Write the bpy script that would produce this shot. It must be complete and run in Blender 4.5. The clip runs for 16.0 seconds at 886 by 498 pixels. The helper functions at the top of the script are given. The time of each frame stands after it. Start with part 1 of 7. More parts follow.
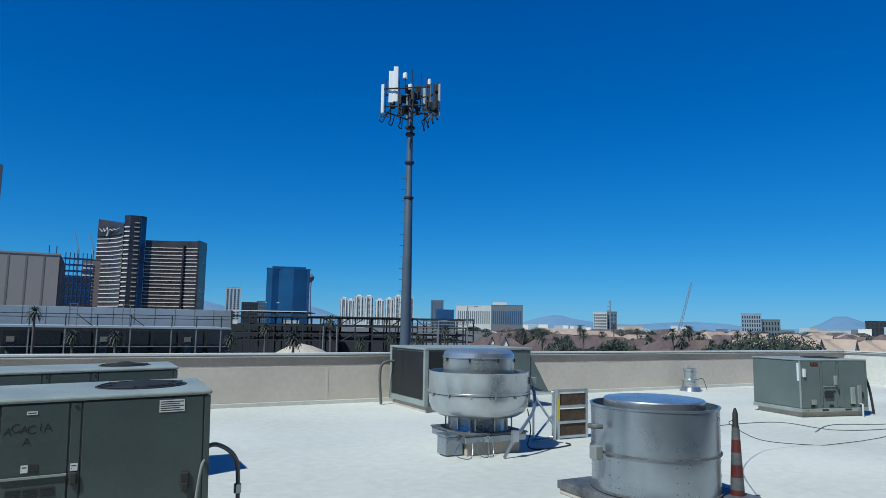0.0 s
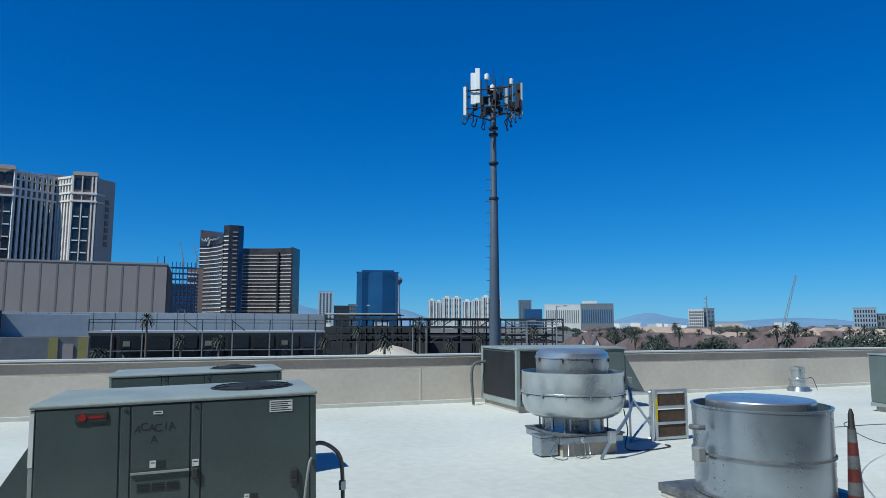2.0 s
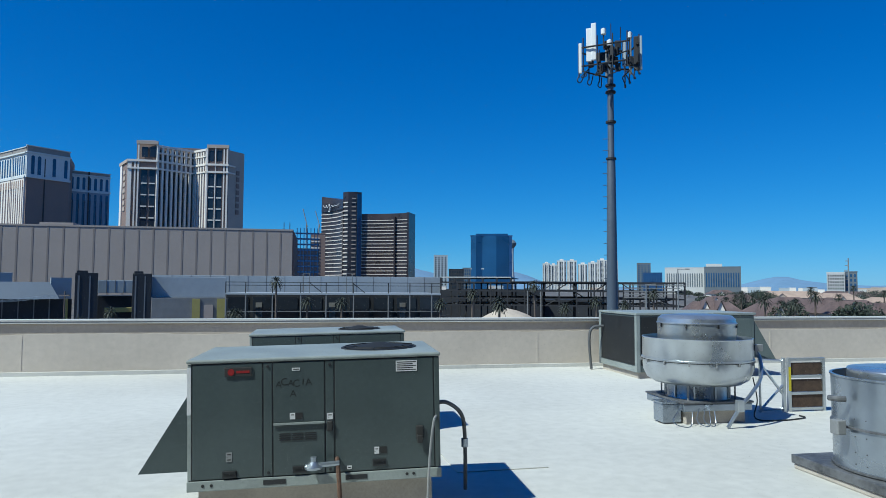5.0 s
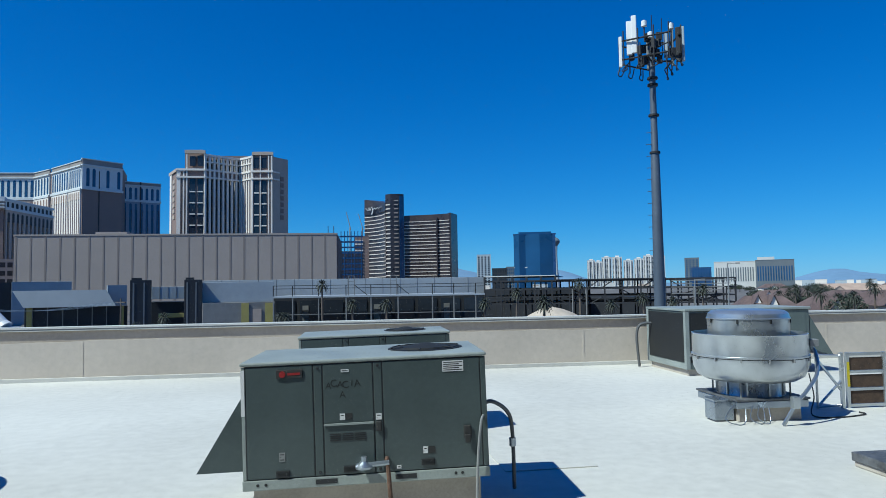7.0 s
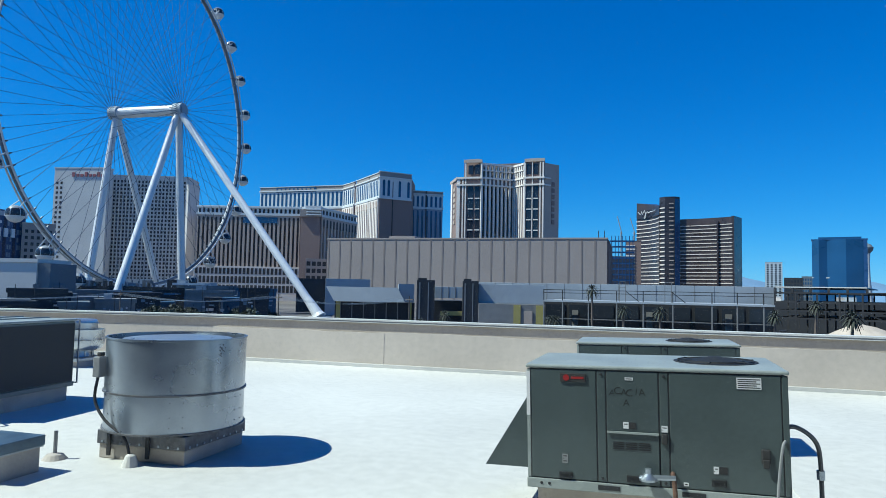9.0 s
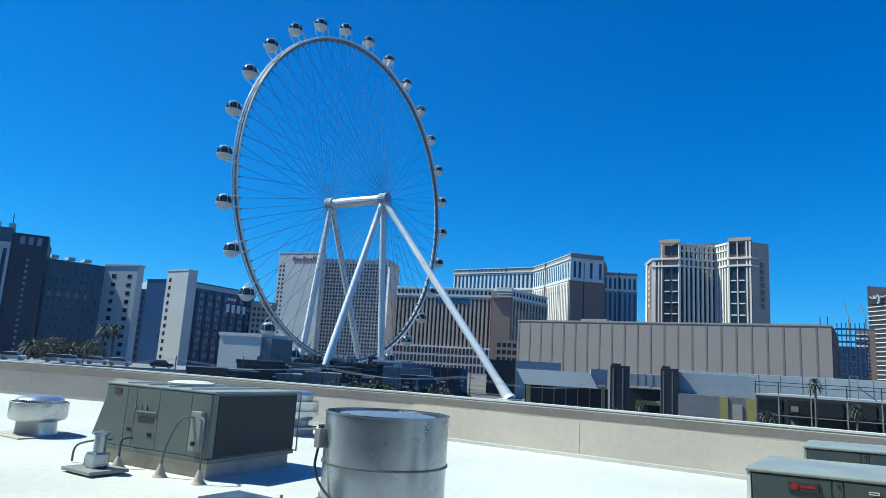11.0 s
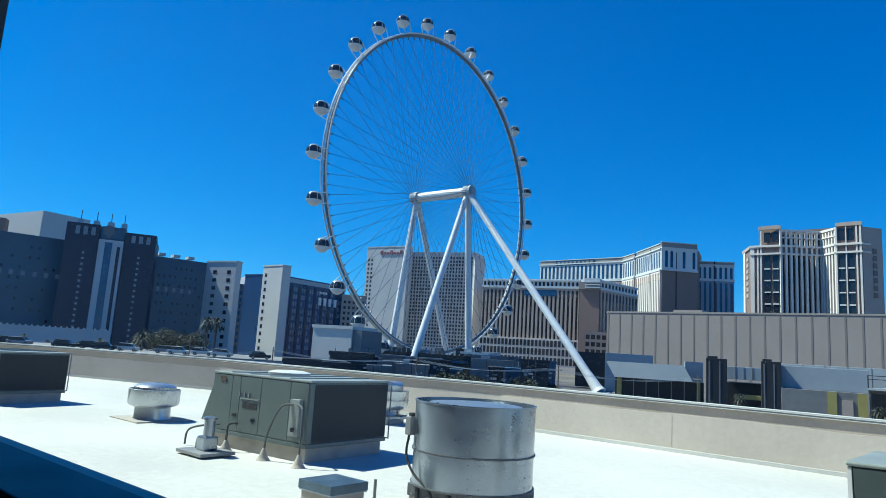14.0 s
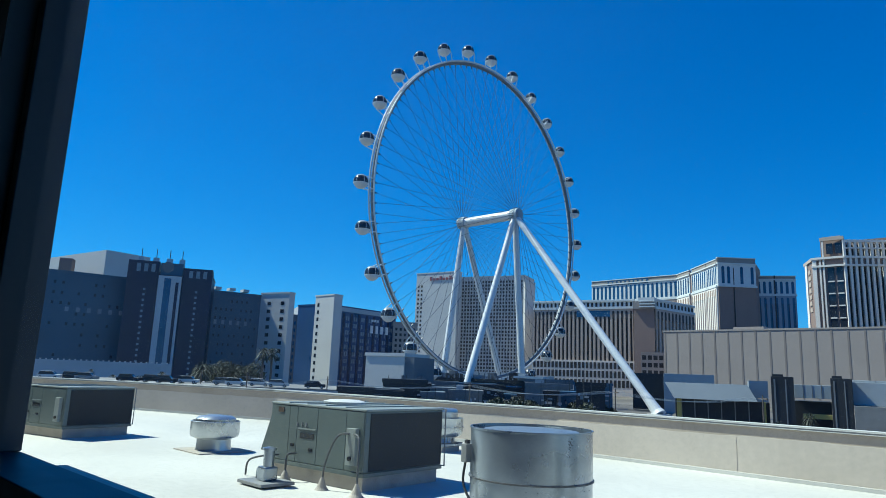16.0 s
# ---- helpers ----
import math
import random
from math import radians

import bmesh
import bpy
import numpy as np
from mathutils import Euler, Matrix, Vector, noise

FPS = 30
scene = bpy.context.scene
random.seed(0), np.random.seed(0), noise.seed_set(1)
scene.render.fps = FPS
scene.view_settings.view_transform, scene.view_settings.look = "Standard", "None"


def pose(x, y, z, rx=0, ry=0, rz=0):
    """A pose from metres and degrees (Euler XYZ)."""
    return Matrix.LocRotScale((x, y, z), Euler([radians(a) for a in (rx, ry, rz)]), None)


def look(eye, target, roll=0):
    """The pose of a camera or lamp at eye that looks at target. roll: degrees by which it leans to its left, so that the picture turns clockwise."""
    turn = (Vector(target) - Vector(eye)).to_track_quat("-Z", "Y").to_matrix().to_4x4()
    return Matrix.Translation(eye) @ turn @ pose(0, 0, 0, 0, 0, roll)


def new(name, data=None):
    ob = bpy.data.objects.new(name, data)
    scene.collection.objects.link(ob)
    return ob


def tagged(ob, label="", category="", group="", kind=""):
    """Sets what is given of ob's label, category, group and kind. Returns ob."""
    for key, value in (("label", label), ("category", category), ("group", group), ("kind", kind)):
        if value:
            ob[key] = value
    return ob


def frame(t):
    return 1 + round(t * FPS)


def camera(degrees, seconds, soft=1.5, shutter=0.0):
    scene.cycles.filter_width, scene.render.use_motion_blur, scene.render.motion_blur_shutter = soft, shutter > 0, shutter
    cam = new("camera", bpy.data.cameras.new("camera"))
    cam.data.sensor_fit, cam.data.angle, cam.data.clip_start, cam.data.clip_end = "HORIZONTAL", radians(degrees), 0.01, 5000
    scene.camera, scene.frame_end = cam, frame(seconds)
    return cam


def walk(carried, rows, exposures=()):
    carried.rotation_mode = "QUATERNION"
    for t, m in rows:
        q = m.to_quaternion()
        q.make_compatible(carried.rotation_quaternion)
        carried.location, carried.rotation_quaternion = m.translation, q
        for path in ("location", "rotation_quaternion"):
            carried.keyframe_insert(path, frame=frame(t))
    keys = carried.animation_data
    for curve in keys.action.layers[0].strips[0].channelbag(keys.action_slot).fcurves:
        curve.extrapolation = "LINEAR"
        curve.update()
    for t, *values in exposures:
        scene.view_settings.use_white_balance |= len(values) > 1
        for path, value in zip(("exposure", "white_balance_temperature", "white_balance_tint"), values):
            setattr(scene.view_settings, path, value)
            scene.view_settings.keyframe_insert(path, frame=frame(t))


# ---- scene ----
cam = camera(67.5, 16.0, soft=0.5)
# seconds, eye x y z, yaw, pitch, roll
PATH = [
    (0.0, 0.000, 0.000, 2.050, -0.08, 6.50, -0.97),
    (0.5, -0.019, -0.001, 2.053, 0.98, 5.91, -0.96),
    (1.0, -0.033, -0.041, 2.051, 4.23, 6.34, -0.92),
    (1.5, -0.035, -0.053, 2.045, 6.05, 6.52, -0.87),
    (2.0, -0.047, -0.080, 2.055, 7.47, 6.48, -0.10),
    (2.5, -0.068, -0.094, 2.065, 10.82, 6.27, -1.05),
    (3.0, -0.077, -0.109, 2.069, 14.06, 6.50, -0.17),
    (3.5, -0.078, -0.119, 2.065, 15.50, 6.04, -0.19),
    (4.0, -0.088, -0.126, 2.065, 16.73, 4.54, -0.58),
    (6.5, -0.065, -0.187, 2.067, 18.70, 3.07, 0.68),
    (7.0, -0.071, -0.194, 2.070, 21.05, 3.31, 0.89),
    (7.5, -0.084, -0.223, 2.078, 24.21, 2.96, 0.33),
    (8.0, -0.095, -0.259, 2.075, 29.86, 3.03, -0.80),
    (8.5, -0.123, -0.297, 2.076, 36.61, 3.53, -1.40),
    (9.0, -0.132, -0.344, 2.080, 43.97, 3.64, -1.18),
    (9.5, -0.117, -0.390, 2.092, 47.34, 5.94, -1.32),
    (10.0, -0.113, -0.464, 2.110, 53.72, 7.98, -2.19),
    (12.5, 0.004, -0.565, 2.103, 62.23, 11.32, -4.28),
    (13.0, 0.017, -0.570, 2.095, 62.03, 12.60, -5.09),
    (13.5, 0.043, -0.593, 2.099, 63.36, 11.51, -5.23),
    (14.0, 0.075, -0.606, 2.094, 67.58, 8.91, -3.61),
    (14.5, 0.064, -0.588, 2.105, 68.05, 9.57, -3.09),
    (15.0, 0.109, -0.622, 2.101, 69.85, 9.04, -2.45),
    (15.5, 0.125, -0.613, 2.113, 71.68, 10.35, -1.98),
    (16.0, 0.147, -0.633, 2.107, 72.09, 10.82, -2.21),
]
walk(cam, [(t, pose(x, y, z, 90 + pitch, roll, yaw)) for t, x, y, z, yaw, pitch, roll in PATH],
     exposures=[(0, -0.07, 6080, -6), (4.0, 0.07, 6080, -6), (7.0, 0.13, 6080, -6), (8.0, 0.22, 6080, -6), (9.0, 0.41, 6150, -8), (10.0, 0.49, 6250, -10), (12.5, 0.64, 6320, -13), (14.0, 0.55, 6320, -13), (16.0, 0.46, 6320, -13)])

# ---- sky and sun ----
SUN_EL = 52.0
SUN_FROM = Vector((-0.63, -0.775, 0)).normalized()
world = bpy.data.worlds.new("sky")
scene.world = world
world.use_nodes = True
wn, wl = world.node_tree.nodes, world.node_tree.links
sky = wn.new("ShaderNodeTexSky")
sky.sky_type = "NISHITA"
sky.sun_disc = False
sky.sun_elevation = radians(SUN_EL)
sky.sun_rotation = math.atan2(SUN_FROM.x, SUN_FROM.y)
sky.altitude, sky.air_density, sky.dust_density, sky.ozone_density = 600, 0.85, 0.0, 6.0
vivid = wn.new("ShaderNodeHueSaturation")
vivid.inputs["Saturation"].default_value = 1.24
wl.new(sky.outputs[0], vivid.inputs["Color"])
deep = wn.new("ShaderNodeMix")
deep.data_type, deep.blend_type = "RGBA", "MULTIPLY"
deep.inputs[0].default_value = 1.0
deep.inputs[7].default_value = (0.33, 0.93, 1.39, 1)
wl.new(vivid.outputs[0], deep.inputs[6])
# the sky flattens towards the horizon instead of glowing
lift = wn.new("ShaderNodeVectorMath")
lift.operation = "MULTIPLY_ADD"
lift.inputs[1].default_value, lift.inputs[2].default_value = (0.05, 0.092, 0.070), (1, 1, 1)
flat = wn.new("ShaderNodeVectorMath")
flat.operation = "DIVIDE"
gain = wn.new("ShaderNodeVectorMath")
gain.operation = "MULTIPLY"
gain.inputs[1].default_value = (1.1, 1.11, 1.30)
wl.new(deep.outputs[2], lift.inputs[0])
wl.new(deep.outputs[2], gain.inputs[0])
wl.new(gain.outputs[0], flat.inputs[0])
wl.new(lift.outputs[0], flat.inputs[1])
wl.new(flat.outputs[0], wn["Background"].inputs["Color"])
wn["Background"].inputs["Strength"].default_value = 0.091
sun = new("sun", bpy.data.lights.new("sun", "SUN"))
sun.data.energy, sun.data.angle, sun.data.color = 5.0, radians(0.53), (1.0, 0.965, 0.92)
se = radians(SUN_EL)
sun.matrix_world = look(SUN_FROM * math.cos(se) * 50 + Vector((0, 0, math.sin(se) * 50)), (0, 0, 0))

# ---- helpers of this scene ----
ROOF = 28.0          # the roof's own axes, turned from the world's
GROUND = -9.0        # street level under the roof
EYE_Z = 2.05


def roof(u, v, z=0.0, turn=0.0):
    """A pose on the roof: u along the far parapet, v towards it."""
    a = radians(ROOF)
    return pose(u * math.cos(a) - v * math.sin(a), u * math.sin(a) + v * math.cos(a), z, 0, 0, ROOF + turn)


def bearing(az, d, z=GROUND):
    """A place in the city by compass-like bearing (degrees to the left of y) and distance."""
    return Vector((-math.sin(radians(az)) * d, math.cos(radians(az)) * d, z))


def thing(name, m, label, category, group="", kind=""):
    ob = tagged(new(name), label, category, group, kind)
    ob.empty_display_size = 0.2
    ob.matrix_world = m
    return ob


def part(name, bm, mat, parent=None, label="", smooth=False, kind=""):
    me = bpy.data.meshes.new(name)
    bmesh.ops.recalc_face_normals(bm, faces=bm.faces)
    bm.to_mesh(me)
    bm.free()
    me.materials.append(mat)
    if smooth:
        for p in me.polygons:
            p.use_smooth = True
        me.set_sharp_from_angle(angle=radians(35))
    ob = new(name, me)
    if parent:
        ob.parent = parent
    return tagged(ob, label, kind=kind)


def bm_new():
    return bmesh.new()


def box(bm, x0, x1, y0, y1, z0, z1, bevel=0.0):
    r = bmesh.ops.create_cube(bm, size=1)
    bmesh.ops.scale(bm, vec=(x1 - x0, y1 - y0, z1 - z0), verts=r["verts"])
    bmesh.ops.translate(bm, vec=((x0 + x1) / 2, (y0 + y1) / 2, (z0 + z1) / 2), verts=r["verts"])
    if bevel:
        es = list({e for v in r["verts"] for e in v.link_edges})
        bmesh.ops.bevel(bm, geom=es, offset=bevel, segments=2, affect="EDGES", profile=0.5)
    return bm


def abox(*a, **k):
    return box(bm_new(), *a, **k)


def boxes(rows):
    """Many plain boxes as one mesh, built fast."""
    vs, fs = [], []
    for x0, x1, y0, y1, z0, z1 in rows:
        n = len(vs)
        vs += [(x, y, z) for z in (z0, z1) for x, y in ((x0, y0), (x1, y0), (x1, y1), (x0, y1))]
        fs += [(n, n + 3, n + 2, n + 1), (n + 4, n + 5, n + 6, n + 7)]
        fs += [(n + i, n + (i + 1) % 4, n + 4 + (i + 1) % 4, n + 4 + i) for i in range(4)]
    me = bpy.data.meshes.new("m")
    me.from_pydata(vs, [], fs)
    bm = bm_new()
    bm.from_mesh(me)
    bpy.data.meshes.remove(me)
    return bm


def lathe(bm, prof, n=48, cx=0.0, cy=0.0):
    """A turned body from (radius, height) pairs."""
    rings = []
    for r, z in prof:
        if r < 1e-4:
            rings.append([bm.verts.new((cx, cy, z))])
        else:
            rings.append([bm.verts.new((cx + r * math.cos(2 * math.pi * i / n), cy + r * math.sin(2 * math.pi * i / n), z)) for i in range(n)])
    for a, b in zip(rings, rings[1:]):
        for i in range(n):
            j = (i + 1) % n
            q = [a[i % len(a)], a[j % len(a)], b[j % len(b)], b[i % len(b)]]
            q = list(dict.fromkeys(q))
            if len(q) > 2:
                bm.faces.new(q)
    return bm


def turned(prof, n=48, cx=0.0, cy=0.0):
    return lathe(bm_new(), prof, n, cx, cy)


def tube(bm, pts, r, n=8, r1=None):
    """A round tube along points; r1 is the radius at its end."""
    pts = [Vector(p) for p in pts]
    rings = []
    for i, p in enumerate(pts):
        d = (pts[min(i + 1, len(pts) - 1)] - pts[max(i - 1, 0)]).normalized()
        a = d.orthogonal().normalized() if not rings else (side - d * side.dot(d)).normalized()
        side = a
        b = d.cross(a)
        k = r if r1 is None else r + (r1 - r) * i / (len(pts) - 1)
        rings.append([bm.verts.new(p + (a * math.cos(2 * math.pi * j / n) + b * math.sin(2 * math.pi * j / n)) * k) for j in range(n)])
    for a, b in zip(rings, rings[1:]):
        for j in range(n):
            bm.faces.new((a[j], a[(j + 1) % n], b[(j + 1) % n], b[j]))
    bm.faces.new(rings[0])
    bm.faces.new(rings[-1])
    return bm


def atube(pts, r, n=8, r1=None):
    return tube(bm_new(), pts, r, n, r1)


def bend(pts, k=6):
    """A smooth line through a few points."""
    pts = [Vector(p) for p in pts]
    out = []
    for i in range(len(pts) - 1):
        p0, p1, p2, p3 = pts[max(i - 1, 0)], pts[i], pts[i + 1], pts[min(i + 2, len(pts) - 1)]
        for j in range(k):
            t = j / k
            out.append(0.5 * (2 * p1 + (p2 - p0) * t + (2 * p0 - 5 * p1 + 4 * p2 - p3) * t * t + (3 * p1 - p0 - 3 * p2 + p3) * t ** 3))
    return out + [pts[-1]]


def prism(pts, z0, z1):
    """An upright prism over a flat outline."""
    bm = bm_new()
    lo = [bm.verts.new((x, y, z0)) for x, y in pts]
    hi = [bm.verts.new((x, y, z1)) for x, y in pts]
    bm.faces.new(lo)
    bm.faces.new(hi)
    for i in range(len(pts)):
        j = (i + 1) % len(pts)
        bm.faces.new((lo[i], lo[j], hi[j], hi[i]))
    return bm


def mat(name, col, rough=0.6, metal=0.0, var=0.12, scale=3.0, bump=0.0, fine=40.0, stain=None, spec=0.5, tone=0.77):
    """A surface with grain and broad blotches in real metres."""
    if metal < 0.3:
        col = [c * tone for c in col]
    m = bpy.data.materials.new(name)
    m.use_nodes = True
    n, l = m.node_tree.nodes, m.node_tree.links
    b = n["Principled BSDF"]
    tc = n.new("ShaderNodeTexCoord")
    big = n.new("ShaderNodeTexNoise")
    big.inputs["Scale"].default_value, big.inputs["Detail"].default_value = scale, 5
    small = n.new("ShaderNodeTexNoise")
    small.inputs["Scale"].default_value, small.inputs["Detail"].default_value = fine, 3
    for t in (big, small):
        l.new(tc.outputs["Object"], t.inputs["Vector"])
    mix = n.new("ShaderNodeMix")
    mix.data_type = "FLOAT"
    mix.inputs[0].default_value = 0.35
    l.new(big.outputs["Fac"], mix.inputs[2])
    l.new(small.outputs["Fac"], mix.inputs[3])
    ramp = n.new("ShaderNodeValToRGB")
    dark = stain or [c * (1 - 2.2 * var) for c in col]
    ramp.color_ramp.elements[0].position, ramp.color_ramp.elements[1].position = 0.3, 0.62
    ramp.color_ramp.elements[0].color = (*[max(c, 0) for c in dark], 1)
    ramp.color_ramp.elements[1].color = (*[min(c * (1 + 0.5 * var), 1) for c in col], 1)
    l.new(mix.outputs[0], ramp.inputs[0])
    l.new(ramp.outputs[0], b.inputs["Base Color"])
    rr = n.new("ShaderNodeMapRange")
    rr.inputs["To Min"].default_value, rr.inputs["To Max"].default_value = max(rough - 0.12, 0.03), min(rough + 0.12, 1)
    l.new(big.outputs["Fac"], rr.inputs["Value"])
    l.new(rr.outputs[0], b.inputs["Roughness"])
    b.inputs["Metallic"].default_value = metal
    b.inputs["Specular IOR Level"].default_value = spec
    if bump:
        bp = n.new("ShaderNodeBump")
        bp.inputs["Strength"].default_value, bp.inputs["Distance"].default_value = bump, 0.02
        l.new(mix.outputs[0], bp.inputs["Height"])
        l.new(bp.outputs[0], b.inputs["Normal"])
    return m


# ---- materials ----
M = {
    "membrane": mat("white roof membrane", (0.71, 0.70, 0.655), 0.7, var=0.10, scale=0.22, bump=0.07, fine=6),
    "parapet": mat("beige parapet coating", (0.56, 0.475, 0.385), 0.8, var=0.10, scale=0.6, bump=0.3, fine=9),
    "coat": mat("pale reflective wall coating", (0.68, 0.605, 0.52), 0.75, var=0.08, scale=0.5, bump=0.35, fine=7),
    "coping": mat("pale coping metal", (0.72, 0.71, 0.67), 0.5, var=0.06, scale=2),
    "unit": mat("grey green unit paint", (0.142, 0.180, 0.176), 0.45, var=0.09, scale=2.0, fine=30),
    "unit_dark": mat("dark grey green unit paint", (0.074, 0.098, 0.100), 0.38, var=0.1, scale=1.6, fine=26),
    "unit_lid": mat("weathered pale unit top", (0.33, 0.37, 0.36), 0.5, var=0.12, scale=2.0),
    "curb": mat("coated curb", (0.55, 0.50, 0.44), 0.8, var=0.12, scale=3),
    # the blue of reflected sky is put into the next two metal colours
    "galv": mat("weathered galvanised steel with sky reflection in its tint", (0.35, 0.395, 0.45), 0.29, 0.80, var=0.13, scale=1.6, bump=0.10, fine=4),
    "alu": mat("dull aluminium with sky reflection in its tint", (0.50, 0.535, 0.56), 0.30, 0.80, var=0.12, scale=2.2, bump=0.3, fine=3.5),
    "steel_grey": mat("painted grey steel", (0.30, 0.31, 0.32), 0.5, var=0.12),
    "dark": mat("dark opening", (0.025, 0.027, 0.03), 0.7, var=0.2),
    "coil": mat("dark coil fins", (0.013, 0.015, 0.017), 0.7, 0.0, var=0.25, scale=3, fine=60),
    "black": mat("black rubber", (0.03, 0.03, 0.032), 0.6, var=0.15),
    "label_white": mat("paper label", (0.75, 0.76, 0.78), 0.6, var=0.05, fine=90),
    "ink": mat("black ink", (0.03, 0.03, 0.03), 0.7, var=0.1),
    "red": mat("red badge", (0.32, 0.02, 0.02), 0.4, var=0.05),
    # orange darkened to hold the shade on the traffic post
    "orange": mat("orange plastic with shade in its colour", (0.12, 0.024, 0.024), 0.5, var=0.15),
    "yellow": mat("yellow plastic", (0.75, 0.62, 0.03), 0.5, var=0.08),
    "filter": mat("dusty brown filter", (0.10, 0.065, 0.045), 0.9, var=0.25, scale=9),
    "hose": mat("grey flexible conduit", (0.12, 0.125, 0.13), 0.5, var=0.1),
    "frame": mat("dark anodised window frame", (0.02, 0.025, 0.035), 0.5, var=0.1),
    "room": mat("interior plaster", (0.35, 0.34, 0.33), 0.8, var=0.05),
    "stucco": mat("building stucco", (0.50, 0.46, 0.40), 0.85, var=0.08, scale=1, bump=0.2),
    "facade": mat("facade coloured dark for the drum reflections", (0.055, 0.06, 0.07), 0.35, var=0.12, scale=1),
}


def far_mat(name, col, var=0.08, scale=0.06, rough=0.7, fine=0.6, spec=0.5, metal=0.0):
    # city colours are darkened less than near ones, to lift facades in shade
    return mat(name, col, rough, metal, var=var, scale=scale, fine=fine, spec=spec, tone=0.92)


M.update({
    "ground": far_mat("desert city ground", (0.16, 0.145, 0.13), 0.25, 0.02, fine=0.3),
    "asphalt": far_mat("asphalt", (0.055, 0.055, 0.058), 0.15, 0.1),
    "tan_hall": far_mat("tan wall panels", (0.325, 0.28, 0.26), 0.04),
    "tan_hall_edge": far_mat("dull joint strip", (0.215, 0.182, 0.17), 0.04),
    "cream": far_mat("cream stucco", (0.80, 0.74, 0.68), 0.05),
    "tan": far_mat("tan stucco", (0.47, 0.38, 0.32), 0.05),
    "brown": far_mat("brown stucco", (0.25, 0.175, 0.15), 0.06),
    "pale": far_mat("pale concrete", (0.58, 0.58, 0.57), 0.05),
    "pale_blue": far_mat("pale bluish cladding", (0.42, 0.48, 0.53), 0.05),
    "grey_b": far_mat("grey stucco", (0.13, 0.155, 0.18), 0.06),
    # bluish shade on the right resort wing is put into the wall colour
    "shade_blue": far_mat("stucco with bluish shade in its colour", (0.26, 0.31, 0.38), 0.06),
    # shade and bluish haze over the left hotels are put into these two colours
    "slab_blue": far_mat("hotel cladding with bluish shade and haze in its colour", (0.034, 0.098, 0.165), 0.10, rough=0.45),
    "plum_blue": far_mat("plum cladding with bluish shade and haze in its colour", (0.010, 0.017, 0.050), 0.15, rough=0.45),
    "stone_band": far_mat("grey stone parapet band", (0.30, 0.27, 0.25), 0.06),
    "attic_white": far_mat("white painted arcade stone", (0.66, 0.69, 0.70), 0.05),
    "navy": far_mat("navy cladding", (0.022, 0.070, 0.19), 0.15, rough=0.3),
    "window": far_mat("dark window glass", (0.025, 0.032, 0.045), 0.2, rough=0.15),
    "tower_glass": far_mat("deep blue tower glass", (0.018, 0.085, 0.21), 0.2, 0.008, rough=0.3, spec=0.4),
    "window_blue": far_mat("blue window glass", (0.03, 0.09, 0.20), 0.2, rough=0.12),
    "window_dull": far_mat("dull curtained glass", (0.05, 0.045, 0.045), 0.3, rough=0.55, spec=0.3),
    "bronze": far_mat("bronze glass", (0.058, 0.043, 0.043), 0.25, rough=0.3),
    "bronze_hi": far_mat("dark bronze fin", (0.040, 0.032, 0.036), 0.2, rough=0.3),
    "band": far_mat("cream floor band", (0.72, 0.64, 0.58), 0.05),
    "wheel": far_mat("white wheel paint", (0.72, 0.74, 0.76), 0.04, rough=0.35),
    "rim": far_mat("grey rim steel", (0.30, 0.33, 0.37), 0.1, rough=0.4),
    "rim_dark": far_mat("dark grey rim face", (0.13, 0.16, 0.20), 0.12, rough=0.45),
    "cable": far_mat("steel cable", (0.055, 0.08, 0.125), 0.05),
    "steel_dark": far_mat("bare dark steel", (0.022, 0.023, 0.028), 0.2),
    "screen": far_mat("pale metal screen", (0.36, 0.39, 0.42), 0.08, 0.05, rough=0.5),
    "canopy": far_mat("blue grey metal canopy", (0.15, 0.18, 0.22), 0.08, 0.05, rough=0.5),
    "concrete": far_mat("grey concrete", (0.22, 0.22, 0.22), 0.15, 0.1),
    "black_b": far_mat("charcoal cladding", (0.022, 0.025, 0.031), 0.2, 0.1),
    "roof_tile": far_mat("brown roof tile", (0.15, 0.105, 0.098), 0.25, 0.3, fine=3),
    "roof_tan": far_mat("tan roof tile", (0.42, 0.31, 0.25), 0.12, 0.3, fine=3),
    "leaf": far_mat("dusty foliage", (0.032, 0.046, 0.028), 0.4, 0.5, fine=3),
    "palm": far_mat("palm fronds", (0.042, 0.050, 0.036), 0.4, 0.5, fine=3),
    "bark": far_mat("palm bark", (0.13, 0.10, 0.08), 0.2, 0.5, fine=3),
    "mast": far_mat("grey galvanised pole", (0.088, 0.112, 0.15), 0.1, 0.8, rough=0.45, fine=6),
    # the blue of distance haze is put into the rock colour
    "mountain": far_mat("mountain rock with blue distance haze in its colour", (0.15, 0.26, 0.40), 0.10, 0.002, fine=0.02, rough=1),
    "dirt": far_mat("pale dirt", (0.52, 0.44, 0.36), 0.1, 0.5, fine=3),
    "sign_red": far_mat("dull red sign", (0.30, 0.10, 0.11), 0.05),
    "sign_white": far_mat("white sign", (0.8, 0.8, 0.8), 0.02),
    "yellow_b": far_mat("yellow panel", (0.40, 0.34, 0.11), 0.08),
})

# ---- the ground, the roof deck and its parapet ----
bm = bm_new()
bmesh.ops.create_grid(bm, x_segments=24, y_segments=24, size=4900)
g_ob = part("ground", bm, M["ground"])
g_ob.location.z = GROUND
tagged(g_ob, "dusty grey brown desert city ground reaching the horizon", "ground", kind="structure")

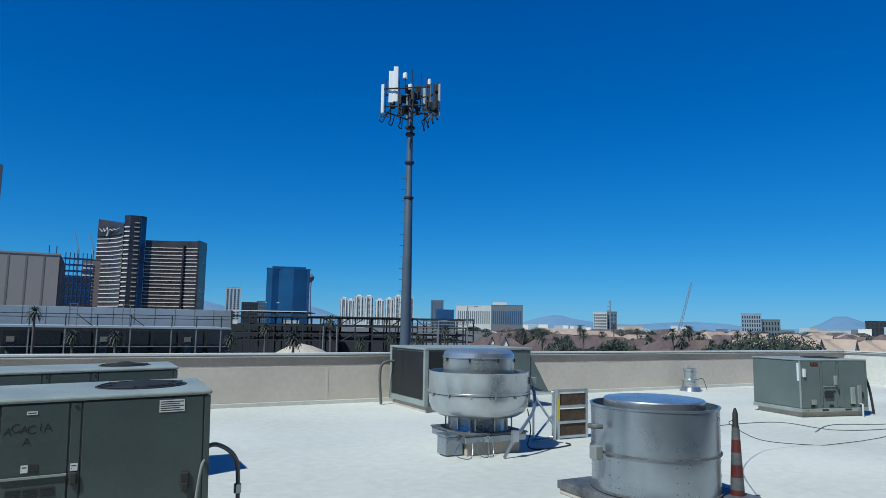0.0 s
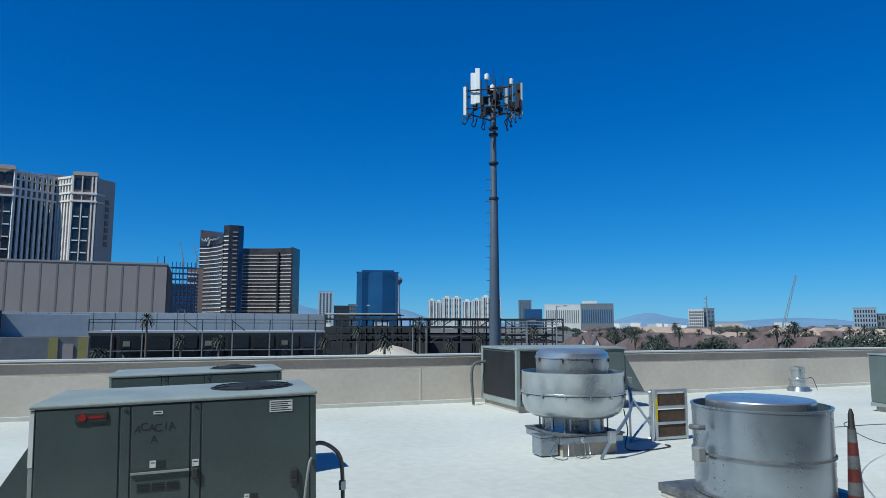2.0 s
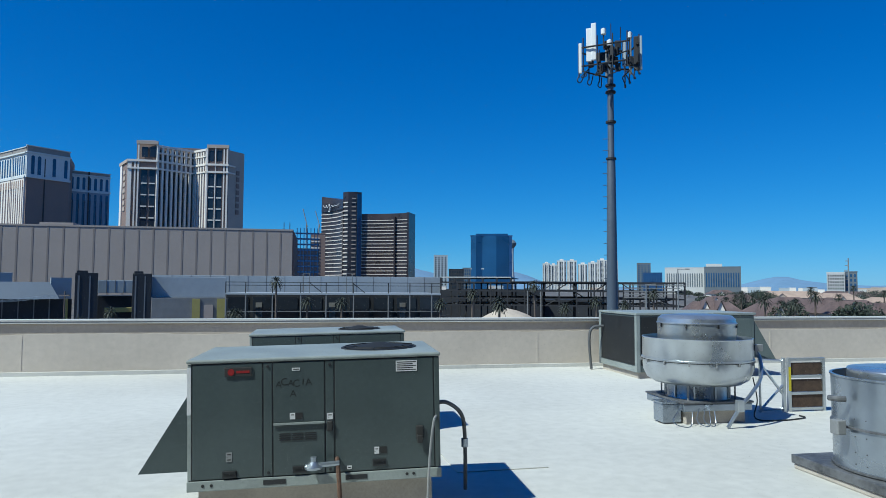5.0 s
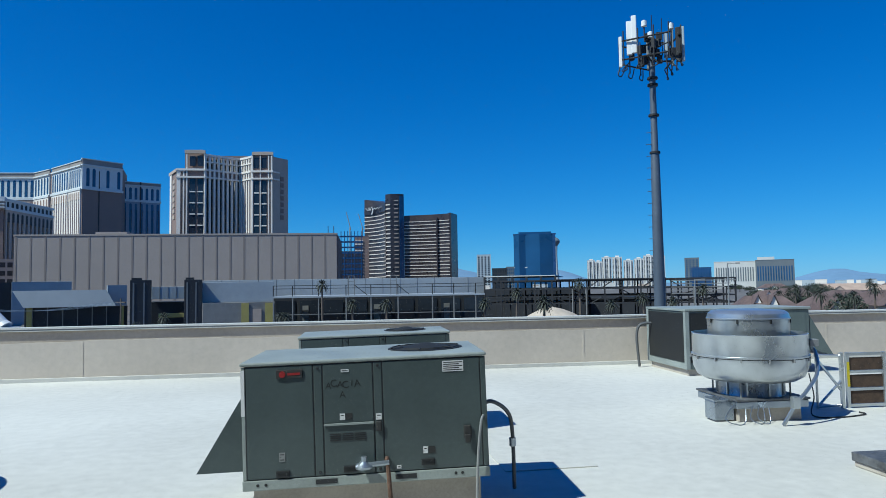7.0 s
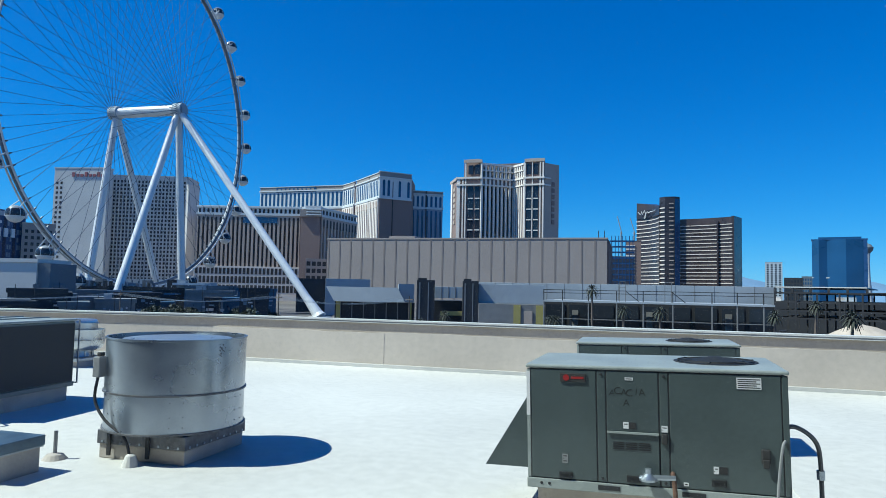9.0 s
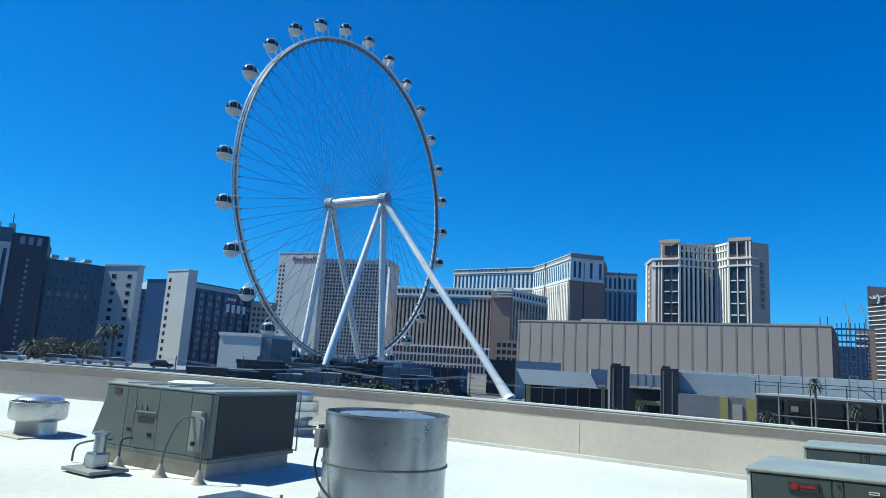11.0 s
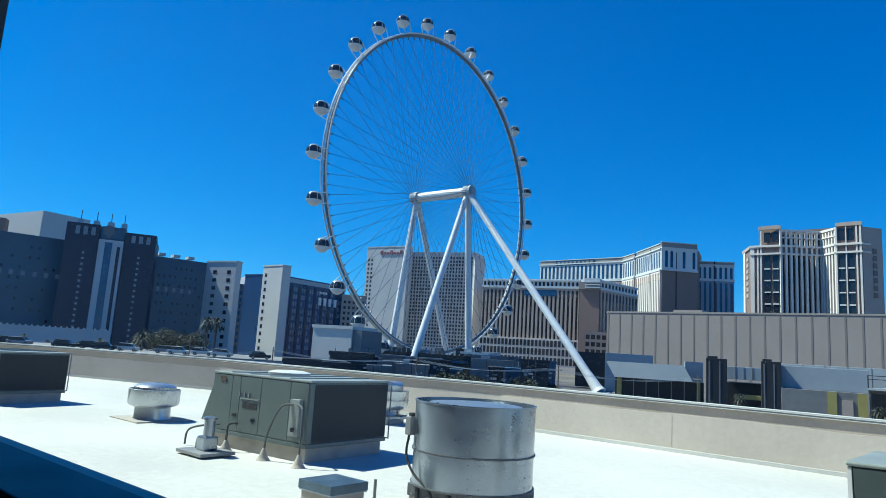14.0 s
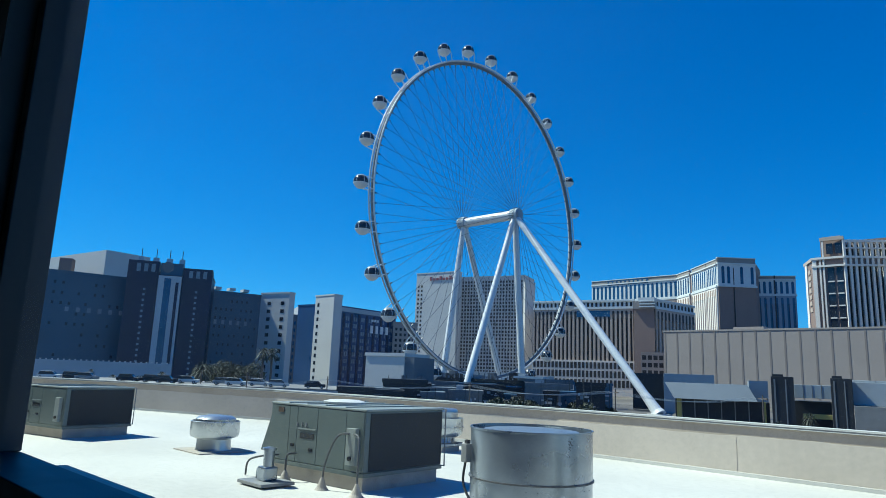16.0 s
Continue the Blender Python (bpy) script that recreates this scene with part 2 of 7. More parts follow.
# the roof's outline in its own axes
BACK = [(27.6, 16.6), (-12.0, 16.55), (-25.0, 14.9), (-33.0, 12.0), (-42.0, 7.5)]
FRONT = [(-42.0, 0.62), (27.6, 0.62)]
deck = part("floor", prism(BACK + FRONT, -0.5, 0.0), M["membrane"])
deck.matrix_world = roof(0, 0)
tagged(deck, "white coated flat roof membrane with faint stains", "roof", kind="structure")
hull = part("wall_block", prism([(x, y + (0.3 if y > 1 else 0)) for x, y in BACK + FRONT], GROUND - 0.1, -0.504), M["stucco"])
hull.matrix_world = roof(0, 0)
tagged(hull, "beige building block under the roof", "wall", kind="structure")


def strip(a, b, lo, hi, t0, t1):
    """A straight wall from a to b, t0 to t1 out from its inner line."""
    a, b = Vector((*a, 0)), Vector((*b, 0))
    d = (b - a).normalized()
    n = Vector((d.y, -d.x, 0))
    return prism([(p.x, p.y) for p in (a + n * t0, b + n * t0, b + n * t1, a + n * t1)], lo, hi)


def coat_sheet(a, b, seed, top):
    """The pale coating rolled up the wall's inner face, with an uneven upper edge."""
    a, b = Vector((*a, 0)), Vector((*b, 0))
    d = (b - a).normalized()
    n = Vector((d.y, -d.x, 0))
    k = max(int((b - a).length / 0.14), 4)
    bm = bm_new()
    rows = []
    for off, z_of in ((-0.006, lambda e: 0.0), (-0.006, lambda e: e), (-0.001, lambda e: e + 0.002)):
        row = []
        for i in range(k + 1):
            p = a.lerp(b, i / k)
            q = (b - a).length * i / k
            e = top + 0.05 * noise.noise(Vector((q * 0.35, seed, 0))) + 0.035 * noise.noise(Vector((q * 1.1, seed, 4))) + 0.012 * noise.noise(Vector((q * 4.5, seed, 8)))
            row.append(bm.verts.new((p + n * off) + Vector((0, 0, z_of(e)))))
        rows.append(row)
    for lo, hi in zip(rows, rows[1:]):
        for i in range(k):
            bm.faces.new((lo[i], lo[i + 1], hi[i + 1], hi[i]))
    return bm


def parapet(name, a, b, seed, white=False):
    w = part(name, strip(a, b, 0.0, 1.2, 0.0, 0.26), M["membrane" if white else "parapet"])
    w.matrix_world = roof(0, 0)
    tagged(w, "white coated parapet wall" if white else "beige parapet wall coated pale below, with a metal coping", "parapet", kind="structure")
    part("coping", strip(a, b, 1.236, 1.275, -0.07, 0.3), M["coping"], w, "pale folded metal coping")
    # the fold's shade is put in as a grey colour
    part("coping_fold", strip(a, b, 1.203, 1.234, -0.055, 0.28), M["steel_grey"], w, "coping fold with its shade put in as grey")
    part("coping_lip", strip(a, b, 1.185, 1.202, -0.066, -0.05), M["coping"], w)
    part("cove", strip(a, b, 0.0, 0.09, -0.09, -0.007), M["membrane"], w, "white membrane turned up at the foot")
    if not white:
        part("coating", coat_sheet(a, b, seed, 0.93), M["coat"], w, "pale rolled coating with a wavy edge")
    length = (Vector(b) - Vector(a)).length
    d = (Vector(b) - Vector(a)).normalized()
    k = 3.7
    i = 0
    while k < length - 1:
        p = Vector(a) + d * k
        q = p + d * 0.045
        part("seam", strip(p, q, 0.02, 0.9 if not white else 1.15, -0.013, -0.007), M["coat" if not white else "membrane"], w)
        k += 5.4 + 1.8 * ((i * 7) % 5) / 5
        i += 1
    return w


for i, (a, b) in enumerate(zip(BACK, BACK[1:])):
    parapet("wall_north_%d" % (i + 1), a, b, 3.1 * i)
parapet("wall_east", (27.6, 0.62), (27.6, 16.6), 9, True)

# ---- the building that the camera looks out of: a dim room behind a wide window ----
V0, SILL, LINTEL, UL, UR = 0.35, 1.67, 5.2, -3.92, 4.2


def setting(name, bm, m, label, category):
    ob = part(name, bm, m)
    ob.matrix_world = roof(0, 0)
    return tagged(ob, label, category, kind="structure")


# facade out of view, coloured dark to darken reflections in the metal drums
setting("wall_south_left", abox(-42, UL - 1.35, V0, 0.6, -0.4, 7.0), M["facade"], "dark tinted wall beside the window", "wall")
setting("wall_south_right", abox(UR + 0.12, 27.6, V0, 0.6, -0.4, 7.0), M["facade"], "dark tinted wall beside the window", "wall")
setting("wall_south_low", abox(UL - 0.12, UR + 0.12, V0 + 0.01, 0.6, -0.4, SILL - 0.09), M["facade"], "dark tinted wall below the window", "wall")
setting("wall_south_high", abox(UL - 0.12, UR + 0.12, V0, 0.6, LINTEL + 0.08, 7.0), M["facade"], "dark tinted wall above the window", "wall")
win = tagged(new("window_1"), "wide window with a dark anodised frame", "window", kind="structure")
win.matrix_world = roof(0, 0)
part("window_sill", abox(UL - 0.12, UR + 0.12, 0.1, V0 + 0.005, SILL - 0.08, SILL, bevel=0.006), M["frame"], win, "dark window sill")
part("window_frame", abox(UL - 0.12, UL, 0.15, V0 + 0.004, SILL + 0.003, LINTEL, bevel=0.006), M["frame"], win)
part("window_frame", abox(UR, UR + 0.12, 0.15, V0 + 0.004, SILL + 0.003, LINTEL, bevel=0.006), M["frame"], win)
part("window_frame", abox(UL - 0.12, UR + 0.12, 0.15, V0 + 0.004, LINTEL + 0.003, LINTEL + 0.076, bevel=0.006), M["frame"], win)
# an added haze film, denser to the left, lifts dark tones behind the glass
veil = bpy.data.materials.new("window glass with an added haze film")
veil.use_nodes = True
dn, dl = veil.node_tree.nodes, veil.node_tree.links
clear = dn.new("ShaderNodeBsdfTransparent")
film = dn.new("ShaderNodeBsdfTranslucent")
film.inputs["Color"].default_value = (0.7, 0.74, 0.78, 1)
cloud = dn.new("ShaderNodeTexNoise")
cloud.inputs["Scale"].default_value = 0.6
spot = dn.new("ShaderNodeTexCoord")
amount = dn.new("ShaderNodeMapRange")
amount.interpolation_type = "SMOOTHSTEP"
amount.inputs["From Min"].default_value, amount.inputs["From Max"].default_value = 0.3, -1.2
amount.inputs["To Min"].default_value, amount.inputs["To Max"].default_value = 0.0, 0.036
apart = dn.new("ShaderNodeSeparateXYZ")
haze_share = dn.new("ShaderNodeMath")
haze_share.operation = "MULTIPLY"
blend = dn.new("ShaderNodeMixShader")
dl.new(spot.outputs["Object"], cloud.inputs["Vector"])
dl.new(spot.outputs["Object"], apart.inputs[0])
dl.new(apart.outputs[0], amount.inputs["Value"])
dl.new(amount.outputs[0], haze_share.inputs[0])
dl.new(cloud.outputs["Fac"], haze_share.inputs[1])
dl.new(haze_share.outputs[0], blend.inputs[0])
dl.new(clear.outputs[0], blend.inputs[1])
dl.new(film.outputs[0], blend.inputs[2])
dl.new(blend.outputs[0], dn["Material Output"].inputs["Surface"])
pane = part("pane", abox(UL - 0.004, UR + 0.004, 0.262, 0.263, SILL + 0.003, LINTEL + 0.002), veil, win, "large glass pane with an added haze film")
pane.visible_shadow = False
setting("room_floor", abox(-5.2, 5.2, -5.0, 0.118, 0.35, 0.45), M["room"], "plain floor of the room", "floor")
setting("ceiling", abox(-5.2, 5.2, -5.0, V0 - 0.004, 5.4, 5.5), M["room"], "plain ceiling of the room", "ceiling")
setting("wall_room_back", abox(-5.2, 5.2, -5.15, -5.0, 0.35, 5.5), M["room"], "plain wall of the room", "wall")
setting("wall_room_left", abox(-5.35, -5.2, -5.15, 0.015, 0.35, 5.5), M["room"], "plain wall of the room", "wall")
setting("wall_room_right", abox(5.2, 5.35, -5.15, V0 - 0.004, 0.35, 5.5), M["room"], "plain wall of the room", "wall")
setting("wall_room_low", abox(-5.2, 5.2, 0.12, V0 - 0.003, 0.35, SILL - 0.085), M["room"], "plain wall under the window", "wall")
# the left strip takes the dark frame colour, the right one plaster
setting("wall_room_left_front", abox(-5.35, UL - 0.125, 0.02, V0 - 0.003, SILL - 0.08, 5.39), M["frame"], "wall strip beside the window in the dark frame colour", "wall")
setting("wall_room_right_front", abox(UR + 0.125, 5.2, 0.02, V0 - 0.003, SILL - 0.08, 5.39), M["room"], "plain wall beside the window", "wall")

# welded patches and seams of the roof membrane
def patch(u0, u1, v0, v1, turn=0.0):
    p = part("membrane_patch", prism([(0, 0), (u1 - u0, 0), (u1 - u0, v1 - v0), (0, v1 - v0)], 0.002, 0.012), M["membrane"], deck, "welded membrane patch")
    p.matrix_local = pose(u0, v0, 0, 0, 0, turn)


for q in ((1.42, 2.5, 7.25, 8.35, 2), (9.6, 10.6, 8.6, 9.0, 12), (20.5, 22.0, 15.2, 15.9, 3)):
    patch(*q)

# ---- rooftop air conditioners ----
def panel(parent, x0, x1, z0, z1, y=0.0, name="panel", m=None, proud=0.008):
    return part(name, abox(x0, x1, y - proud, y + 0.004, z0, z1, bevel=0.004), m or M["unit"], parent)


def fan_grille(parent, x, y, z, r):
    g = part("fan_opening", turned([(0, z + 0.003), (r * 0.97, z + 0.003), (r, z + 0.006), (r + 0.012, z + 0.006), (r + 0.014, z - 0.002)], 40, x, y), M["dark"], parent, "dark round fan opening")
    for k in (1, 2, 3, 4):
        rr = r * k / 4.3
        part("guard_ring", atube([(x + rr * math.cos(q * math.pi / 16), y + rr * math.sin(q * math.pi / 16), z + 0.014) for q in range(33)], 0.005, 4), M["dark"], g)
    for k in range(6):
        q = k * math.pi / 3 + 0.3
        part("guard_spoke", atube([(x, y, z + 0.016), (x + r * math.cos(q), y + r * math.sin(q), z + 0.016)], 0.005, 4), M["dark"], g)
    for k in range(4):
        q = k * math.pi / 2 + 0.5
        part("blade", atube([(x + 0.06 * math.cos(q), y + 0.06 * math.sin(q), z + 0.006), (x + r * 0.9 * math.cos(q + 0.5), y + r * 0.9 * math.sin(q + 0.5), z + 0.006)], 0.004, 4), M["hose"], g)
    part("hub", turned([(0, z + 0.052), (0.05, z + 0.048), (r * 0.55, z + 0.020), (r * 0.93, z + 0.004), (0, z - 0.01)], 32, x, y), M["coil"], g, "dark raised fan cone")


def handle(parent, x, z, y=0.0):
    h = part("handle", abox(x - 0.06, x + 0.06, y - 0.012, y - 0.002, z - 0.03, z + 0.03, bevel=0.004), M["dark"], parent, "recessed black pull handle")
    part("grip", abox(x - 0.05, x + 0.05, y - 0.02, y - 0.012, z + 0.008, z + 0.024), M["coil"], h)


def label_plate(parent, x0, x1, z0, z1, lines=3, m=None, y=0.0):
    p = part("label", abox(x0, x1, y - 0.0125, y - 0.009, z0, z1), m or M["label_white"], parent, "small printed label")
    for k in range(lines):
        zz = z1 - (k + 0.8) * (z1 - z0) / (lines + 0.6)
        part("print", abox(x0 + 0.008, x1 - 0.008 - 0.03 * (k % 2), y - 0.0135, y - 0.0127, zz - 0.004, zz + 0.004), M["ink"], p)


def writing(parent, text, x, z, size, y, tilt=0.0):
    cu = bpy.data.curves.new("writing", "FONT")
    cu.body, cu.size, cu.align_x, cu.extrude, cu.offset = text, size, "CENTER", 0.0006, 0.0
    tmp = bpy.data.objects.new("writing", cu)
    scene.collection.objects.link(tmp)
    me = bpy.data.meshes.new_from_object(tmp.evaluated_get(bpy.context.evaluated_depsgraph_get()))
    bpy.data.objects.remove(tmp)
    me.materials.clear()
    me.materials.append(M["unit_ink"])
    ob = new("writing", me)
    ob.parent = parent
    ob.matrix_local = pose(x, y, z, 90, 0, 0) @ pose(0, 0, 0, 0, 0, tilt)
    return tagged(ob, "faint black hand lettering")


M["unit_ink"] = mat("faded marker ink", (0.026, 0.032, 0.032), 0.7, var=0.5, fine=120)


def hood(parent, d, z0, z1, out, x=0.0, m=None):
    """A sloping intake hood on the unit's end at x."""
    bm = bm_new()
    s = -1
    pts = [(x, 0.06, z1), (x, d - 0.06, z1), (x + s * out, d - 0.06, z0), (x + s * out, 0.06, z0), (x, 0.06, z0), (x, d - 0.06, z0)]
    v = [bm.verts.new(p) for p in pts]
    for f in ((0, 1, 2, 3), (0, 3, 4), (1, 5, 2), (3, 2, 5, 4)):
        bm.faces.new([v[i] for i in f])
    return part("intake_hood", bm, m or M["unit"], parent, "sloping sheet metal intake hood")


def packaged_unit(m, label, w=2.16, d=1.12, base=0.34, top=1.405, near=False, fan=(0.72, 0.5, 0.3), hooded=True, paint="unit", badge=True, group="rooftop air conditioners"):
    """Origin at the front left foot; front faces -y."""
    t = thing("rooftop_air_conditioner", m, label, "air conditioner", group)
    part("curb", abox(0.07, w - 0.07, 0.07, d - 0.07, -0.06, base), M["curb"], t, "coated roof curb")
    part("base_rail", abox(-0.012, w + 0.012, -0.012, d + 0.012, base + 0.003, base + 0.09, bevel=0.006), M["unit_lid"], t)
    for x in (0.62, 1.32):
        part("fork_slot", abox(x, x + 0.19, -0.016, -0.0125, base + 0.03, base + 0.07), M["dark"], t)
    body = part("body", abox(0, w, 0, d, base + 0.093, top - 0.038, bevel=0.02), M[paint], t)
    lid = part("lid", abox(-0.018, w + 0.018, -0.018, d + 0.018, top - 0.035, top, bevel=0.014), M["unit_lid"], t, "pale weathered sheet metal top")
    lo, hi = base + 0.1, top - 0.045
    a, b = w * 0.29, w * 0.535
    panel(body, 0.035, a - 0.012, lo, hi, m=M[paint])
    post = panel(body, a, a + 0.07, lo, hi, name="post", m=M[paint])
    panel(body, a + 0.082, b - 0.012, lo + 0.46 * (hi - lo), hi, name="door", m=M[paint])
    dr = panel(body, a + 0.082, b - 0.012, lo, lo + 0.45 * (hi - lo), name="access_door", proud=0.012, m=M[paint])
    panel(body, b, b + 0.07, lo, hi, name="post", m=M[paint])
    panel(body, b + 0.082, w - 0.05, lo, hi, m=M[paint])
    for x in (a - 0.006, a + 0.076, b - 0.006, b + 0.076, w - 0.047, 0.032):
        part("joint", abox(x - 0.005, x + 0.005, -0.004, -0.0005, lo, hi), M["dark"], body)
    part("joint", abox(0.03, w - 0.03, -0.004, -0.0005, hi + 0.001, hi + 0.008), M["dark"], body)
    for x0, x1 in ((-0.006, 0.026), (w - 0.04, w + 0.006)):
        part("corner_post", abox(x0, x1, -0.007, 0.03, lo - 0.005, hi + 0.004, bevel=0.004), M["unit_lid"] if x0 < 0 else M[paint], body)
    part("door_lip", abox(a + 0.082, b - 0.012, -0.03, -0.012, lo + 0.445 * (hi - lo), lo + 0.462 * (hi - lo)), M["unit_lid"], body)
    for k in range(3):
        x = a + 0.13 + k * 0.11
        for j in range(4):
            z = lo + 0.36 * (hi - lo) - j * 0.018
            part("louvre", abox(x, x + 0.095, -0.017, -0.011, z, z + 0.009), M["dark"], dr)
    fx, fy, fr = fan
    fan_grille(lid, w * fx, d * fy, top, fr)
    if hooded:
        hood(t, d, base + 0.16, top - 0.28, 0.42, m=M[paint])
    handle(body, 0.34, lo + 0.035, -0.008)
    handle(body, b + 0.46, lo + 0.065, -0.008)
    handle(body, a + 0.3, lo + 0.045, -0.012)
    for x, z in ((a + 0.035, lo + 0.03), (b + 0.035, lo + 0.03), (a + 0.035, hi - 0.03), (b + 0.035, hi - 0.03), (w - 0.3, base + 0.05), (w - 0.24, base + 0.05), (0.12, base + 0.05), (0.19, base + 0.05)):
        part("bolt", turned([(0, 0.004), (0.012, 0.003), (0.014, 0)], 8), M["dark"], body).matrix_local = pose(x, -0.0135, z, 90)
    part("latch", abox(w - 0.215, w - 0.145, -0.03, -0.008, lo + 0.25, lo + 0.37, bevel=0.01), M["ink"], body, "black twist latch")
    part("latch_lever", abox(w - 0.205, w - 0.155, -0.05, -0.03, lo + 0.22, lo + 0.29, bevel=0.006), M["ink"], body)
    part("latch", abox(b + 0.008, b + 0.06, -0.035, -0.008, lo + 0.36, lo + 0.45, bevel=0.01), M["ink"], body)
    if badge:
        bd = part("badge", abox(0.3, 0.53, -0.022, -0.008, hi - 0.105, hi - 0.03, bevel=0.004), M["ink"], body, "black maker's badge with a red disc")
        part("disc", turned([(0, 0), (0.028, 0), (0.028, 0.006), (0, 0.006)], 20), M["red"], bd).matrix_local = pose(0.355, -0.022, hi - 0.0675, 90)
        part("stripe", abox(0.4, 0.51, -0.0245, -0.0222, hi - 0.078, hi - 0.057), M["red"], bd)
    if near:
        label_plate(body, w - 0.385, w - 0.195, hi - 0.115, hi - 0.02, 5)
        label_plate(body, a + 0.24, a + 0.31, hi - 0.075, hi - 0.05, 1)
        label_plate(body, a + 0.22, a + 0.265, lo + 0.475, lo + 0.53, 2)
        label_plate(body, a + 0.27, a + 0.33, lo + 0.475, lo + 0.53, 3, M["ink"])
        label_plate(body, b + 0.01, b + 0.06, lo + 0.46, lo + 0.515, 2)
        label_plate(body, b + 0.42, b + 0.46, lo + 0.14, lo + 0.20, 2)
        label_plate(body, b + 0.47, b + 0.53, lo + 0.14, lo + 0.20, 3, M["ink"])
        label_plate(body, 0.31, 0.36, lo + 0.14, lo + 0.22, 3, M["steel_grey"])
        label_plate(body, b + 0.18, b + 0.22, lo + 0.02, lo + 0.05, 1)
        part("label", abox(-0.0095, -0.0065, 0.0, 0.1, hi - 0.42, hi - 0.02), M["label_white"], body, "long white label on the corner post")
        part("label", abox(-0.0095, 0.022, -0.0105, -0.0075, hi - 0.42, hi - 0.02), M["label_white"], body)
        for k, ch in enumerate("ACACIA"):
            writing(body, ch, a + 0.125 + 0.052 * k, hi - 0.215 + 0.008 * ((k * 5) % 3), 0.08 + 0.01 * (k % 2), -0.0095, (-7, 5, -3, 6, -5, 4)[k])
        writing(body, "A", a + 0.25, hi - 0.30, 0.085, -0.0095)
    return t


ac = packaged_unit(roof(-1.182, 5.93, turn=-2) @ pose(0, 0, 0, 0, -1.39, 0), "grey green packaged rooftop air conditioner on a curb", d=1.24, base=0.314, top=1.428, near=True, paint="unit_dark", fan=(0.77, 0.55, 0.36))
W = 2.16
part("conduit", atube(bend([(W - 0.02, 0.40, 0.87), (W + 0.12, 0.44, 0.90), (W + 0.29, 0.54, 0.77), (W + 0.34, 0.60, 0.55), (W + 0.34, 0.62, 0.0)]), 0.020, 10), M["hose"], ac, "grey flexible conduit bent down to the roof")
part("coupling", turned([(0.03, 0.5), (0.034, 0.5), (0.034, 0.42), (0.03, 0.42)], 12, W + 0.34, 0.61), M["galv"], ac)
part("drain_pipe", atube(bend([(W - 0.03, -0.01, 0.86), (W - 0.06, -0.05, 0.8), (W - 0.1, -0.06, 0.5), (W - 0.13, -0.05, 0.03)]), 0.012, 8), M["steel_grey"], ac)
part("gas_pipe", atube(bend([(1.25, -0.01, 0.53), (1.25, -0.1, 0.53), (1.26, -0.12, 0.44), (1.28, -0.12, 0.02)]), 0.02, 8), mat("rusty pipe", (0.16, 0.09, 0.06), 0.8, var=0.3, scale=9), ac, "rusty gas pipe")
part("gas_regulator", turned([(0, 0.47), (0.075, 0.48), (0.08, 0.50), (0.05, 0.52), (0.026, 0.54), (0.026, 0.58), (0, 0.58)], 24, 1.05, -0.10), M["galv"], ac, "round metal gas regulator")
part("gas_valve", atube([(0.98, -0.10, 0.50), (1.27, -0.12, 0.52)], 0.022, 8), M["galv"], ac)

packaged_unit(roof(-1.0, 9.3) @ pose(0, 0, 0, 0, -1.2, 0), "grey green packaged rooftop air conditioner behind another one", w=2.1, top=1.41, paint="unit_dark", near=False, hooded=False, badge=False)
corner_unit = packaged_unit(roof(15.06, 10.13, turn=-11), "pale grey green air conditioner with conduit near the corner", w=2.05, d=1.52, base=0.12, top=1.37, hooded=False, fan=(0.68, 0.5, 0.42))

for x0, x1, z0, z1, mm in ((0.06, 0.13, 0.95, 1.15, "label_white"), (1.0, 1.08, 0.75, 0.98, "unit_lid"), (1.5, 1.62, 0.3, 0.7, "unit_lid"), (1.72, 1.82, 0.3, 0.75, "steel_grey"), (0.7, 0.95, 0.45, 0.6, "dark"), (0.3, 0.42, 0.3, 0.42, "steel_grey")):
    part("front_fitting", abox(x0, x1, -0.05, -0.009, z0, z1, bevel=0.006), M[mm], corner_unit, "small box or label on the front")
part("label", abox(-0.006, -0.002, 0.02, 0.09, 0.86, 1.28), M["label_white"], corner_unit, "white paper label")
part("conduit", atube(bend([(2.06, 0.3, 1.05), (2.3, 0.3, 1.0), (2.42, 0.25, 0.6), (2.46, 0.2, 0.02)]), 0.03, 8), M["black"], corner_unit, "black bent conduit")
part("drain_pipe", atube([(1.75, -0.12, 0.0), (1.75, -0.12, 0.3), (1.75, -0.02, 0.3)], 0.02, 8), M["label_white"], corner_unit)


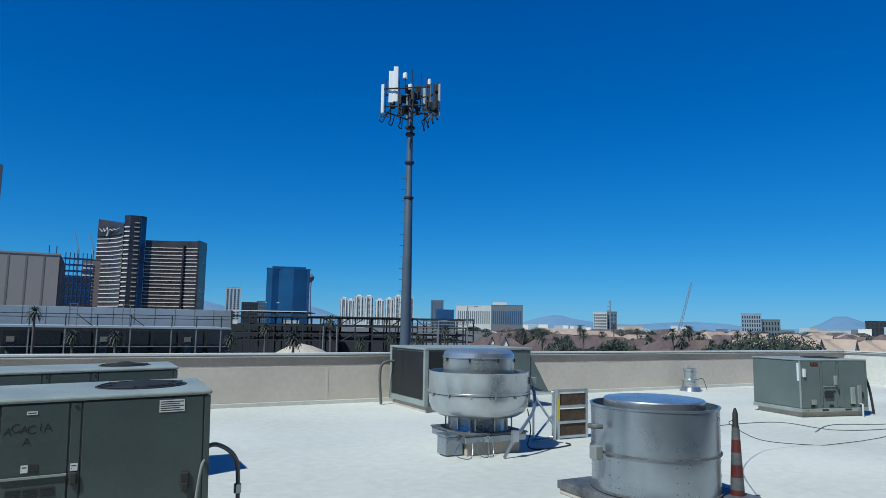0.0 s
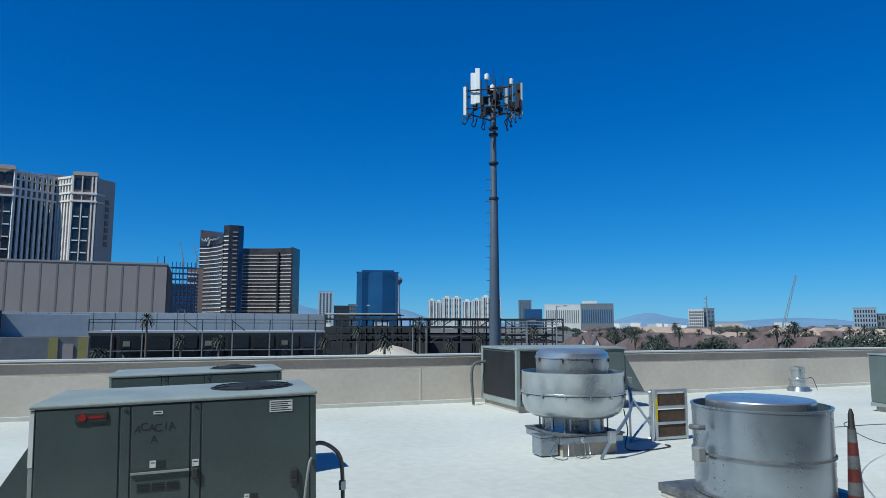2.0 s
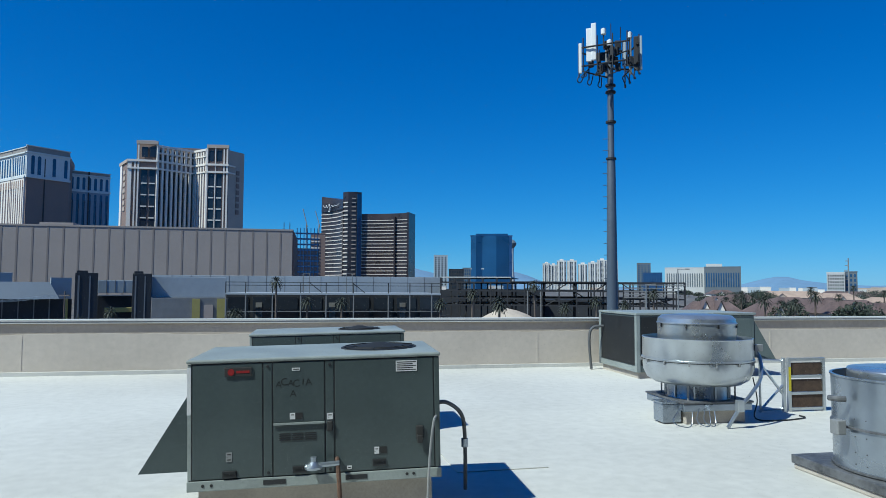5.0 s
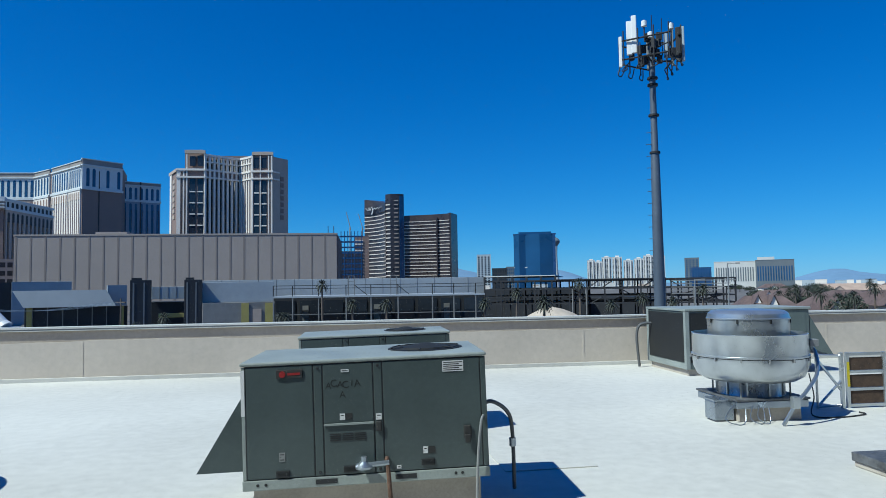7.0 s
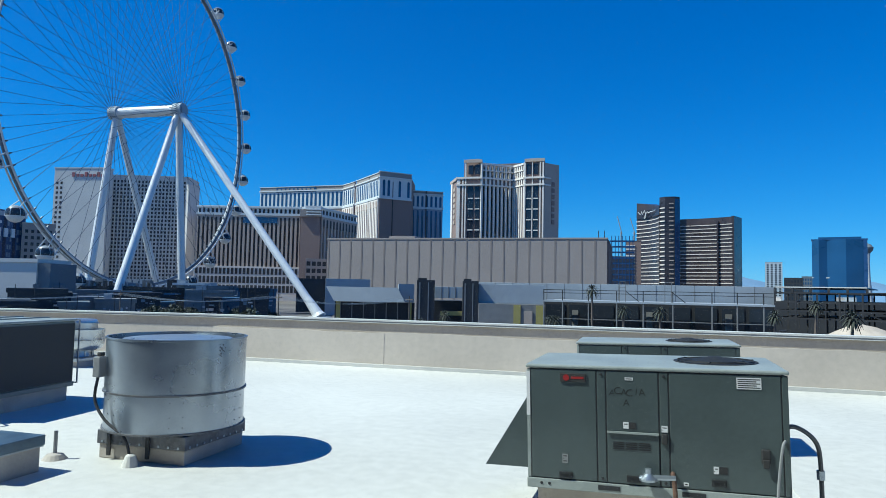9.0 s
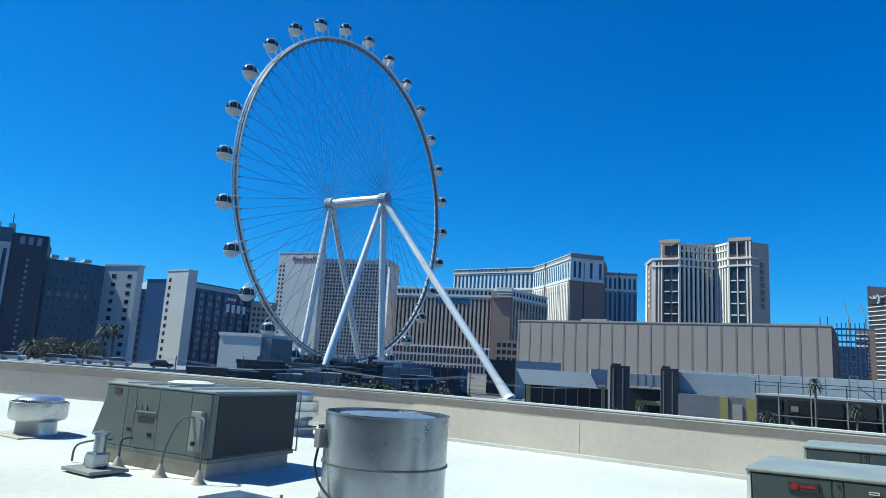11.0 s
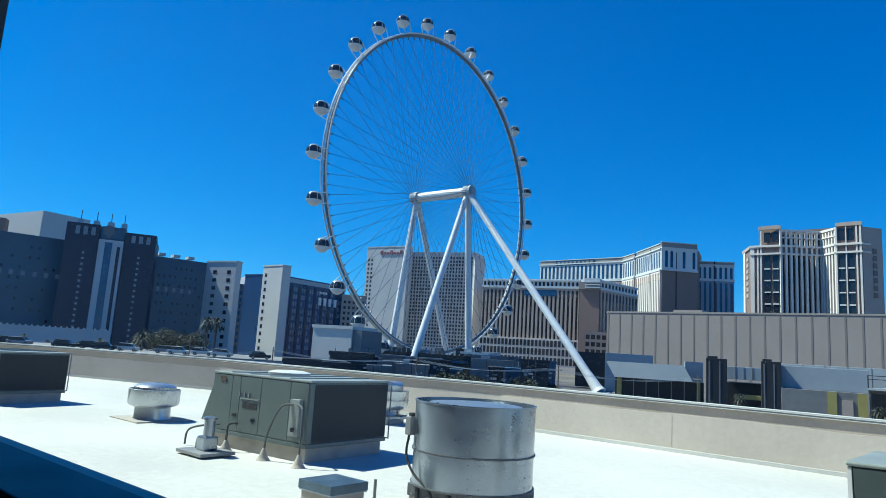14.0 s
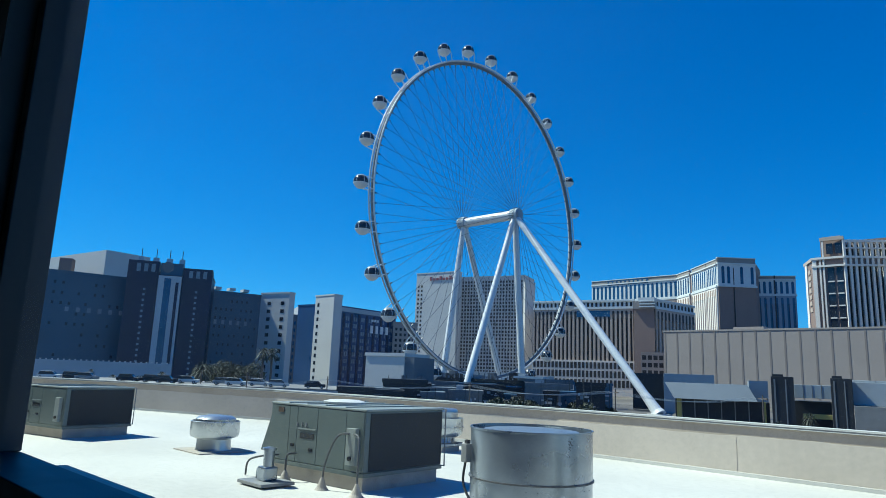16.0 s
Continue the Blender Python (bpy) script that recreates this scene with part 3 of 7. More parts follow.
def air_handler(m, label, w, d, top, base=0.25):
    """A larger unit: panelled front, dark coil on its right end."""
    t = thing("rooftop_air_conditioner", m, label, "air conditioner", "rooftop air conditioners")
    part("curb", abox(0.06, w - 0.06, 0.06, d - 0.06, 0, base), M["curb"], t, "coated roof curb")
    part("base_rail", abox(-0.012, w + 0.012, -0.012, d + 0.012, base + 0.003, base + 0.08, bevel=0.006), M["unit"], t)
    body = part("body", abox(0, w, 0, d, base + 0.083, top - 0.043, bevel=0.015), M["unit"], t)
    lid = part("lid", abox(-0.015, w + 0.03, -0.015, d + 0.02, top - 0.04, top, bevel=0.012), M["unit_lid"], t)
    for k in range(1, 5):
        part("roof_seam", abox(w * k / 5 - 0.015, w * k / 5 + 0.015, 0, d, top + 0.001, top + 0.02), M["unit_lid"], lid)
    lo, hi = base + 0.1, top - 0.06
    xs = [0.03, w * 0.22, w * 0.31, w * 0.53, w * 0.82, w - 0.03]
    for x0, x1 in zip(xs, xs[1:]):
        panel(body, x0 + 0.006, x1 - 0.006, lo, hi)
    part("door_lip", abox(w * 0.33, w * 0.52, -0.03, -0.009, lo + 0.62, lo + 0.645), M["unit_lid"], body)
    part("louvre", abox(w * 0.35, w * 0.5, -0.014, -0.0085, lo + 0.45, lo + 0.55), M["dark"], body)
    handle(body, w * 0.27, lo + 0.3, -0.008)
    handle(body, w * 0.47, lo + 0.25, -0.008)
    box_ = part("switch_box", abox(w * 0.86, w * 0.95, -0.1, -0.0085, lo + 0.1, lo + 0.75, bevel=0.01), M["unit_lid"], body, "grey disconnect box")
    part("knob", turned([(0, 0), (0.04, 0), (0.04, 0.03), (0, 0.03)], 16), M["ink"], box_).matrix_local = pose(w * 0.905, -0.1, lo + 0.22, 90)
    coil = part("coil", abox(w - 0.002, w + 0.012, 0.12, d - 0.03, lo, hi - 0.02), M["coil"], body, "dark condenser coil")
    guard = part("coil_guard", abox(w + 0.09, w + 0.11, d - 0.03, d - 0.01, lo - 0.02, hi + 0.03), M["steel_grey"], t, "slim steel guard at the coil")
    part("guard_rail", abox(w, w + 0.11, d - 0.03, d - 0.01, hi + 0.03, hi + 0.05), M["steel_grey"], guard)
    part("guard_rail", abox(w + 0.012, w + 0.11, d - 0.03, d - 0.01, lo - 0.04, lo - 0.021), M["steel_grey"], guard)
    hood(t, d, base + 0.2, top - 0.1, 0.35)
    return t


big = air_handler(roof(-12.2, 7.1, turn=5) @ pose(-0.32, 0, 0), "grey green air handler with a dark coil end", 2.77, 2.2, 1.45)
for x in (0.02, 2.2):
    part("conduit", atube(bend([(2.52, -0.06, 1.0), (2.52 + (0.3 if x > 1 else -0.25), -0.2, 0.95), (2.52 + (0.42 if x > 1 else -0.42), -0.3, 0.5), (2.52 + (0.44 if x > 1 else -0.46), -0.32, 0.14)]), 0.02, 8), M["hose"], big, "thin curved conduit")
    part("flashing", turned([(0.13, 0.0), (0.09, 0.05), (0.03, 0.2), (0.022, 0.22)], 16, 2.52 + (0.44 if x > 1 else -0.46), -0.32), M["curb"], big, "membrane cone at the conduit's foot")
part("gas_pipe", atube(bend([(0.9, -0.02, 0.5), (0.9, -0.2, 0.5), (0.9, -0.25, 0.42), (0.9, -0.25, 0.08)]), 0.022, 8), M["hose"], big)
part("flashing", turned([(0.14, 0.0), (0.1, 0.05), (0.035, 0.18), (0.024, 0.2)], 16, 0.9, -0.25), M["curb"], big)
part("pipe", atube(bend([(0.35, -0.02, 0.42), (0.3, -0.3, 0.42), (-0.05, -0.42, 0.3), (-0.1, -0.44, 0.02)]), 0.02, 8), M["hose"], big)
part("badge", abox(0.24, 0.42, -0.02, -0.009, 1.26, 1.36), M["filter"], big, "brown maker's badge")
part("vent_cap", turned([(0, 1.45), (0.42, 1.452), (0.44, 1.50), (0.3, 1.535), (0, 1.54)], 28, 1.1, 1.0), M["label_white"], big, "pale round fan cap on top")
for x in (0.86, 1.0, 1.13):
    part("hook", abox(x, x + 0.03, -0.03, -0.009, 1.02, 1.1), M["steel_grey"], big)
air_handler(roof(-23.1, 5.05, turn=14), "grey green air handler beside the parapet", 2.45, 2.1, 1.4)

# a wide unit by the parapet, with its coil towards the camera
t = thing("rooftop_air_conditioner", roof(7.05, 14.05), "wide grey air conditioner with a dark coil by the parapet", "air conditioner", "rooftop air conditioners")
part("curb", abox(0.05, 2.95, 0.05, 1.95, 0, 0.14), M["curb"], t)
part("body", abox(0.0, 3.0, 0.0, 2.0, 0.143, 1.44, bevel=0.015), M["unit"], t)
part("lid", abox(-0.03, 3.03, -0.03, 2.03, 1.443, 1.5, bevel=0.012), M["unit_lid"], t)
part("coil", abox(-0.015, -0.001, 0.08, 1.9, 0.3, 1.4), M["coil"], t, "dark condenser coil")
part("coil", abox(0.1, 0.95, -0.015, -0.001, 0.3, 1.4), M["coil"], t, "dark condenser coil")
part("corner_post", abox(-0.025, 0.07, -0.025, 0.07, 0.146, 1.44, bevel=0.006), M["unit_lid"], t)
part("corner_post", abox(-0.025, 0.03, 1.91, 2.02, 0.146, 1.44, bevel=0.006), M["unit_lid"], t)
part("base_rail", abox(-0.022, 0.0, 0.07, 1.9, 0.15, 0.28), M["unit_lid"], t)
part("panel", abox(1.0, 2.9, -0.01, -0.001, 0.2, 1.38), M["unit"], t)
part("conduit", atube(bend([(-0.02, 1.75, 1.1), (-0.3, 1.8, 1.05), (-0.38, 1.82, 0.75), (-0.33, 1.82, 0.02)]), 0.035, 8), M["hose"], t, "bent conduit")
bm = bm_new()
vs = [bm.verts.new(p) for p in ((3.02, 0.02, 1.3), (3.02, 0.02, 0.55), (3.6, 0.02, 0.35), (3.02, 1.6, 1.3), (3.02, 1.6, 0.55), (3.6, 1.6, 0.35))]
for f in ((0, 1, 2), (3, 4, 5), (0, 2, 5, 3), (0, 1, 4, 3), (1, 2, 5, 4)):
    bm.faces.new([vs[i] for i in f])
part("intake_hood", bm, M["unit"], t, "sloping intake hood")

# ---- exhaust fans ----
M["galv_dark"] = mat("dark stained galvanised steel", (0.16, 0.165, 0.175), 0.55, 0.5, var=0.3, scale=3, fine=20)
def upblast_fan(m, label, s=1.0, near=True):
    t = thing("exhaust_fan", m, label, "exhaust fan", "exhaust fans")
    h = 0.58 * s
    part("curb", abox(-h, h, -h, h, 0, 0.2 * s, bevel=0.01), M["curb"], t, "coated roof curb")
    part("base_plate", abox(-h - 0.09 * s, h + 0.09 * s, -h - 0.09 * s, h + 0.09 * s, 0.2 * s + 0.002, 0.31 * s, bevel=0.012), M["galv"], t)
    part("skirt_lip", abox(-h - 0.11 * s, h + 0.11 * s, -h - 0.11 * s, h + 0.11 * s, 0.315 * s, 0.345 * s, bevel=0.006), M["galv_dark"], t, "dark folded tray edge")
    for k in range(10):
        a = 2 * math.pi * (k + 0.5) / 10
        part("neck_rib", abox(-0.014, 0.014, -0.02, 0.0, 0.36 * s, 0.6 * s), M["galv"], t).matrix_local = Matrix.Translation((0.575 * s * math.cos(a), 0.575 * s * math.sin(a), 0)) @ pose(0, 0, 0, 0, 0, math.degrees(a) + 90)
    part("neck", turned([(0.6 * s, 0.312 * s), (0.57 * s, 0.36 * s), (0.57 * s, 0.62 * s)], 40), M["galv"], t, smooth=True)
    bowl = part("bowl", turned([(0.6 * s, 0.56 * s), (0.78 * s, 0.575 * s), (0.90 * s, 0.64 * s), (0.965 * s, 0.76 * s), (0.98 * s, 0.935 * s)], 56), M["alu"], t, "rounded spun aluminium bowl", smooth=True)
    part("band", turned([(0.98 * s, 0.935 * s), (0.998 * s, 0.94 * s), (0.998 * s, 0.965 * s), (0.98 * s, 0.97 * s), (0.975 * s, 1.27 * s), (0.985 * s, 1.285 * s), (0.96 * s, 1.29 * s), (0.945 * s, 1.0 * s)], 56), M["alu"], t, smooth=True)
    # dark ring for the rim's line and the shade under the band
    part("rim_shade_line", turned([(0.983 * s, 0.926 * s), (1.0 * s, 0.93 * s), (1.0 * s, 0.938 * s), (0.983 * s, 0.938 * s)], 56), M["dark"], t)
    part("inner_cowl", turned([(0.945 * s, 1.1 * s), (0.70 * s, 1.1 * s)], 40), M["dark"], t)
    part("motor_dome", turned([(0.69 * s, 1.09 * s), (0.70 * s, 1.5 * s), (0.715 * s, 1.505 * s), (0.715 * s, 1.52 * s), (0.70 * s, 1.53 * s), (0.685 * s, 1.59 * s), (0.62 * s, 1.635 * s), (0.3 * s, 1.655 * s), (0, 1.66 * s)], 48), M["alu"], t, "grey domed motor cover", smooth=True)
    if near:
        for k in range(14):
            a = 2 * math.pi * k / 14
            part("clip", abox(-0.012, 0.012, -0.03, 0.0, 0, 0.05), M["steel_grey"], bowl).matrix_local = Matrix.Translation((0.985 * s * math.cos(a), 0.985 * s * math.sin(a), 0.89 * s)) @ pose(0, 0, 0, 0, 0, math.degrees(a) + 90)
        for k in range(8):
            a = 2 * math.pi * k / 8
            part("clip", abox(-0.012, 0.012, -0.02, 0.0, 0, 0.06), M["dark"], bowl).matrix_local = Matrix.Translation((0.705 * s * math.cos(a), 0.705 * s * math.sin(a), 1.45 * s)) @ pose(0, 0, 0, 0, 0, math.degrees(a) + 90)
        for k in range(4):
            a = math.pi / 4 + k * math.pi / 2
            part("strut", atube([(0.66 * math.cos(a), 0.66 * math.sin(a), 0.31), (0.66 * math.cos(a), 0.66 * math.sin(a), 0.58)], 0.016, 6), M["steel_grey"], t)
    return t


fan = upblast_fan(roof(5.9, 9.75) @ Matrix.Diagonal((0.86, 0.86, 1, 1)), "large spun aluminium upblast exhaust fan on a curb")
part("grease_box", abox(-0.98, -0.62, -0.5, -0.16, 0.02, 0.3, bevel=0.012), M["galv"], fan, "grey grease box")
part("grease_box_lid", abox(-1.0, -0.6, -0.52, -0.14, 0.302, 0.33), M["galv"], fan)
for k, x in enumerate((-0.95, -0.45, -0.3)):
    part("tie_cable", atube(bend([(x * 0.7, -0.62, 0.3), (x * 0.9 - 0.1, -0.8, 0.1), (x * 0.8, -0.85, 0.012), (x * 0.7 + 0.1, -0.75, 0.04), (x * 0.65 + 0.12, -0.62, 0.3)]), 0.008, 6), M["galv"], fan, "thin steel cable loop")
part("conduit", atube(bend([(0.90, -0.44, 1.12), (0.96, -0.5, 0.98), (0.86, -0.68, 0.8), (0.68, -0.86, 0.66), (0.36, -1.02, 0.46), (0.17, -1.06, 0.33), (-0.06, -1.02, 0.01)]), 0.03, 10), M["galv"], fan, "bent metal conduit")
part("conduit_box", abox(0.08, 0.2, -1.12, -1.02, 0.25, 0.42, bevel=0.008), M["alu"], fan, "grey conduit outlet box")
part("switch_box", abox(0.86, 1.02, -0.52, -0.40, 1.08, 1.19, bevel=0.008), M["steel_grey"], fan)
part("cable", atube(bend([(1.1, -0.1, 0.62), (1.0, -0.35, 0.3), (0.85, -0.5, 0.04), (1.3, -0.6, 0.015), (1.9, -0.45, 0.015), (1.95, -0.25, 0.015)]), 0.012, 6), M["black"], fan, "black cable looped on the roof")
upblast_fan(roof(-13.9, 13.6) @ Matrix.Diagonal((0.86, 0.86, 1, 1)), "small aluminium upblast exhaust fan by the parapet", 0.72, False)




def stack_fan(m, label, r, z_low, z_mid, z_top, curb, half, dome):
    t = thing("exhaust_stack", m, label, "exhaust stack", "exhaust stacks")
    part("curb", abox(-half, half, -half, half, 0, curb, bevel=0.012), M["curb"], t, "streaked roof curb")
    fl = part("flange", abox(-half - 0.02, half + 0.02, -half - 0.02, half + 0.02, curb + 0.002, z_low, bevel=0.01), M["galv_dark"], t, "dark stained metal skirt")
    for k in range(9):
        x = -half + (k + 0.5) * half * 2 / 9
        part("screw", abox(x - 0.012, x + 0.012, -half - 0.03, -half - 0.021, curb + 0.02, curb + 0.044), M["galv"], fl)
        part("screw", abox(half + 0.021, half + 0.03, x - 0.012, x + 0.012, curb + 0.02, curb + 0.044), M["galv"], fl)
    wall = 0.012
    part("drum", turned([(r * 0.985, z_low + 0.002), (r, z_low + 0.01), (r, z_mid - 0.012)], 64), M["galv"], t, "rolled galvanised drum", smooth=True)
    part("drum", turned([(r + 0.004, z_mid + 0.012), (r + 0.006, z_top), (r - wall, z_top), (r - wall, z_top - 0.45), (r - 0.06, z_top - 0.45)], 64), M["galv"], t, "rolled galvanised drum", smooth=True)
    part("ring", turned([(r, z_mid - 0.012), (r + 0.022, z_mid - 0.01), (r + 0.022, z_mid + 0.01), (r, z_mid + 0.012)], 64), M["galv_dark"], t, "dark joint ring")
    part("ring", turned([(r, z_low + 0.012), (r + 0.02, z_low + 0.01), (r + 0.02, z_low + 0.03), (r, z_low + 0.03)], 64), M["galv_dark"], t)
    part("rim", turned([(r + 0.004, z_top - 0.02), (r + 0.018, z_top - 0.012), (r + 0.018, z_top + 0.006), (r - wall, z_top + 0.006)], 64), M["galv"], t)
    part("damper_lid", turned([(r * 0.80, z_top + dome - 0.14), (r * 0.80, z_top + dome - 0.018), (r * 0.785, z_top + dome - 0.004), (r * 0.75, z_top + dome), (r * 0.3, z_top + dome + 0.008), (0, z_top + dome + 0.01)], 56), M["alu"], t, "pale closed damper lid", smooth=True)
    part("throat", turned([(0, z_top - 0.44), (r - wall, z_top - 0.44)], 40), M["dark"], t)
    for k in range(36):
        a = 2 * math.pi * k / 36 + 0.05
        if k % 6 in (0, 1):
            for z in (z_low + 0.1, z_low + 0.22, z_mid - 0.08, z_mid + 0.1):
                part("rivet", turned([(0, 0.008), (0.006, 0.006), (0.008, 0)], 6), M["galv_dark"], t).matrix_local = Matrix.Translation((r * math.cos(a), r * math.sin(a), z)) @ Vector((math.cos(a), math.sin(a), 0)).to_track_quat("Z", "Y").to_matrix().to_4x4()
    return t


st = stack_fan(roof(-5.86, 7.04), "open galvanised exhaust stack on a square curb", 0.826, 0.335, 0.80, 1.44, 0.17, 0.60, -0.02)
part("switch_box", abox(-0.57, -0.47, -0.80, -0.69, 0.98, 1.22, bevel=0.01), M["steel_grey"], st, "grey electric box")
part("switch_box", abox(-0.55, -0.49, -0.76, -0.70, 1.222, 1.27, bevel=0.005), M["ink"], st)
part("conduit", atube(bend([(-0.52, -0.76, 0.98), (-0.53, -0.78, 0.72), (-0.36, -0.80, 0.5), (-0.06, -0.80, 0.3), (0.03, -0.80, 0.02)]), 0.017, 8), M["black"], st, "grey flexible conduit")
part("flashing", turned([(0.10, 0.0), (0.085, 0.04), (0.055, 0.12), (0.025, 0.14)], 14, 0.03, -0.80), M["membrane"], st, "wrinkled membrane boot")
for x in (-0.45, 0.1):
    part("bracket", abox(x, x + 0.05, -0.65, -0.63, 0.05, 0.33), M["ink"], st, "rusty dark bracket")
dr = stack_fan(roof(6.1, 6.0), "galvanised exhaust stack with a domed lid", 0.735, 0.16, 0.62, 1.14, 0.06, 0.8, 0.075)
part("switch_box", abox(-0.9, -0.8, 0.0, 0.12, 0.55, 0.7, bevel=0.01), M["steel_grey"], dr)
part("pipe_elbow", atube(bend([(-0.8, 0.0, 0.92), (-0.88, 0.05, 0.92), (-0.9, 0.12, 0.92)]), 0.03, 10), M["galv_dark"], dr, "stubby metal pipe elbow")

# a patch of flaking dark tar on the stack
for k in range(24):
    rr_ = random.Random(k)
    an = radians(-19 + 4 * rr_.random() + 3 * (k % 3 == 0))
    z = 1.12 + 0.27 * rr_.random()
    part("tar_fleck", turned([(0, 0.004), (0.004 + 0.011 * rr_.random() ** 2, 0.0)], 6), M["galv_dark"], st).matrix_local = Matrix.Translation((0.833 * math.cos(an), 0.833 * math.sin(an), z)) @ Vector((math.cos(an), math.sin(an), 0)).to_track_quat("Z", "Y").to_matrix().to_4x4()

# turbine-like low vent
tv = thing("roof_ventilator", roof(-16.62, 8.0), "low round spun metal roof ventilator", "ventilator", "roof vents")
part("base_plate", abox(-0.72, 0.72, -0.72, 0.72, 0, 0.03, bevel=0.008), M["curb"], tv)
part("collar", turned([(0.45, 0.031), (0.43, 0.1), (0.42, 0.36)], 36), M["alu"], tv, smooth=True)
part("drum", turned([(0.42, 0.3), (0.58, 0.36), (0.61, 0.42), (0.61, 0.74), (0.59, 0.75), (0.57, 0.5)], 48), M["alu"], tv, smooth=True)
part("cap", turned([(0.5, 0.74), (0.5, 0.8), (0.42, 0.86), (0.2, 0.89), (0, 0.89)], 40), M["alu"], tv, smooth=True)

# gas flue with rain cap, on a plate
fl = thing("flue_vent", roof(-11.38, 6.36), "small grey flue vent on a flat base", "vent", "roof vents")
part("base_plate", abox(-0.42, 0.42, -0.35, 0.35, 0.03, 0.09, bevel=0.01), M["steel_grey"], fl)
part("foot", abox(-0.3, 0.3, -0.25, 0.25, 0, 0.03), M["dark"], fl)
part("housing", abox(-0.12, 0.16, -0.14, 0.14, 0.09, 0.34, bevel=0.03), M["galv"], fl)
part("pipe", turned([(0.1, 0.34), (0.1, 0.62), (0.13, 0.63), (0.13, 0.67), (0, 0.7)], 20, 0.04, 0), M["galv"], fl, smooth=True)
part("elbow", atube(bend([(-0.1, 0, 0.24), (-0.24, 0, 0.26), (-0.28, 0, 0.2), (-0.28, 0, 0.09)]), 0.05, 8), M["galv"], fl)

# hatch, stub, far pipe
M["hatch_blue"] = mat("blue grey sheet metal", (0.10, 0.15, 0.20), 0.4, 0.4, var=0.2, scale=4)
ha = thing("roof_hatch", roof(-7.17, 5.13) @ Matrix.Diagonal((1.07, 1.07, 1, 1)), "small square roof hatch with a blue grey metal lid", "hatch")
part("curb", abox(0.02, 0.55, 0.02, 0.55, 0, 0.27, bevel=0.01), M["curb"], ha)
part("flange", abox(0.0, 0.57, 0.0, 0.57, 0.272, 0.285), M["galv"], ha)
part("lid", abox(-0.01, 0.58, -0.01, 0.58, 0.287, 0.4, bevel=0.008), M["hatch_blue"], ha)
sb = thing("pipe_stub", roof(-6.87, 6.2), "thin upright pipe stub in a membrane boot", "pipe")
part("pipe", atube([(0, 0, 0.0), (0, 0, 0.33)], 0.022, 10), M["steel_grey"], sb)
part("flashing", turned([(0.14, 0.0), (0.1, 0.05), (0.09, 0.06), (0.024, 0.07)], 16), M["curb"], sb)
vp = thing("vent_pipe", roof(17.85, 15.9) @ Matrix.Diagonal((0.82, 0.82, 0.98, 1)), "short metal vent pipe with a cap", "vent", "roof vents")
part("boot", turned([(0.43, 0.0), (0.37, 0.12), (0.33, 0.14)], 24), M["galv"], vp, smooth=True)
part("pipe", turned([(0.31, 0.1), (0.31, 0.34), (0.35, 0.35), (0.35, 0.39), (0.24, 0.42), (0.24, 0.66), (0.27, 0.67), (0.27, 0.75), (0, 0.78)], 28), M["alu"], vp, smooth=True)
part("cable", atube(bend([(0.36, 0, 0.36), (0.6, -0.1, 0.4), (0.75, -0.1, 0.2), (0.85, -0.1, 0.01)]), 0.012, 6), M["black"], vp)

# filter rack leaning in an angle frame
fr = thing("filter_rack", roof(7.6, 9.95), "steel angle frame holding brown dusty filters", "filter rack")
for x in (0.0, 0.1, 0.76):
    part("post", abox(x, x + 0.05, -0.03, 0.02, 0, 0.9), M["alu"], fr)
for z in (0.02, 0.28, 0.56, 0.85):
    part("rail", abox(0.153, 0.757, -0.028, 0.018, z, z + 0.045), M["alu"], fr)
for z in (0.07, 0.33, 0.61):
    part("filter", abox(0.16, 0.75, -0.012, 0.012, z, z + 0.205), M["filter"], fr, "dusty brown filter")
part("tag", abox(0.103, 0.147, -0.034, -0.031, 0.35, 0.75), M["yellow"], fr, "yellow tag")
for a, b in (((-0.45, 0, 0.88), (0.0, 0, 0.85)), ((-0.4, 0, 0.8), (0.0, 0, 0.3)), ((-0.45, 0.0, 0.03), (0.0, 0, 0.05)), ((-0.4, 0, 0.06), (0.02, 0, 0.45)), ((-0.42, 0, 0.0), (-0.42, 0, 0.88))):
    part("brace", atube([a, b], 0.02, 6), M["alu"], fr)

# the post's white is darkened too, its shade put into the colour
M["shaded_white"] = mat("white sheeting with shade in its colour", (0.13, 0.14, 0.16), 0.5, var=0.25)
# tall banded marker post beside the drum
po = thing("traffic_post", roof(6.74, 5.36), "tall tapered orange and white traffic post", "traffic cone")
part("foot", abox(-0.17, 0.17, -0.17, 0.17, 0, 0.05, bevel=0.015), M["black"], po)
zs = [0.05, 0.22, 0.36, 0.5, 0.64, 0.78, 0.92]
for k, (z0, z1) in enumerate(zip(zs, zs[1:])):
    r0, r1 = 0.088 - 0.05 * z0, 0.088 - 0.05 * z1
    part("band", turned([(r0, z0 + 0.001), (r1, z1)], 24), M["shaded_white"] if k % 2 else M["orange"], po, "white band with shade in its colour" if k % 2 else "orange band with shade in its colour", smooth=True)
part("tip", turned([(0.041, 0.92), (0.033, 0.95), (0.03, 1.08), (0.012, 1.14), (0, 1.14)], 20), M["black"], po, smooth=True)

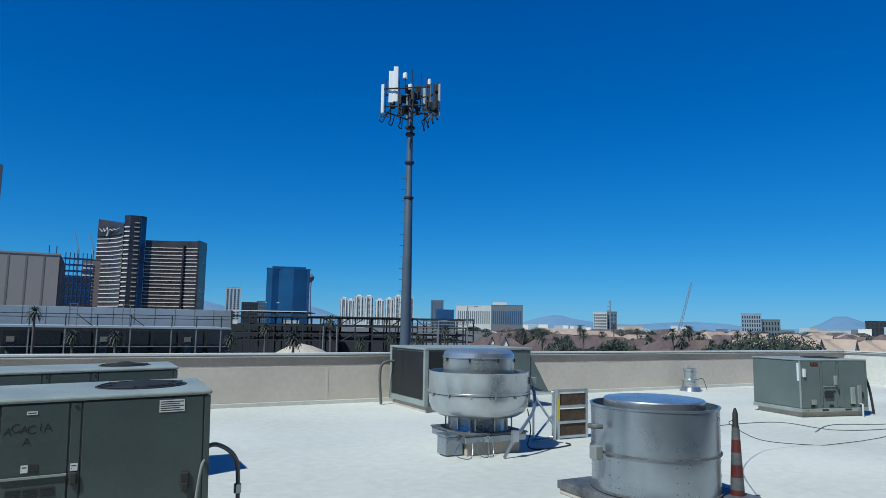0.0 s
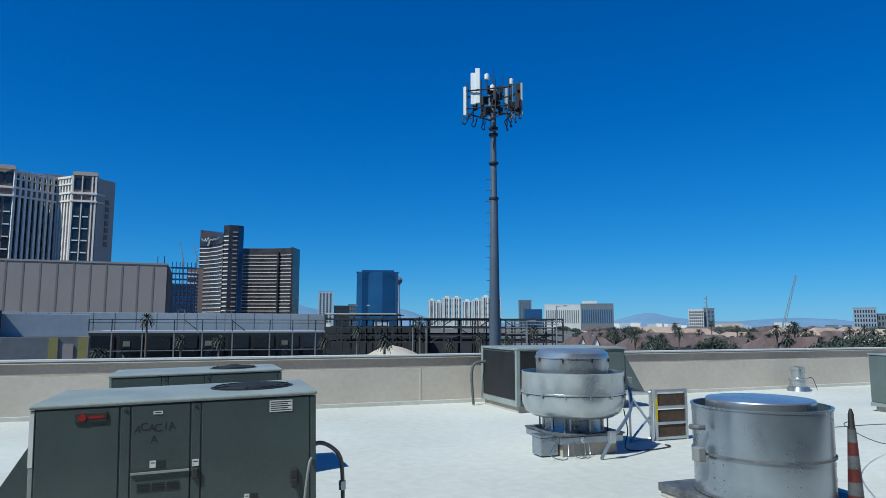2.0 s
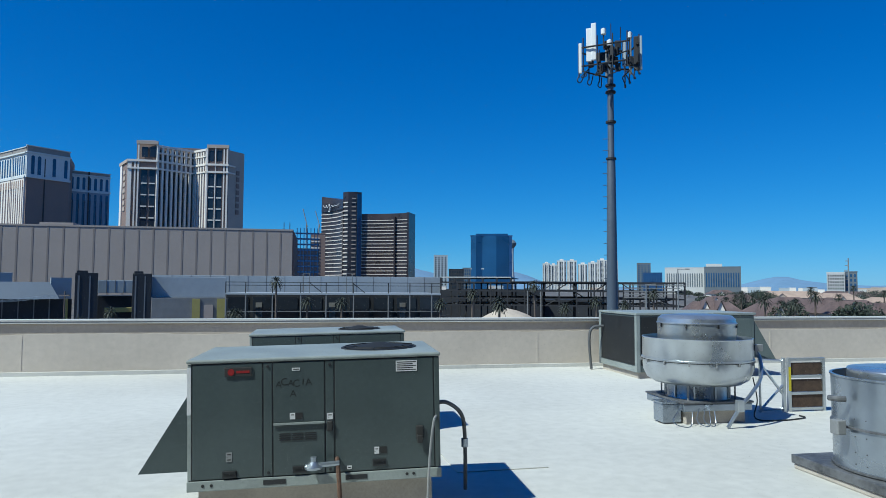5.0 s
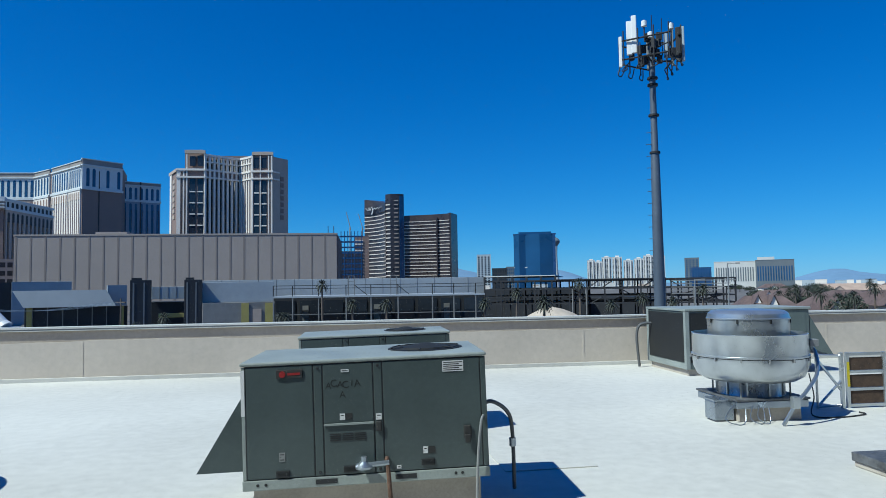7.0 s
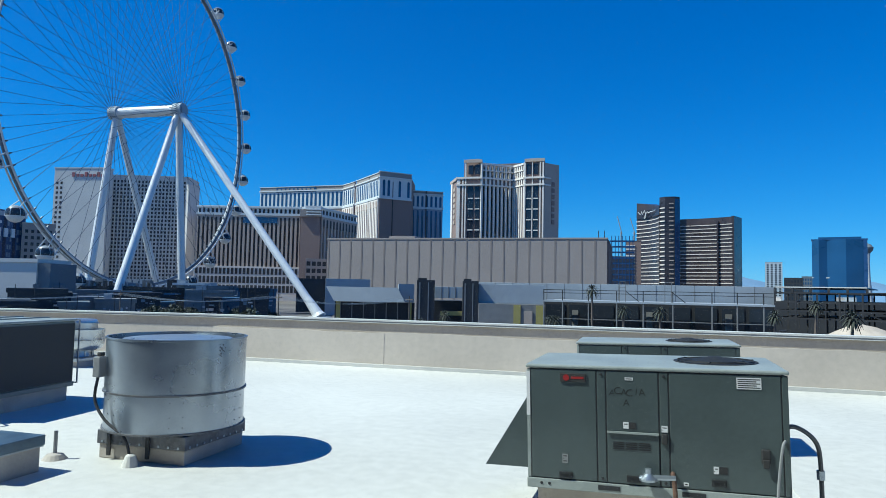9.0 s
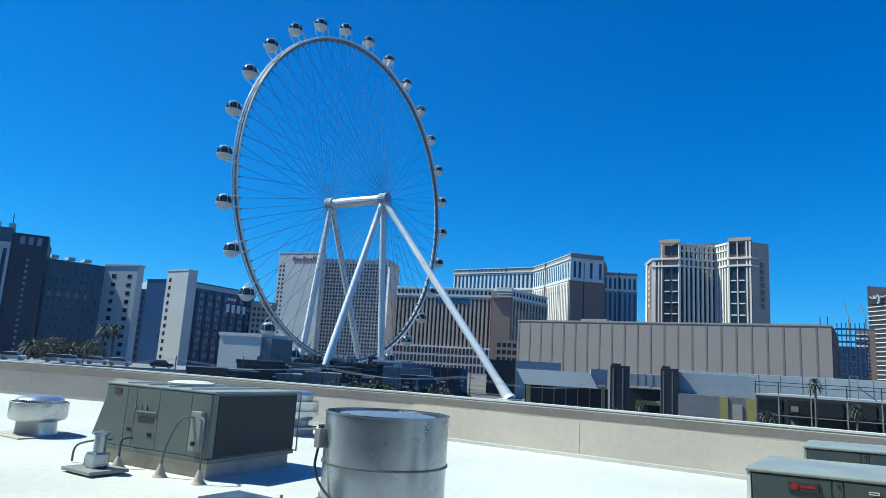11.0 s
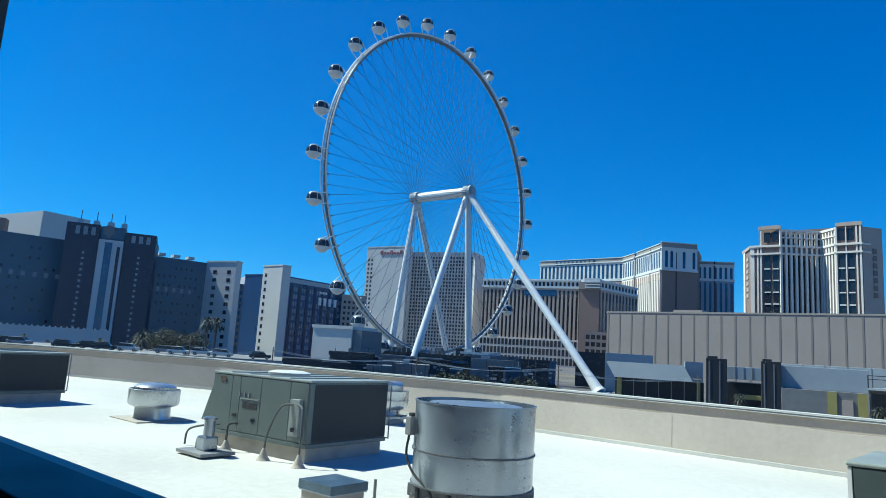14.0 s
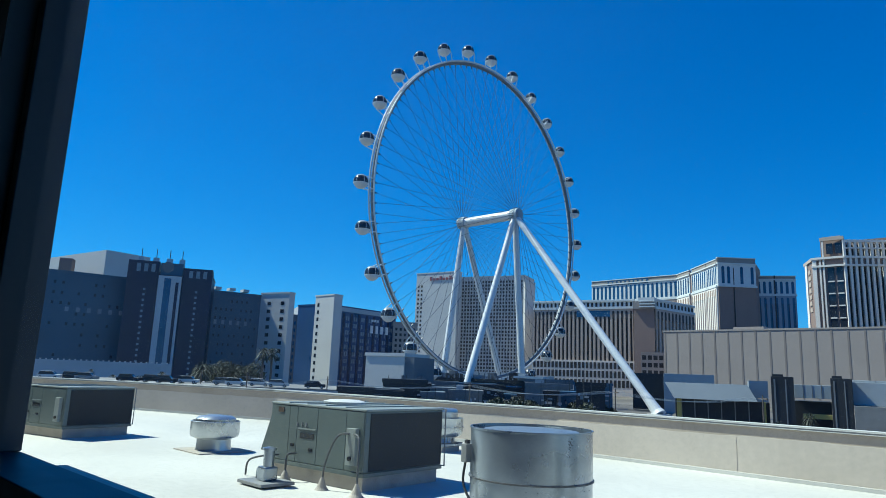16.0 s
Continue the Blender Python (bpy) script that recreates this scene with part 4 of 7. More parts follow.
# cables lying across the roof
cb = thing("cable_run", roof(0, 0), "thin black cables lying across the roof", "cable")
part("cable", atube(bend([(6.8, 5.4, 1.0), (8.2, 6.6, 0.7), (10.2, 7.6, 0.2), (11.6, 7.7, 0.012), (12.1, 7.55, 0.012), (14.1, 7.7, 0.012), (17.0, 8.6, 0.012)]), 0.006, 6), M["black"], cb, "thin black cable")
part("cable", atube(bend([(10.6, 9.9, 0.01), (12.4, 10.0, 0.01), (13.8, 9.8, 0.01), (13.9, 8.6, 0.01), (15.6, 8.3, 0.01), (18, 9.2, 0.01)]), 0.008, 6), M["hose"], cb)
part("cable", atube(bend([(13.2, 8.6, 0.01), (14.6, 9.1, 0.01), (16, 8.7, 0.01), (17.5, 9.3, 0.01), (19.0, 8.8, 0.01)]), 0.008, 6), M["hose"], cb)

# small dark clamp left on the coping
cl = thing("clamp", Matrix.Translation((-5.35, 16.9, 1.275)) @ pose(0, 0, 0, 0, 0, ROOF), "small black clamp lying on the parapet coping", "clamp")
part("jaw", abox(-0.1, 0.06, -0.03, 0.03, 0.0, 0.03, bevel=0.006), M["black"], cl)
part("screw", atube([(0.03, 0, 0.028), (0.12, 0, 0.05)], 0.012, 8), M["black"], cl)

# ---- the communications mast just beyond the roof ----
mp = bearing(3.12, 36)
ms = thing("antenna_mast", Matrix.Translation(mp), "grey steel monopole mast with white panel antennas", "mast")


def mz(el):
    return EYE_Z + el * 36 - GROUND


part("pole", turned([(0.32, 0), (0.29, mz(0.0)), (0.22, mz(0.19)), (0.175, mz(0.195)), (0.16, mz(0.30)), (0.15, mz(0.35)), (0, mz(0.35))], 20), M["mast"], ms, smooth=True)
for el in (0.19, 0.245, 0.29, 0.30):
    part("flange", turned([(0.15, mz(el)), (0.27, mz(el)), (0.27, mz(el) + 0.1), (0.15, mz(el) + 0.1)], 16), M["steel_dark"], ms)
for k in range(26):
    part("step_bolt", atube([(-0.12, -0.12, 3.5 + k * 0.62), (-0.42, -0.14, 3.5 + k * 0.62)], 0.018, 5), M["mast"], ms)
pz = mz(0.342)
right = Vector((math.cos(radians(2.95)), math.sin(radians(2.95)), 0))
for k in range(3):
    a = radians(20 + 120 * k)
    c = Vector((math.cos(a), math.sin(a), 0))
    e = Vector((-c.y, c.x, 0))
    for dz in (-0.55, 0.45):
        part("arm", atube([Vector((0, 0, pz + dz)), c * 1.05 + Vector((0, 0, pz + dz))], 0.05, 6), M["steel_dark"], ms)
        part("rail", atube([c * 1.1 - e * 1.25 + Vector((0, 0, pz + dz)), c * 1.1 + e * 1.25 + Vector((0, 0, pz + dz))], 0.045, 6), M["steel_dark"], ms)
    for s in (-1.15, -0.4, 0.4, 1.15):
        q = c * 1.18 + e * s
        part("antenna_pipe", atube([q + Vector((0, 0, pz - 0.9)), q + Vector((0, 0, pz + 0.95))], 0.035, 6), M["steel_dark"], ms)
        if s in (-0.4, 0.4):
            part("radio_box", abox(-0.13, 0.13, -0.09, 0.09, 0, 0.5, bevel=0.02), M["steel_dark"], ms).matrix_local = Matrix.Translation(q * 0.9 + Vector((0, 0, pz - 0.35 + 0.3 * s))) @ pose(0, 0, 0, 0, 0, math.degrees(a))
        part("cable_loop", atube(bend([q + Vector((0, 0, pz - 0.8)), q + Vector((0.02, 0, pz - 1.1)) + e * 0.15, q + Vector((0, 0, pz - 1.15)) - e * 0.12, q * 0.8 + Vector((0, 0, pz - 0.7))]), 0.03, 5), M["steel_dark"], ms)
for x, y, z0, z1, w, m_ in ((-1.55, -0.3, -0.75, 0.9, 0.17, "sign_white"), (-1.05, -0.75, -0.3, 1.5, 0.28, "sign_white"), (-0.8, -0.78, -0.25, 1.75, 0.26, "sign_white"),
                            (0.72, 0.2, -0.4, 1.0, 0.2, "pale_blue"), (1.05, 0.1, -0.9, 1.1, 0.12, "steel_grey"), (1.55, 0.15, -0.7, 1.15, 0.2, "pale_blue"), (1.35, -0.5, -0.9, 0.9, 0.24, "steel_dark"), (-0.2, 1.1, -0.6, 1.0, 0.24, "steel_grey")):
    part("panel_antenna", abox(x - w / 2, x + w / 2, y - 0.08, y + 0.08, pz + z0, pz + z1, bevel=0.03), M[m_], ms, "tall panel antenna")
for x, z in ((-0.3, 1.35), (0.0, 0.7), (1.02, 1.0)):
    part("head_pipe", atube([(x, -0.6, pz + z - 0.9), (x, -0.6, pz + z - 0.2)], 0.035, 6), M["steel_dark"], ms)
    part("head_arm", atube([(x, -0.6, pz + z - 0.8), (x * 0.3, 0, pz + z - 0.8)], 0.035, 6), M["steel_dark"], ms)
    part("radio_head", turned([(0, pz + z - 0.22), (0.14, pz + z - 0.18), (0.14, pz + z + 0.1), (0, pz + z + 0.18)], 14, x, -0.6), M["sign_white"], ms)
for k in range(9):
    a = k * 2.4
    part("junction_box", abox(-0.14, 0.14, -0.1, 0.1, 0, 0.42, bevel=0.02), M["steel_dark"], ms).matrix_local = Matrix.Translation((0.4 * math.cos(a), 0.4 * math.sin(a), pz - 0.7 + 0.16 * k)) @ pose(0, 0, 0, 0, 0, 57 * a)
for x, h in ((0.05, 1.95), (0.55, 1.7), (1.0, 1.45)):
    part("whip", atube([(x, 0, pz - 0.3), (x, 0, pz + h)], 0.022, 5), M["steel_dark"], ms)

M["window_lit"] = far_mat("pale curtained window", (0.20, 0.27, 0.33), 0.2, rough=0.3)

# ---- city buildings ----
def facing(a, b):
    """Frame of a facade from corner a to corner b: x along it, -y to the camera."""
    d = b - a
    return Matrix.Translation((a.x, a.y, GROUND)) @ Matrix.Rotation(math.atan2(d.y, d.x), 4, "Z"), d.to_2d().length


def height(el, d):
    return EYE_Z + el * d - GROUND


def tower(name, label, a, b, depth, h, wall, parent=None):
    m, w = facing(bearing(*a), bearing(*b))
    t = thing(name, m, label, "building")
    part("wall", abox(0, w, 0, depth, 0, h), wall, t)
    part("roof", abox(-0.3, w + 0.3, -0.3, depth + 0.3, h + 0.02, h + 1.0), wall, t)
    t["w"] = w
    return t, w


def piers(t, w, h0, h1, n, frac, m, out=0.8, y=0.0, x0=0.0):
    p = w / n
    for i in range(n):
        part("pier", boxes([(x0 + p * (i + 0.5 - frac / 2), x0 + p * (i + 0.5 + frac / 2), y - out, y, h0, h1)]), m, t)


def bands(t, x0, x1, h0, h1, n, frac, m, out=0.4, y=0.0):
    p = (h1 - h0) / n
    for i in range(n):
        part("floor_band", boxes([(x0, x1, y - out, y, h0 + p * i, h0 + p * (i + frac))]), m, t)


def grid(t, x0, x1, h0, h1, nx, nz, fx, fz, m, y=-0.06, deep=0.3, skip=0.0):
    px, pz_ = (x1 - x0) / nx, (h1 - h0) / nz
    rows = []
    for i in range(nx):
        for j in range(nz):
            if random.random() < skip:
                continue
            rows.append((x0 + px * (i + 0.5 - fx / 2), x0 + px * (i + 0.5 + fx / 2), y, y + deep, h0 + pz_ * (j + 0.5 - fz / 2), h0 + pz_ * (j + 0.5 + fz / 2)))
    if len(rows) > 120:
        return part("windows", boxes(rows), m, t, kind="stuff")
    for r in rows:
        part("window", boxes([r]), m, t)


# exhibition hall: long panelled box
hh = height(0.0798, 430)
t, w = tower("exhibition_hall", "long windowless tan panelled exhibition hall", (53.98, 455), (30.15, 410), 90, hh - 1, M["tan_hall"])
for i in range(23):
    part("joint_strip", abox(w * (i + 0.06) / 23, w * (i + 0.06) / 23 + 0.95, -0.14, 0, 3, hh - 1.2), M["tan_hall_edge"], t)
part("fascia", abox(-0.6, w + 0.6, -0.15, 0, hh - 1.2, hh), M["tan_hall"], t)
grid(t, w + 0.01, w + 0.02, 2, hh - 2, 1, 1, 1, 1, M["tan_hall_edge"])
part("end_fin_row", boxes([(w, w + 1.2, 2 + k * 5.5, 4 + k * 5.5, 3, hh - 1.5) for k in range(14)]), M["brown"], t, kind="stuff")
for k, x in enumerate((0.965, 0.985)):
    part("roof_mast", atube([(w * x, 30, hh), (w * x, 30, hh + 7)], 0.25, 5), M["steel_dark"], t)
part("roof_house", abox(w * 0.2, w * 0.3, 20, 40, hh, hh + 3), M["tan_hall"], t)

# helpers for buildings of several faces: a mass over a plan given by bearing and distance, and parts set on its faces
def block(name, label, az, d):
    return thing(name, Matrix.Translation(bearing(az, d)), label, "building")


def mass(name, t, plan, z0, z1, m, label=""):
    o = t.matrix_world.translation
    return part(name, prism([tuple((bearing(*q) - o).to_2d()) for q in plan], z0, z1), m, t, label)


def face(t, a, b):
    """Local frame and width of the face from a to b."""
    m, w = facing(bearing(*a), bearing(*b))
    return Matrix.Translation(-t.matrix_world.translation) @ m, w


def on_face(name, f, rows, m, t, label=""):
    ob = part(name, boxes(rows), m, t, label)
    ob.matrix_local = f
    return ob


def arch_window(f, t, x, w, z0, z1, y, m, name="arched_window"):
    """A round-headed dark window standing a little behind the face."""
    r = w / 2
    pts = [(x - r, z0), (x + r, z0)] + [(x + r * math.cos(k * math.pi / 6), z1 - r + r * math.sin(k * math.pi / 6)) for k in range(7)]
    bm = bm_new()
    fr = [bm.verts.new((px_, y, pz_)) for px_, pz_ in pts]
    bk = [bm.verts.new((px_, y + 0.4, pz_)) for px_, pz_ in pts]
    bm.faces.new(fr)
    for i in range(len(pts)):
        j = (i + 1) % len(pts)
        bm.faces.new((fr[i], fr[j], bk[j], bk[i]))
    ob = part(name, bm, m, t)
    ob.matrix_local = f
    return ob


# pale tower: two brown pavilions and a recess of white piers between them
D = 900
t = block("hotel_tower", "tall cream and brown hotel tower with white piers", 39, D)
HP, HT, HW, HR, HE = height(0.1995, 897), height(0.1722, 900), height(0.1935, 906), height(0.2015, 892), height(0.1946, 897)
P0, P1, P2, P3, P4, P5, P6 = (43.46, 940), (42.95, 900), (40.82, 893), (38.05, 914), (37.1, 893), (35.42, 888), (34.18, 908)
mass("wall", t, [(40.9, 908), P3, (37.2, 905), (37, 960), (40.5, 960)], 0, HW - 4, M["window_dull"], "dark glazed recess")
mass("pavilion", t, [P0, P1, P2, (40.6, 940)], 0, HT, M["brown"], "brown pavilion")
mass("pavilion", t, [(42.35, 902), (40.82, 894), (40.6, 940), (42.3, 940)], HT, HP, M["brown"], "brown upper pavilion")
mass("pavilion", t, [P4, P5, (35.3, 935), (37.1, 935)], 0, HR, M["brown"], "brown pavilion")
mass("end_wall", t, [(35.41, 889), P6, (34.3, 950), (35.3, 940)], 0, HE, M["tan"], "plain tan end wall")
mass("crown", t, [(42.2, 906), (41.0, 900), (40.9, 930), (42.1, 935)], HP, HP + 3, M["tan"])
mass("crown", t, [(36.8, 897), (35.7, 893), (35.6, 925), (36.7, 930)], HR, HR + 2.2, M["tan"])
mass("crown", t, [(40.6, 935), (36.9, 925), (37, 955), (40.4, 955)], HW - 4, HW + 6, M["brown"], "brown roof storey")
z1, z2, z3 = height(0.1600, 900), height(0.1705, 900), HW - 3


def pier_face(a, b, n, top, fr, out):
    f, w = face(t, a, b)
    p = w / n
    for i in range(n + 1):
        on_face("white_pier", f, [(p * i - p * fr / 2, p * i + p * fr / 2, -out, 1.5, 0, top)], M["cream"], t)
    for z, h_ in ((z1, 2.0), (z2, 2.4), ((z2 + top) / 2, 1.4), (top - 3, 2.6)):
        on_face("cornice", f, [(0, w, -out - 0.8, 1.5, z, z + h_)], M["cream"], t)
    for i in range(n):
        on_face("brown_panel", f, [(p * (i + fr / 2), p * (i + 1 - fr / 2), -0.1, 1.5, z1 + 2.2, z2 - 0.4)], M["brown"], t)


pier_face(P2, P3, 8, HW, 0.42, 1.6)
pier_face(P3, P4, 5, HW, 0.42, 1.6)


def bays(a, b, spans, top, piers_, zc):
    """Dark glazed bays with pale sills, and white piers, on a pavilion's face."""
    f, w = face(t, a, b)
    for x0, x1 in spans:
        bay = on_face("dark_bay", f, [(w * x0, w * x1, -0.7, 0.2, 3, z1 - 1)], M["window"], t, "dark glazed bay")
        on_face("dark_bay", f, [(w * x0, w * x1, -0.7, 0.2, z2 + 6, top - 7)], M["window"], t, "dark glazed bay")
        for k in range(10):
            z = 8 + (z1 - 12) * k / 10
            part("sill", boxes([(w * x0, w * x1, -1.5, -0.7, z, z + 1.5)]), M["cream"], bay)
    for x0, x1, z in piers_:
        on_face("white_pier", f, [(w * x0, w * x1, -2.0, 0.2, 0, z)], M["cream"], t)
    for z, h_ in ((z1, 2.2), (z2, 2.4)):
        on_face("cornice", f, [(-0.6, w + 0.6, -2.9, 0.2, z, z + h_)], M["cream"], t)
    on_face("cornice", f, [(w * zc, w + 0.6, -2.4, 0.2, top - 3.6, top + 0.6)], M["tan"], t)
    return f, w


f, w = bays(P1, P2, ((0.46, 0.66), (0.74, 0.93)), HP, ((0.0, 0.13, HT + 1), (0.22, 0.27, HT), (0.33, 0.38, HP - 4)), 0.28)
on_face("cornice", f, [(-0.8, w * 0.3, -2.6, 0.2, HT - 2.4, HT + 0.8)], M["cream"], t)
f, w = bays(P4, P5, ((0.10, 0.34), (0.46, 0.70)), HR, ((-0.02, 0.05, HR - 4), (0.38, 0.42, HR - 4), (0.77, 0.83, HR - 4), (0.91, 0.985, HR - 4)), 0.0)
f, w = face(t, P5, P6)
for z in (z1, z2):
    on_face("cornice", f, [(0, w * 0.4, -1.2, 0, z, z + 1.8)], M["cream"], t)
for k in range(7):
    on_face("sign_bar", f, [(w * 0.5, w * 0.68, -0.8, -0.02, height(0.103 + 0.0095 * k, 900), height(0.1095 + 0.0095 * k, 900))], M["brown"], t, "dark sign block")
f, w = face(t, P0, P1)
on_face("white_pier", f, [(w * 0.1, w * 0.35, -1.2, 0.2, 0, HT - 3)], M["cream"], t)
on_face("cornice", f, [(-0.6, w, -1.6, 0.2, HT - 3, HT + 0.8)], M["tan"], t)
for k in range(7):
    on_face("sign_bar", f, [(w * 0.45, w * 0.75, -0.8, -0.02, height(0.103 + 0.0085 * k, 900), height(0.1085 + 0.0085 * k, 900))], M["tan"], t, "pale sign block")


# long resort with an arcaded attic
def arcade(t, a, b, top, foot, n, wall, glass, win="window_blue", plain=False, xs=None, band=0.2, fr=0.5, pier="tan", wide=0.5):
    """One face: stone parapet band, white attic with arched windows, cornices, and piers or a plain wall below."""
    f, w = face(t, a, b)
    at = top - foot
    on_face("attic", f, [(-0.3, w + 0.3, -0.8, 1.0, foot, top - at * band)], M["attic_white"], t, "white attic with arched windows")
    on_face("parapet_band", f, [(-0.3, w + 0.3, -0.7, 1.0, top - at * band + 1.3, top)], M["stone_band"], t, "grey stone parapet band")
    for z, h_, o in ((top - at * band, 1.3, 2.0), (foot - 0.6, 1.9, 2.0), (top, 0.7, 1.4)):
        on_face("cornice", f, [(-0.8, w + 0.8, -o, 1.0, z, z + h_)], M["attic_white"], t)
    pitch = w / n
    for i in range(n):
        x = w * xs[i] if xs else pitch * (i + 0.5)
        ww = min(pitch * wide, 4.2) if not xs else 2.9
        arch_window(f, t, x, ww, foot + at * 0.10, top - at * (band + 0.07), -0.95, M[win])
    if plain:
        on_face("wall", f, [(0, w, -0.5, 1.0, 0, foot - 0.6)], M[wall], t)
    else:
        on_face("glass", f, [(0, w, -0.2, 1.0, 0, foot - 0.6)], M[glass], t, "dark recessed bays")
        for i in range(n + 1):
            on_face("pier", f, [(max(pitch * i - pitch * fr / 2, 0), min(pitch * i + pitch * fr / 2, w), -1.5, 0, 0, foot - 4)], M[pier], t)
        on_face("arch_band", f, [(0, w, -1.5, 0, foot - 4, foot - 0.6)], M[pier], t, "band over the arches")
        for i in range(n):
            arch_window(f, t, pitch * (i + 0.5), pitch * (1 - fr), foot - 9, foot - 2.2, -1.55, M[glass], "arch_head")
    return f, w


HV = height(0.1769, 690)
HF = height(0.1382, 690)
t = block("resort_wing", "long tan resort wing with a white arcaded attic", 56, 810)
mass("wall", t, [(59.63, 842), (52.73, 788), (51.7, 760), (51.5, 850), (59, 900)], 0, HV - 2, M["tan"])
f, w = arcade(t, (59.63, 842), (52.73, 786), HV, HF, 20, "tan", "brown")
on_face("sign_panel", f, [(w * 0.20, w * 0.68, -1.3, -0.72, HV - 6.2, HV - 0.6)], M["window_blue"], t, "dark blue sign panel")
for k in range(9):
    on_face("sign_bar", f, [(w * (0.225 + 0.05 * k), w * (0.255 + 0.05 * k), -1.6, -1.3, HV - 5.2, HV - 1.8)], M["stone_band"], t, "plain sign block")
t = block("resort_wing", "tan resort wing stepping forward, sunlight in its cream piers, white attic", 51, 735)
mass("wall", t, [(52.73, 786), (51.75, 757), (51.55, 748), (49.7, 690), (48.5, 760), (51.5, 830)], 0, HV - 2, M["brown"])
# cream instead of tan piers put this wing's sunlight into colour
arcade(t, (52.73, 785), (51.80, 757), HV, HF, 5, "tan", "brown", pier="cream")
arcade(t, (51.62, 750), (50.55, 716), HV, HF, 7, "tan", "brown", pier="cream")
arcade(t, (50.50, 714), (49.72, 691), HV, HF, 6, "tan", "brown", pier="cream")
t = block("resort_tower", "brown resort tower with a white arched crown", 48.3, 700)
mass("wall", t, [(49.7, 690), (46.97, 706), (46.6, 760), (49.3, 750)], 0, HV - 1, M["brown"])
f, w = arcade(t, (49.7, 690), (46.97, 706), HV + 1.5, HF + 0.5, 4, "brown", "brown", plain=True, xs=(0.13, 0.28, 0.63, 0.91), band=0.22)
on_face("seam", f, [(w * 0.40, w * 0.425, -0.9, -0.5, 0, HV - 8)], M["window_dull"], t, "dark vertical seam")
t = block("resort_wing", "resort wing with bluish shade in its colour and a pale attic", 45.5, 745)
mass("wall", t, [(46.95, 742), (44.2, 750), (44.2, 790), (46.9, 790)], 0, height(0.148, 746), M["shade_blue"])
f, w = arcade(t, (46.95, 740), (44.2, 748), height(0.1502, 744), height(0.1242, 744), 7, "slab_blue", "window_blue", pier="shade_blue", fr=0.55)
on_face("seam", f, [(w * 0.455, w * 0.49, -1.7, -0.9, 0, height(0.1502, 744) + 0.8)], M["window_dull"], t, "dark vertical seam")

# nearer block with close piers, a corner pavilion and a square-windowed base
HB = height(0.1165, 580)
HC = height(0.1052, 580)
t = block("resort_block", "tan resort block with close vertical piers", 60, 580)
mass("wall", t, [(64.5, 597), (56.3, 570), (56.2, 620), (64.3, 640)], 0, HB - 1, M["tan"])
f, w = arcade(t, (64.5, 595), (56.3, 568), HB, HC, 24, "tan", "window_dull", win="window_dull", band=0.16, fr=0.5)
on_face("base_wall", f, [(-1, w + 6, -2.6, -0.2, 0, height(0.0300, 580))], M["band"], t, "pale base storeys")
for i in range(27):
    for z0, z1 in ((0.0185, 0.0275), (0.006, 0.0155), (-0.007, 0.003)):
        on_face("window", f, [(w * (i + 0.17) / 26, w * (i + 0.83) / 26, -2.75, -2.5, height(z0, 580), height(z1, 580))], M["window_dull"], t)
for x0, x1, z0, z1 in ((0.45, 0.78, 0.093, 0.1015),):
    on_face("blue_glazing", f, [(w * x0, w * x1, -1.7, -1.0, height(z0, 580), height(z1, 580))], M["window_blue"], t, "blue glazed gallery")
t = block("resort_pavilion", "brown resort pavilion with a pale stepped crown", 55.4, 560)
mass("wall", t, [(56.3, 562), (54.65, 558), (54.6, 595), (56.2, 600)], 0, height(0.1165, 560), M["brown"])
f, w = face(t, (56.3, 561), (54.65, 557))
on_face("crown", f, [(-0.4, w + 0.4, -1.0, 6, height(0.1065, 559), height(0.117, 559))], M["stone_band"], t, "grey crown storey")
on_face("pediment", f, [(w * 0.25, w + 0.6, -1.6, 6, height(0.117, 559), height(0.1225, 559))], M["attic_white"], t, "white stepped pediment")
for z in (0.1085, 0.1125, 0.1165):
    on_face("cornice", f, [(w * 0.3, w + 0.8, -2.0, 0, height(z, 559), height(z + 0.0015, 559))], M["attic_white"], t)
t = block("resort_block", "tan resort block beside the pavilion", 53.2, 590)
mass("wall", t, [(54.62, 561), (51.68, 612), (51.7, 650), (54.6, 640)], 0, height(0.1185, 561), M["tan"])
arcade(t, (54.62, 560), (51.68, 611), height(0.1195, 561), height(0.1075, 561), 11, "tan", "window_dull", win="window_dull", band=0.14, fr=0.5)
t, w = tower("low_arcade", "low tan block with square openings", (55.75, 525), (53.98, 525), 20, height(0.0425, 525), M["tan"])
grid(t, 0, w, height(0.0, 525), height(0.042, 525), 4, 4, 0.72, 0.6, M["window_dull"], -0.12)

# pale hotel slab with a close window grid
D = 660
h = height(0.148, D)
t, w = tower("hotel_slab", "pale grey hotel slab with a dense window grid", (71.2, 665), (65.3, 640), 30, h, M["pale"])
grid(t, 2, w - 2, 8, h - 3, 22, 28, 0.52, 0.6, M["window_dull"], -0.2)
part("mullion_row", boxes([(2 + (w - 4) / 22 * i - 0.5, 2 + (w - 4) / 22 * i + 0.5, -0.6, 0, 8, h - 2) for i in range(23)]), M["pale"], t, kind="stuff")
t, w = tower("hotel_end_block", "plain pale end block with a red sign", (74.74, 668), (71.2, 640), 8, height(0.1535, 652), M["pale"])
for k in range(8):
    part("sign_bar", abox(w * (0.34 + 0.078 * k), w * (0.34 + 0.078 * k + 0.05), -0.6, -0.02, height(0.143, 650), height(0.1465 + 0.0025 * (k % 3 == 0), 650)), M["sign_red"], t, "dull red sign stroke")
grid(t, 1, w * 0.18, 6, h - 8, 2, 22, 0.5, 0.5, M["window_dull"], -0.1)
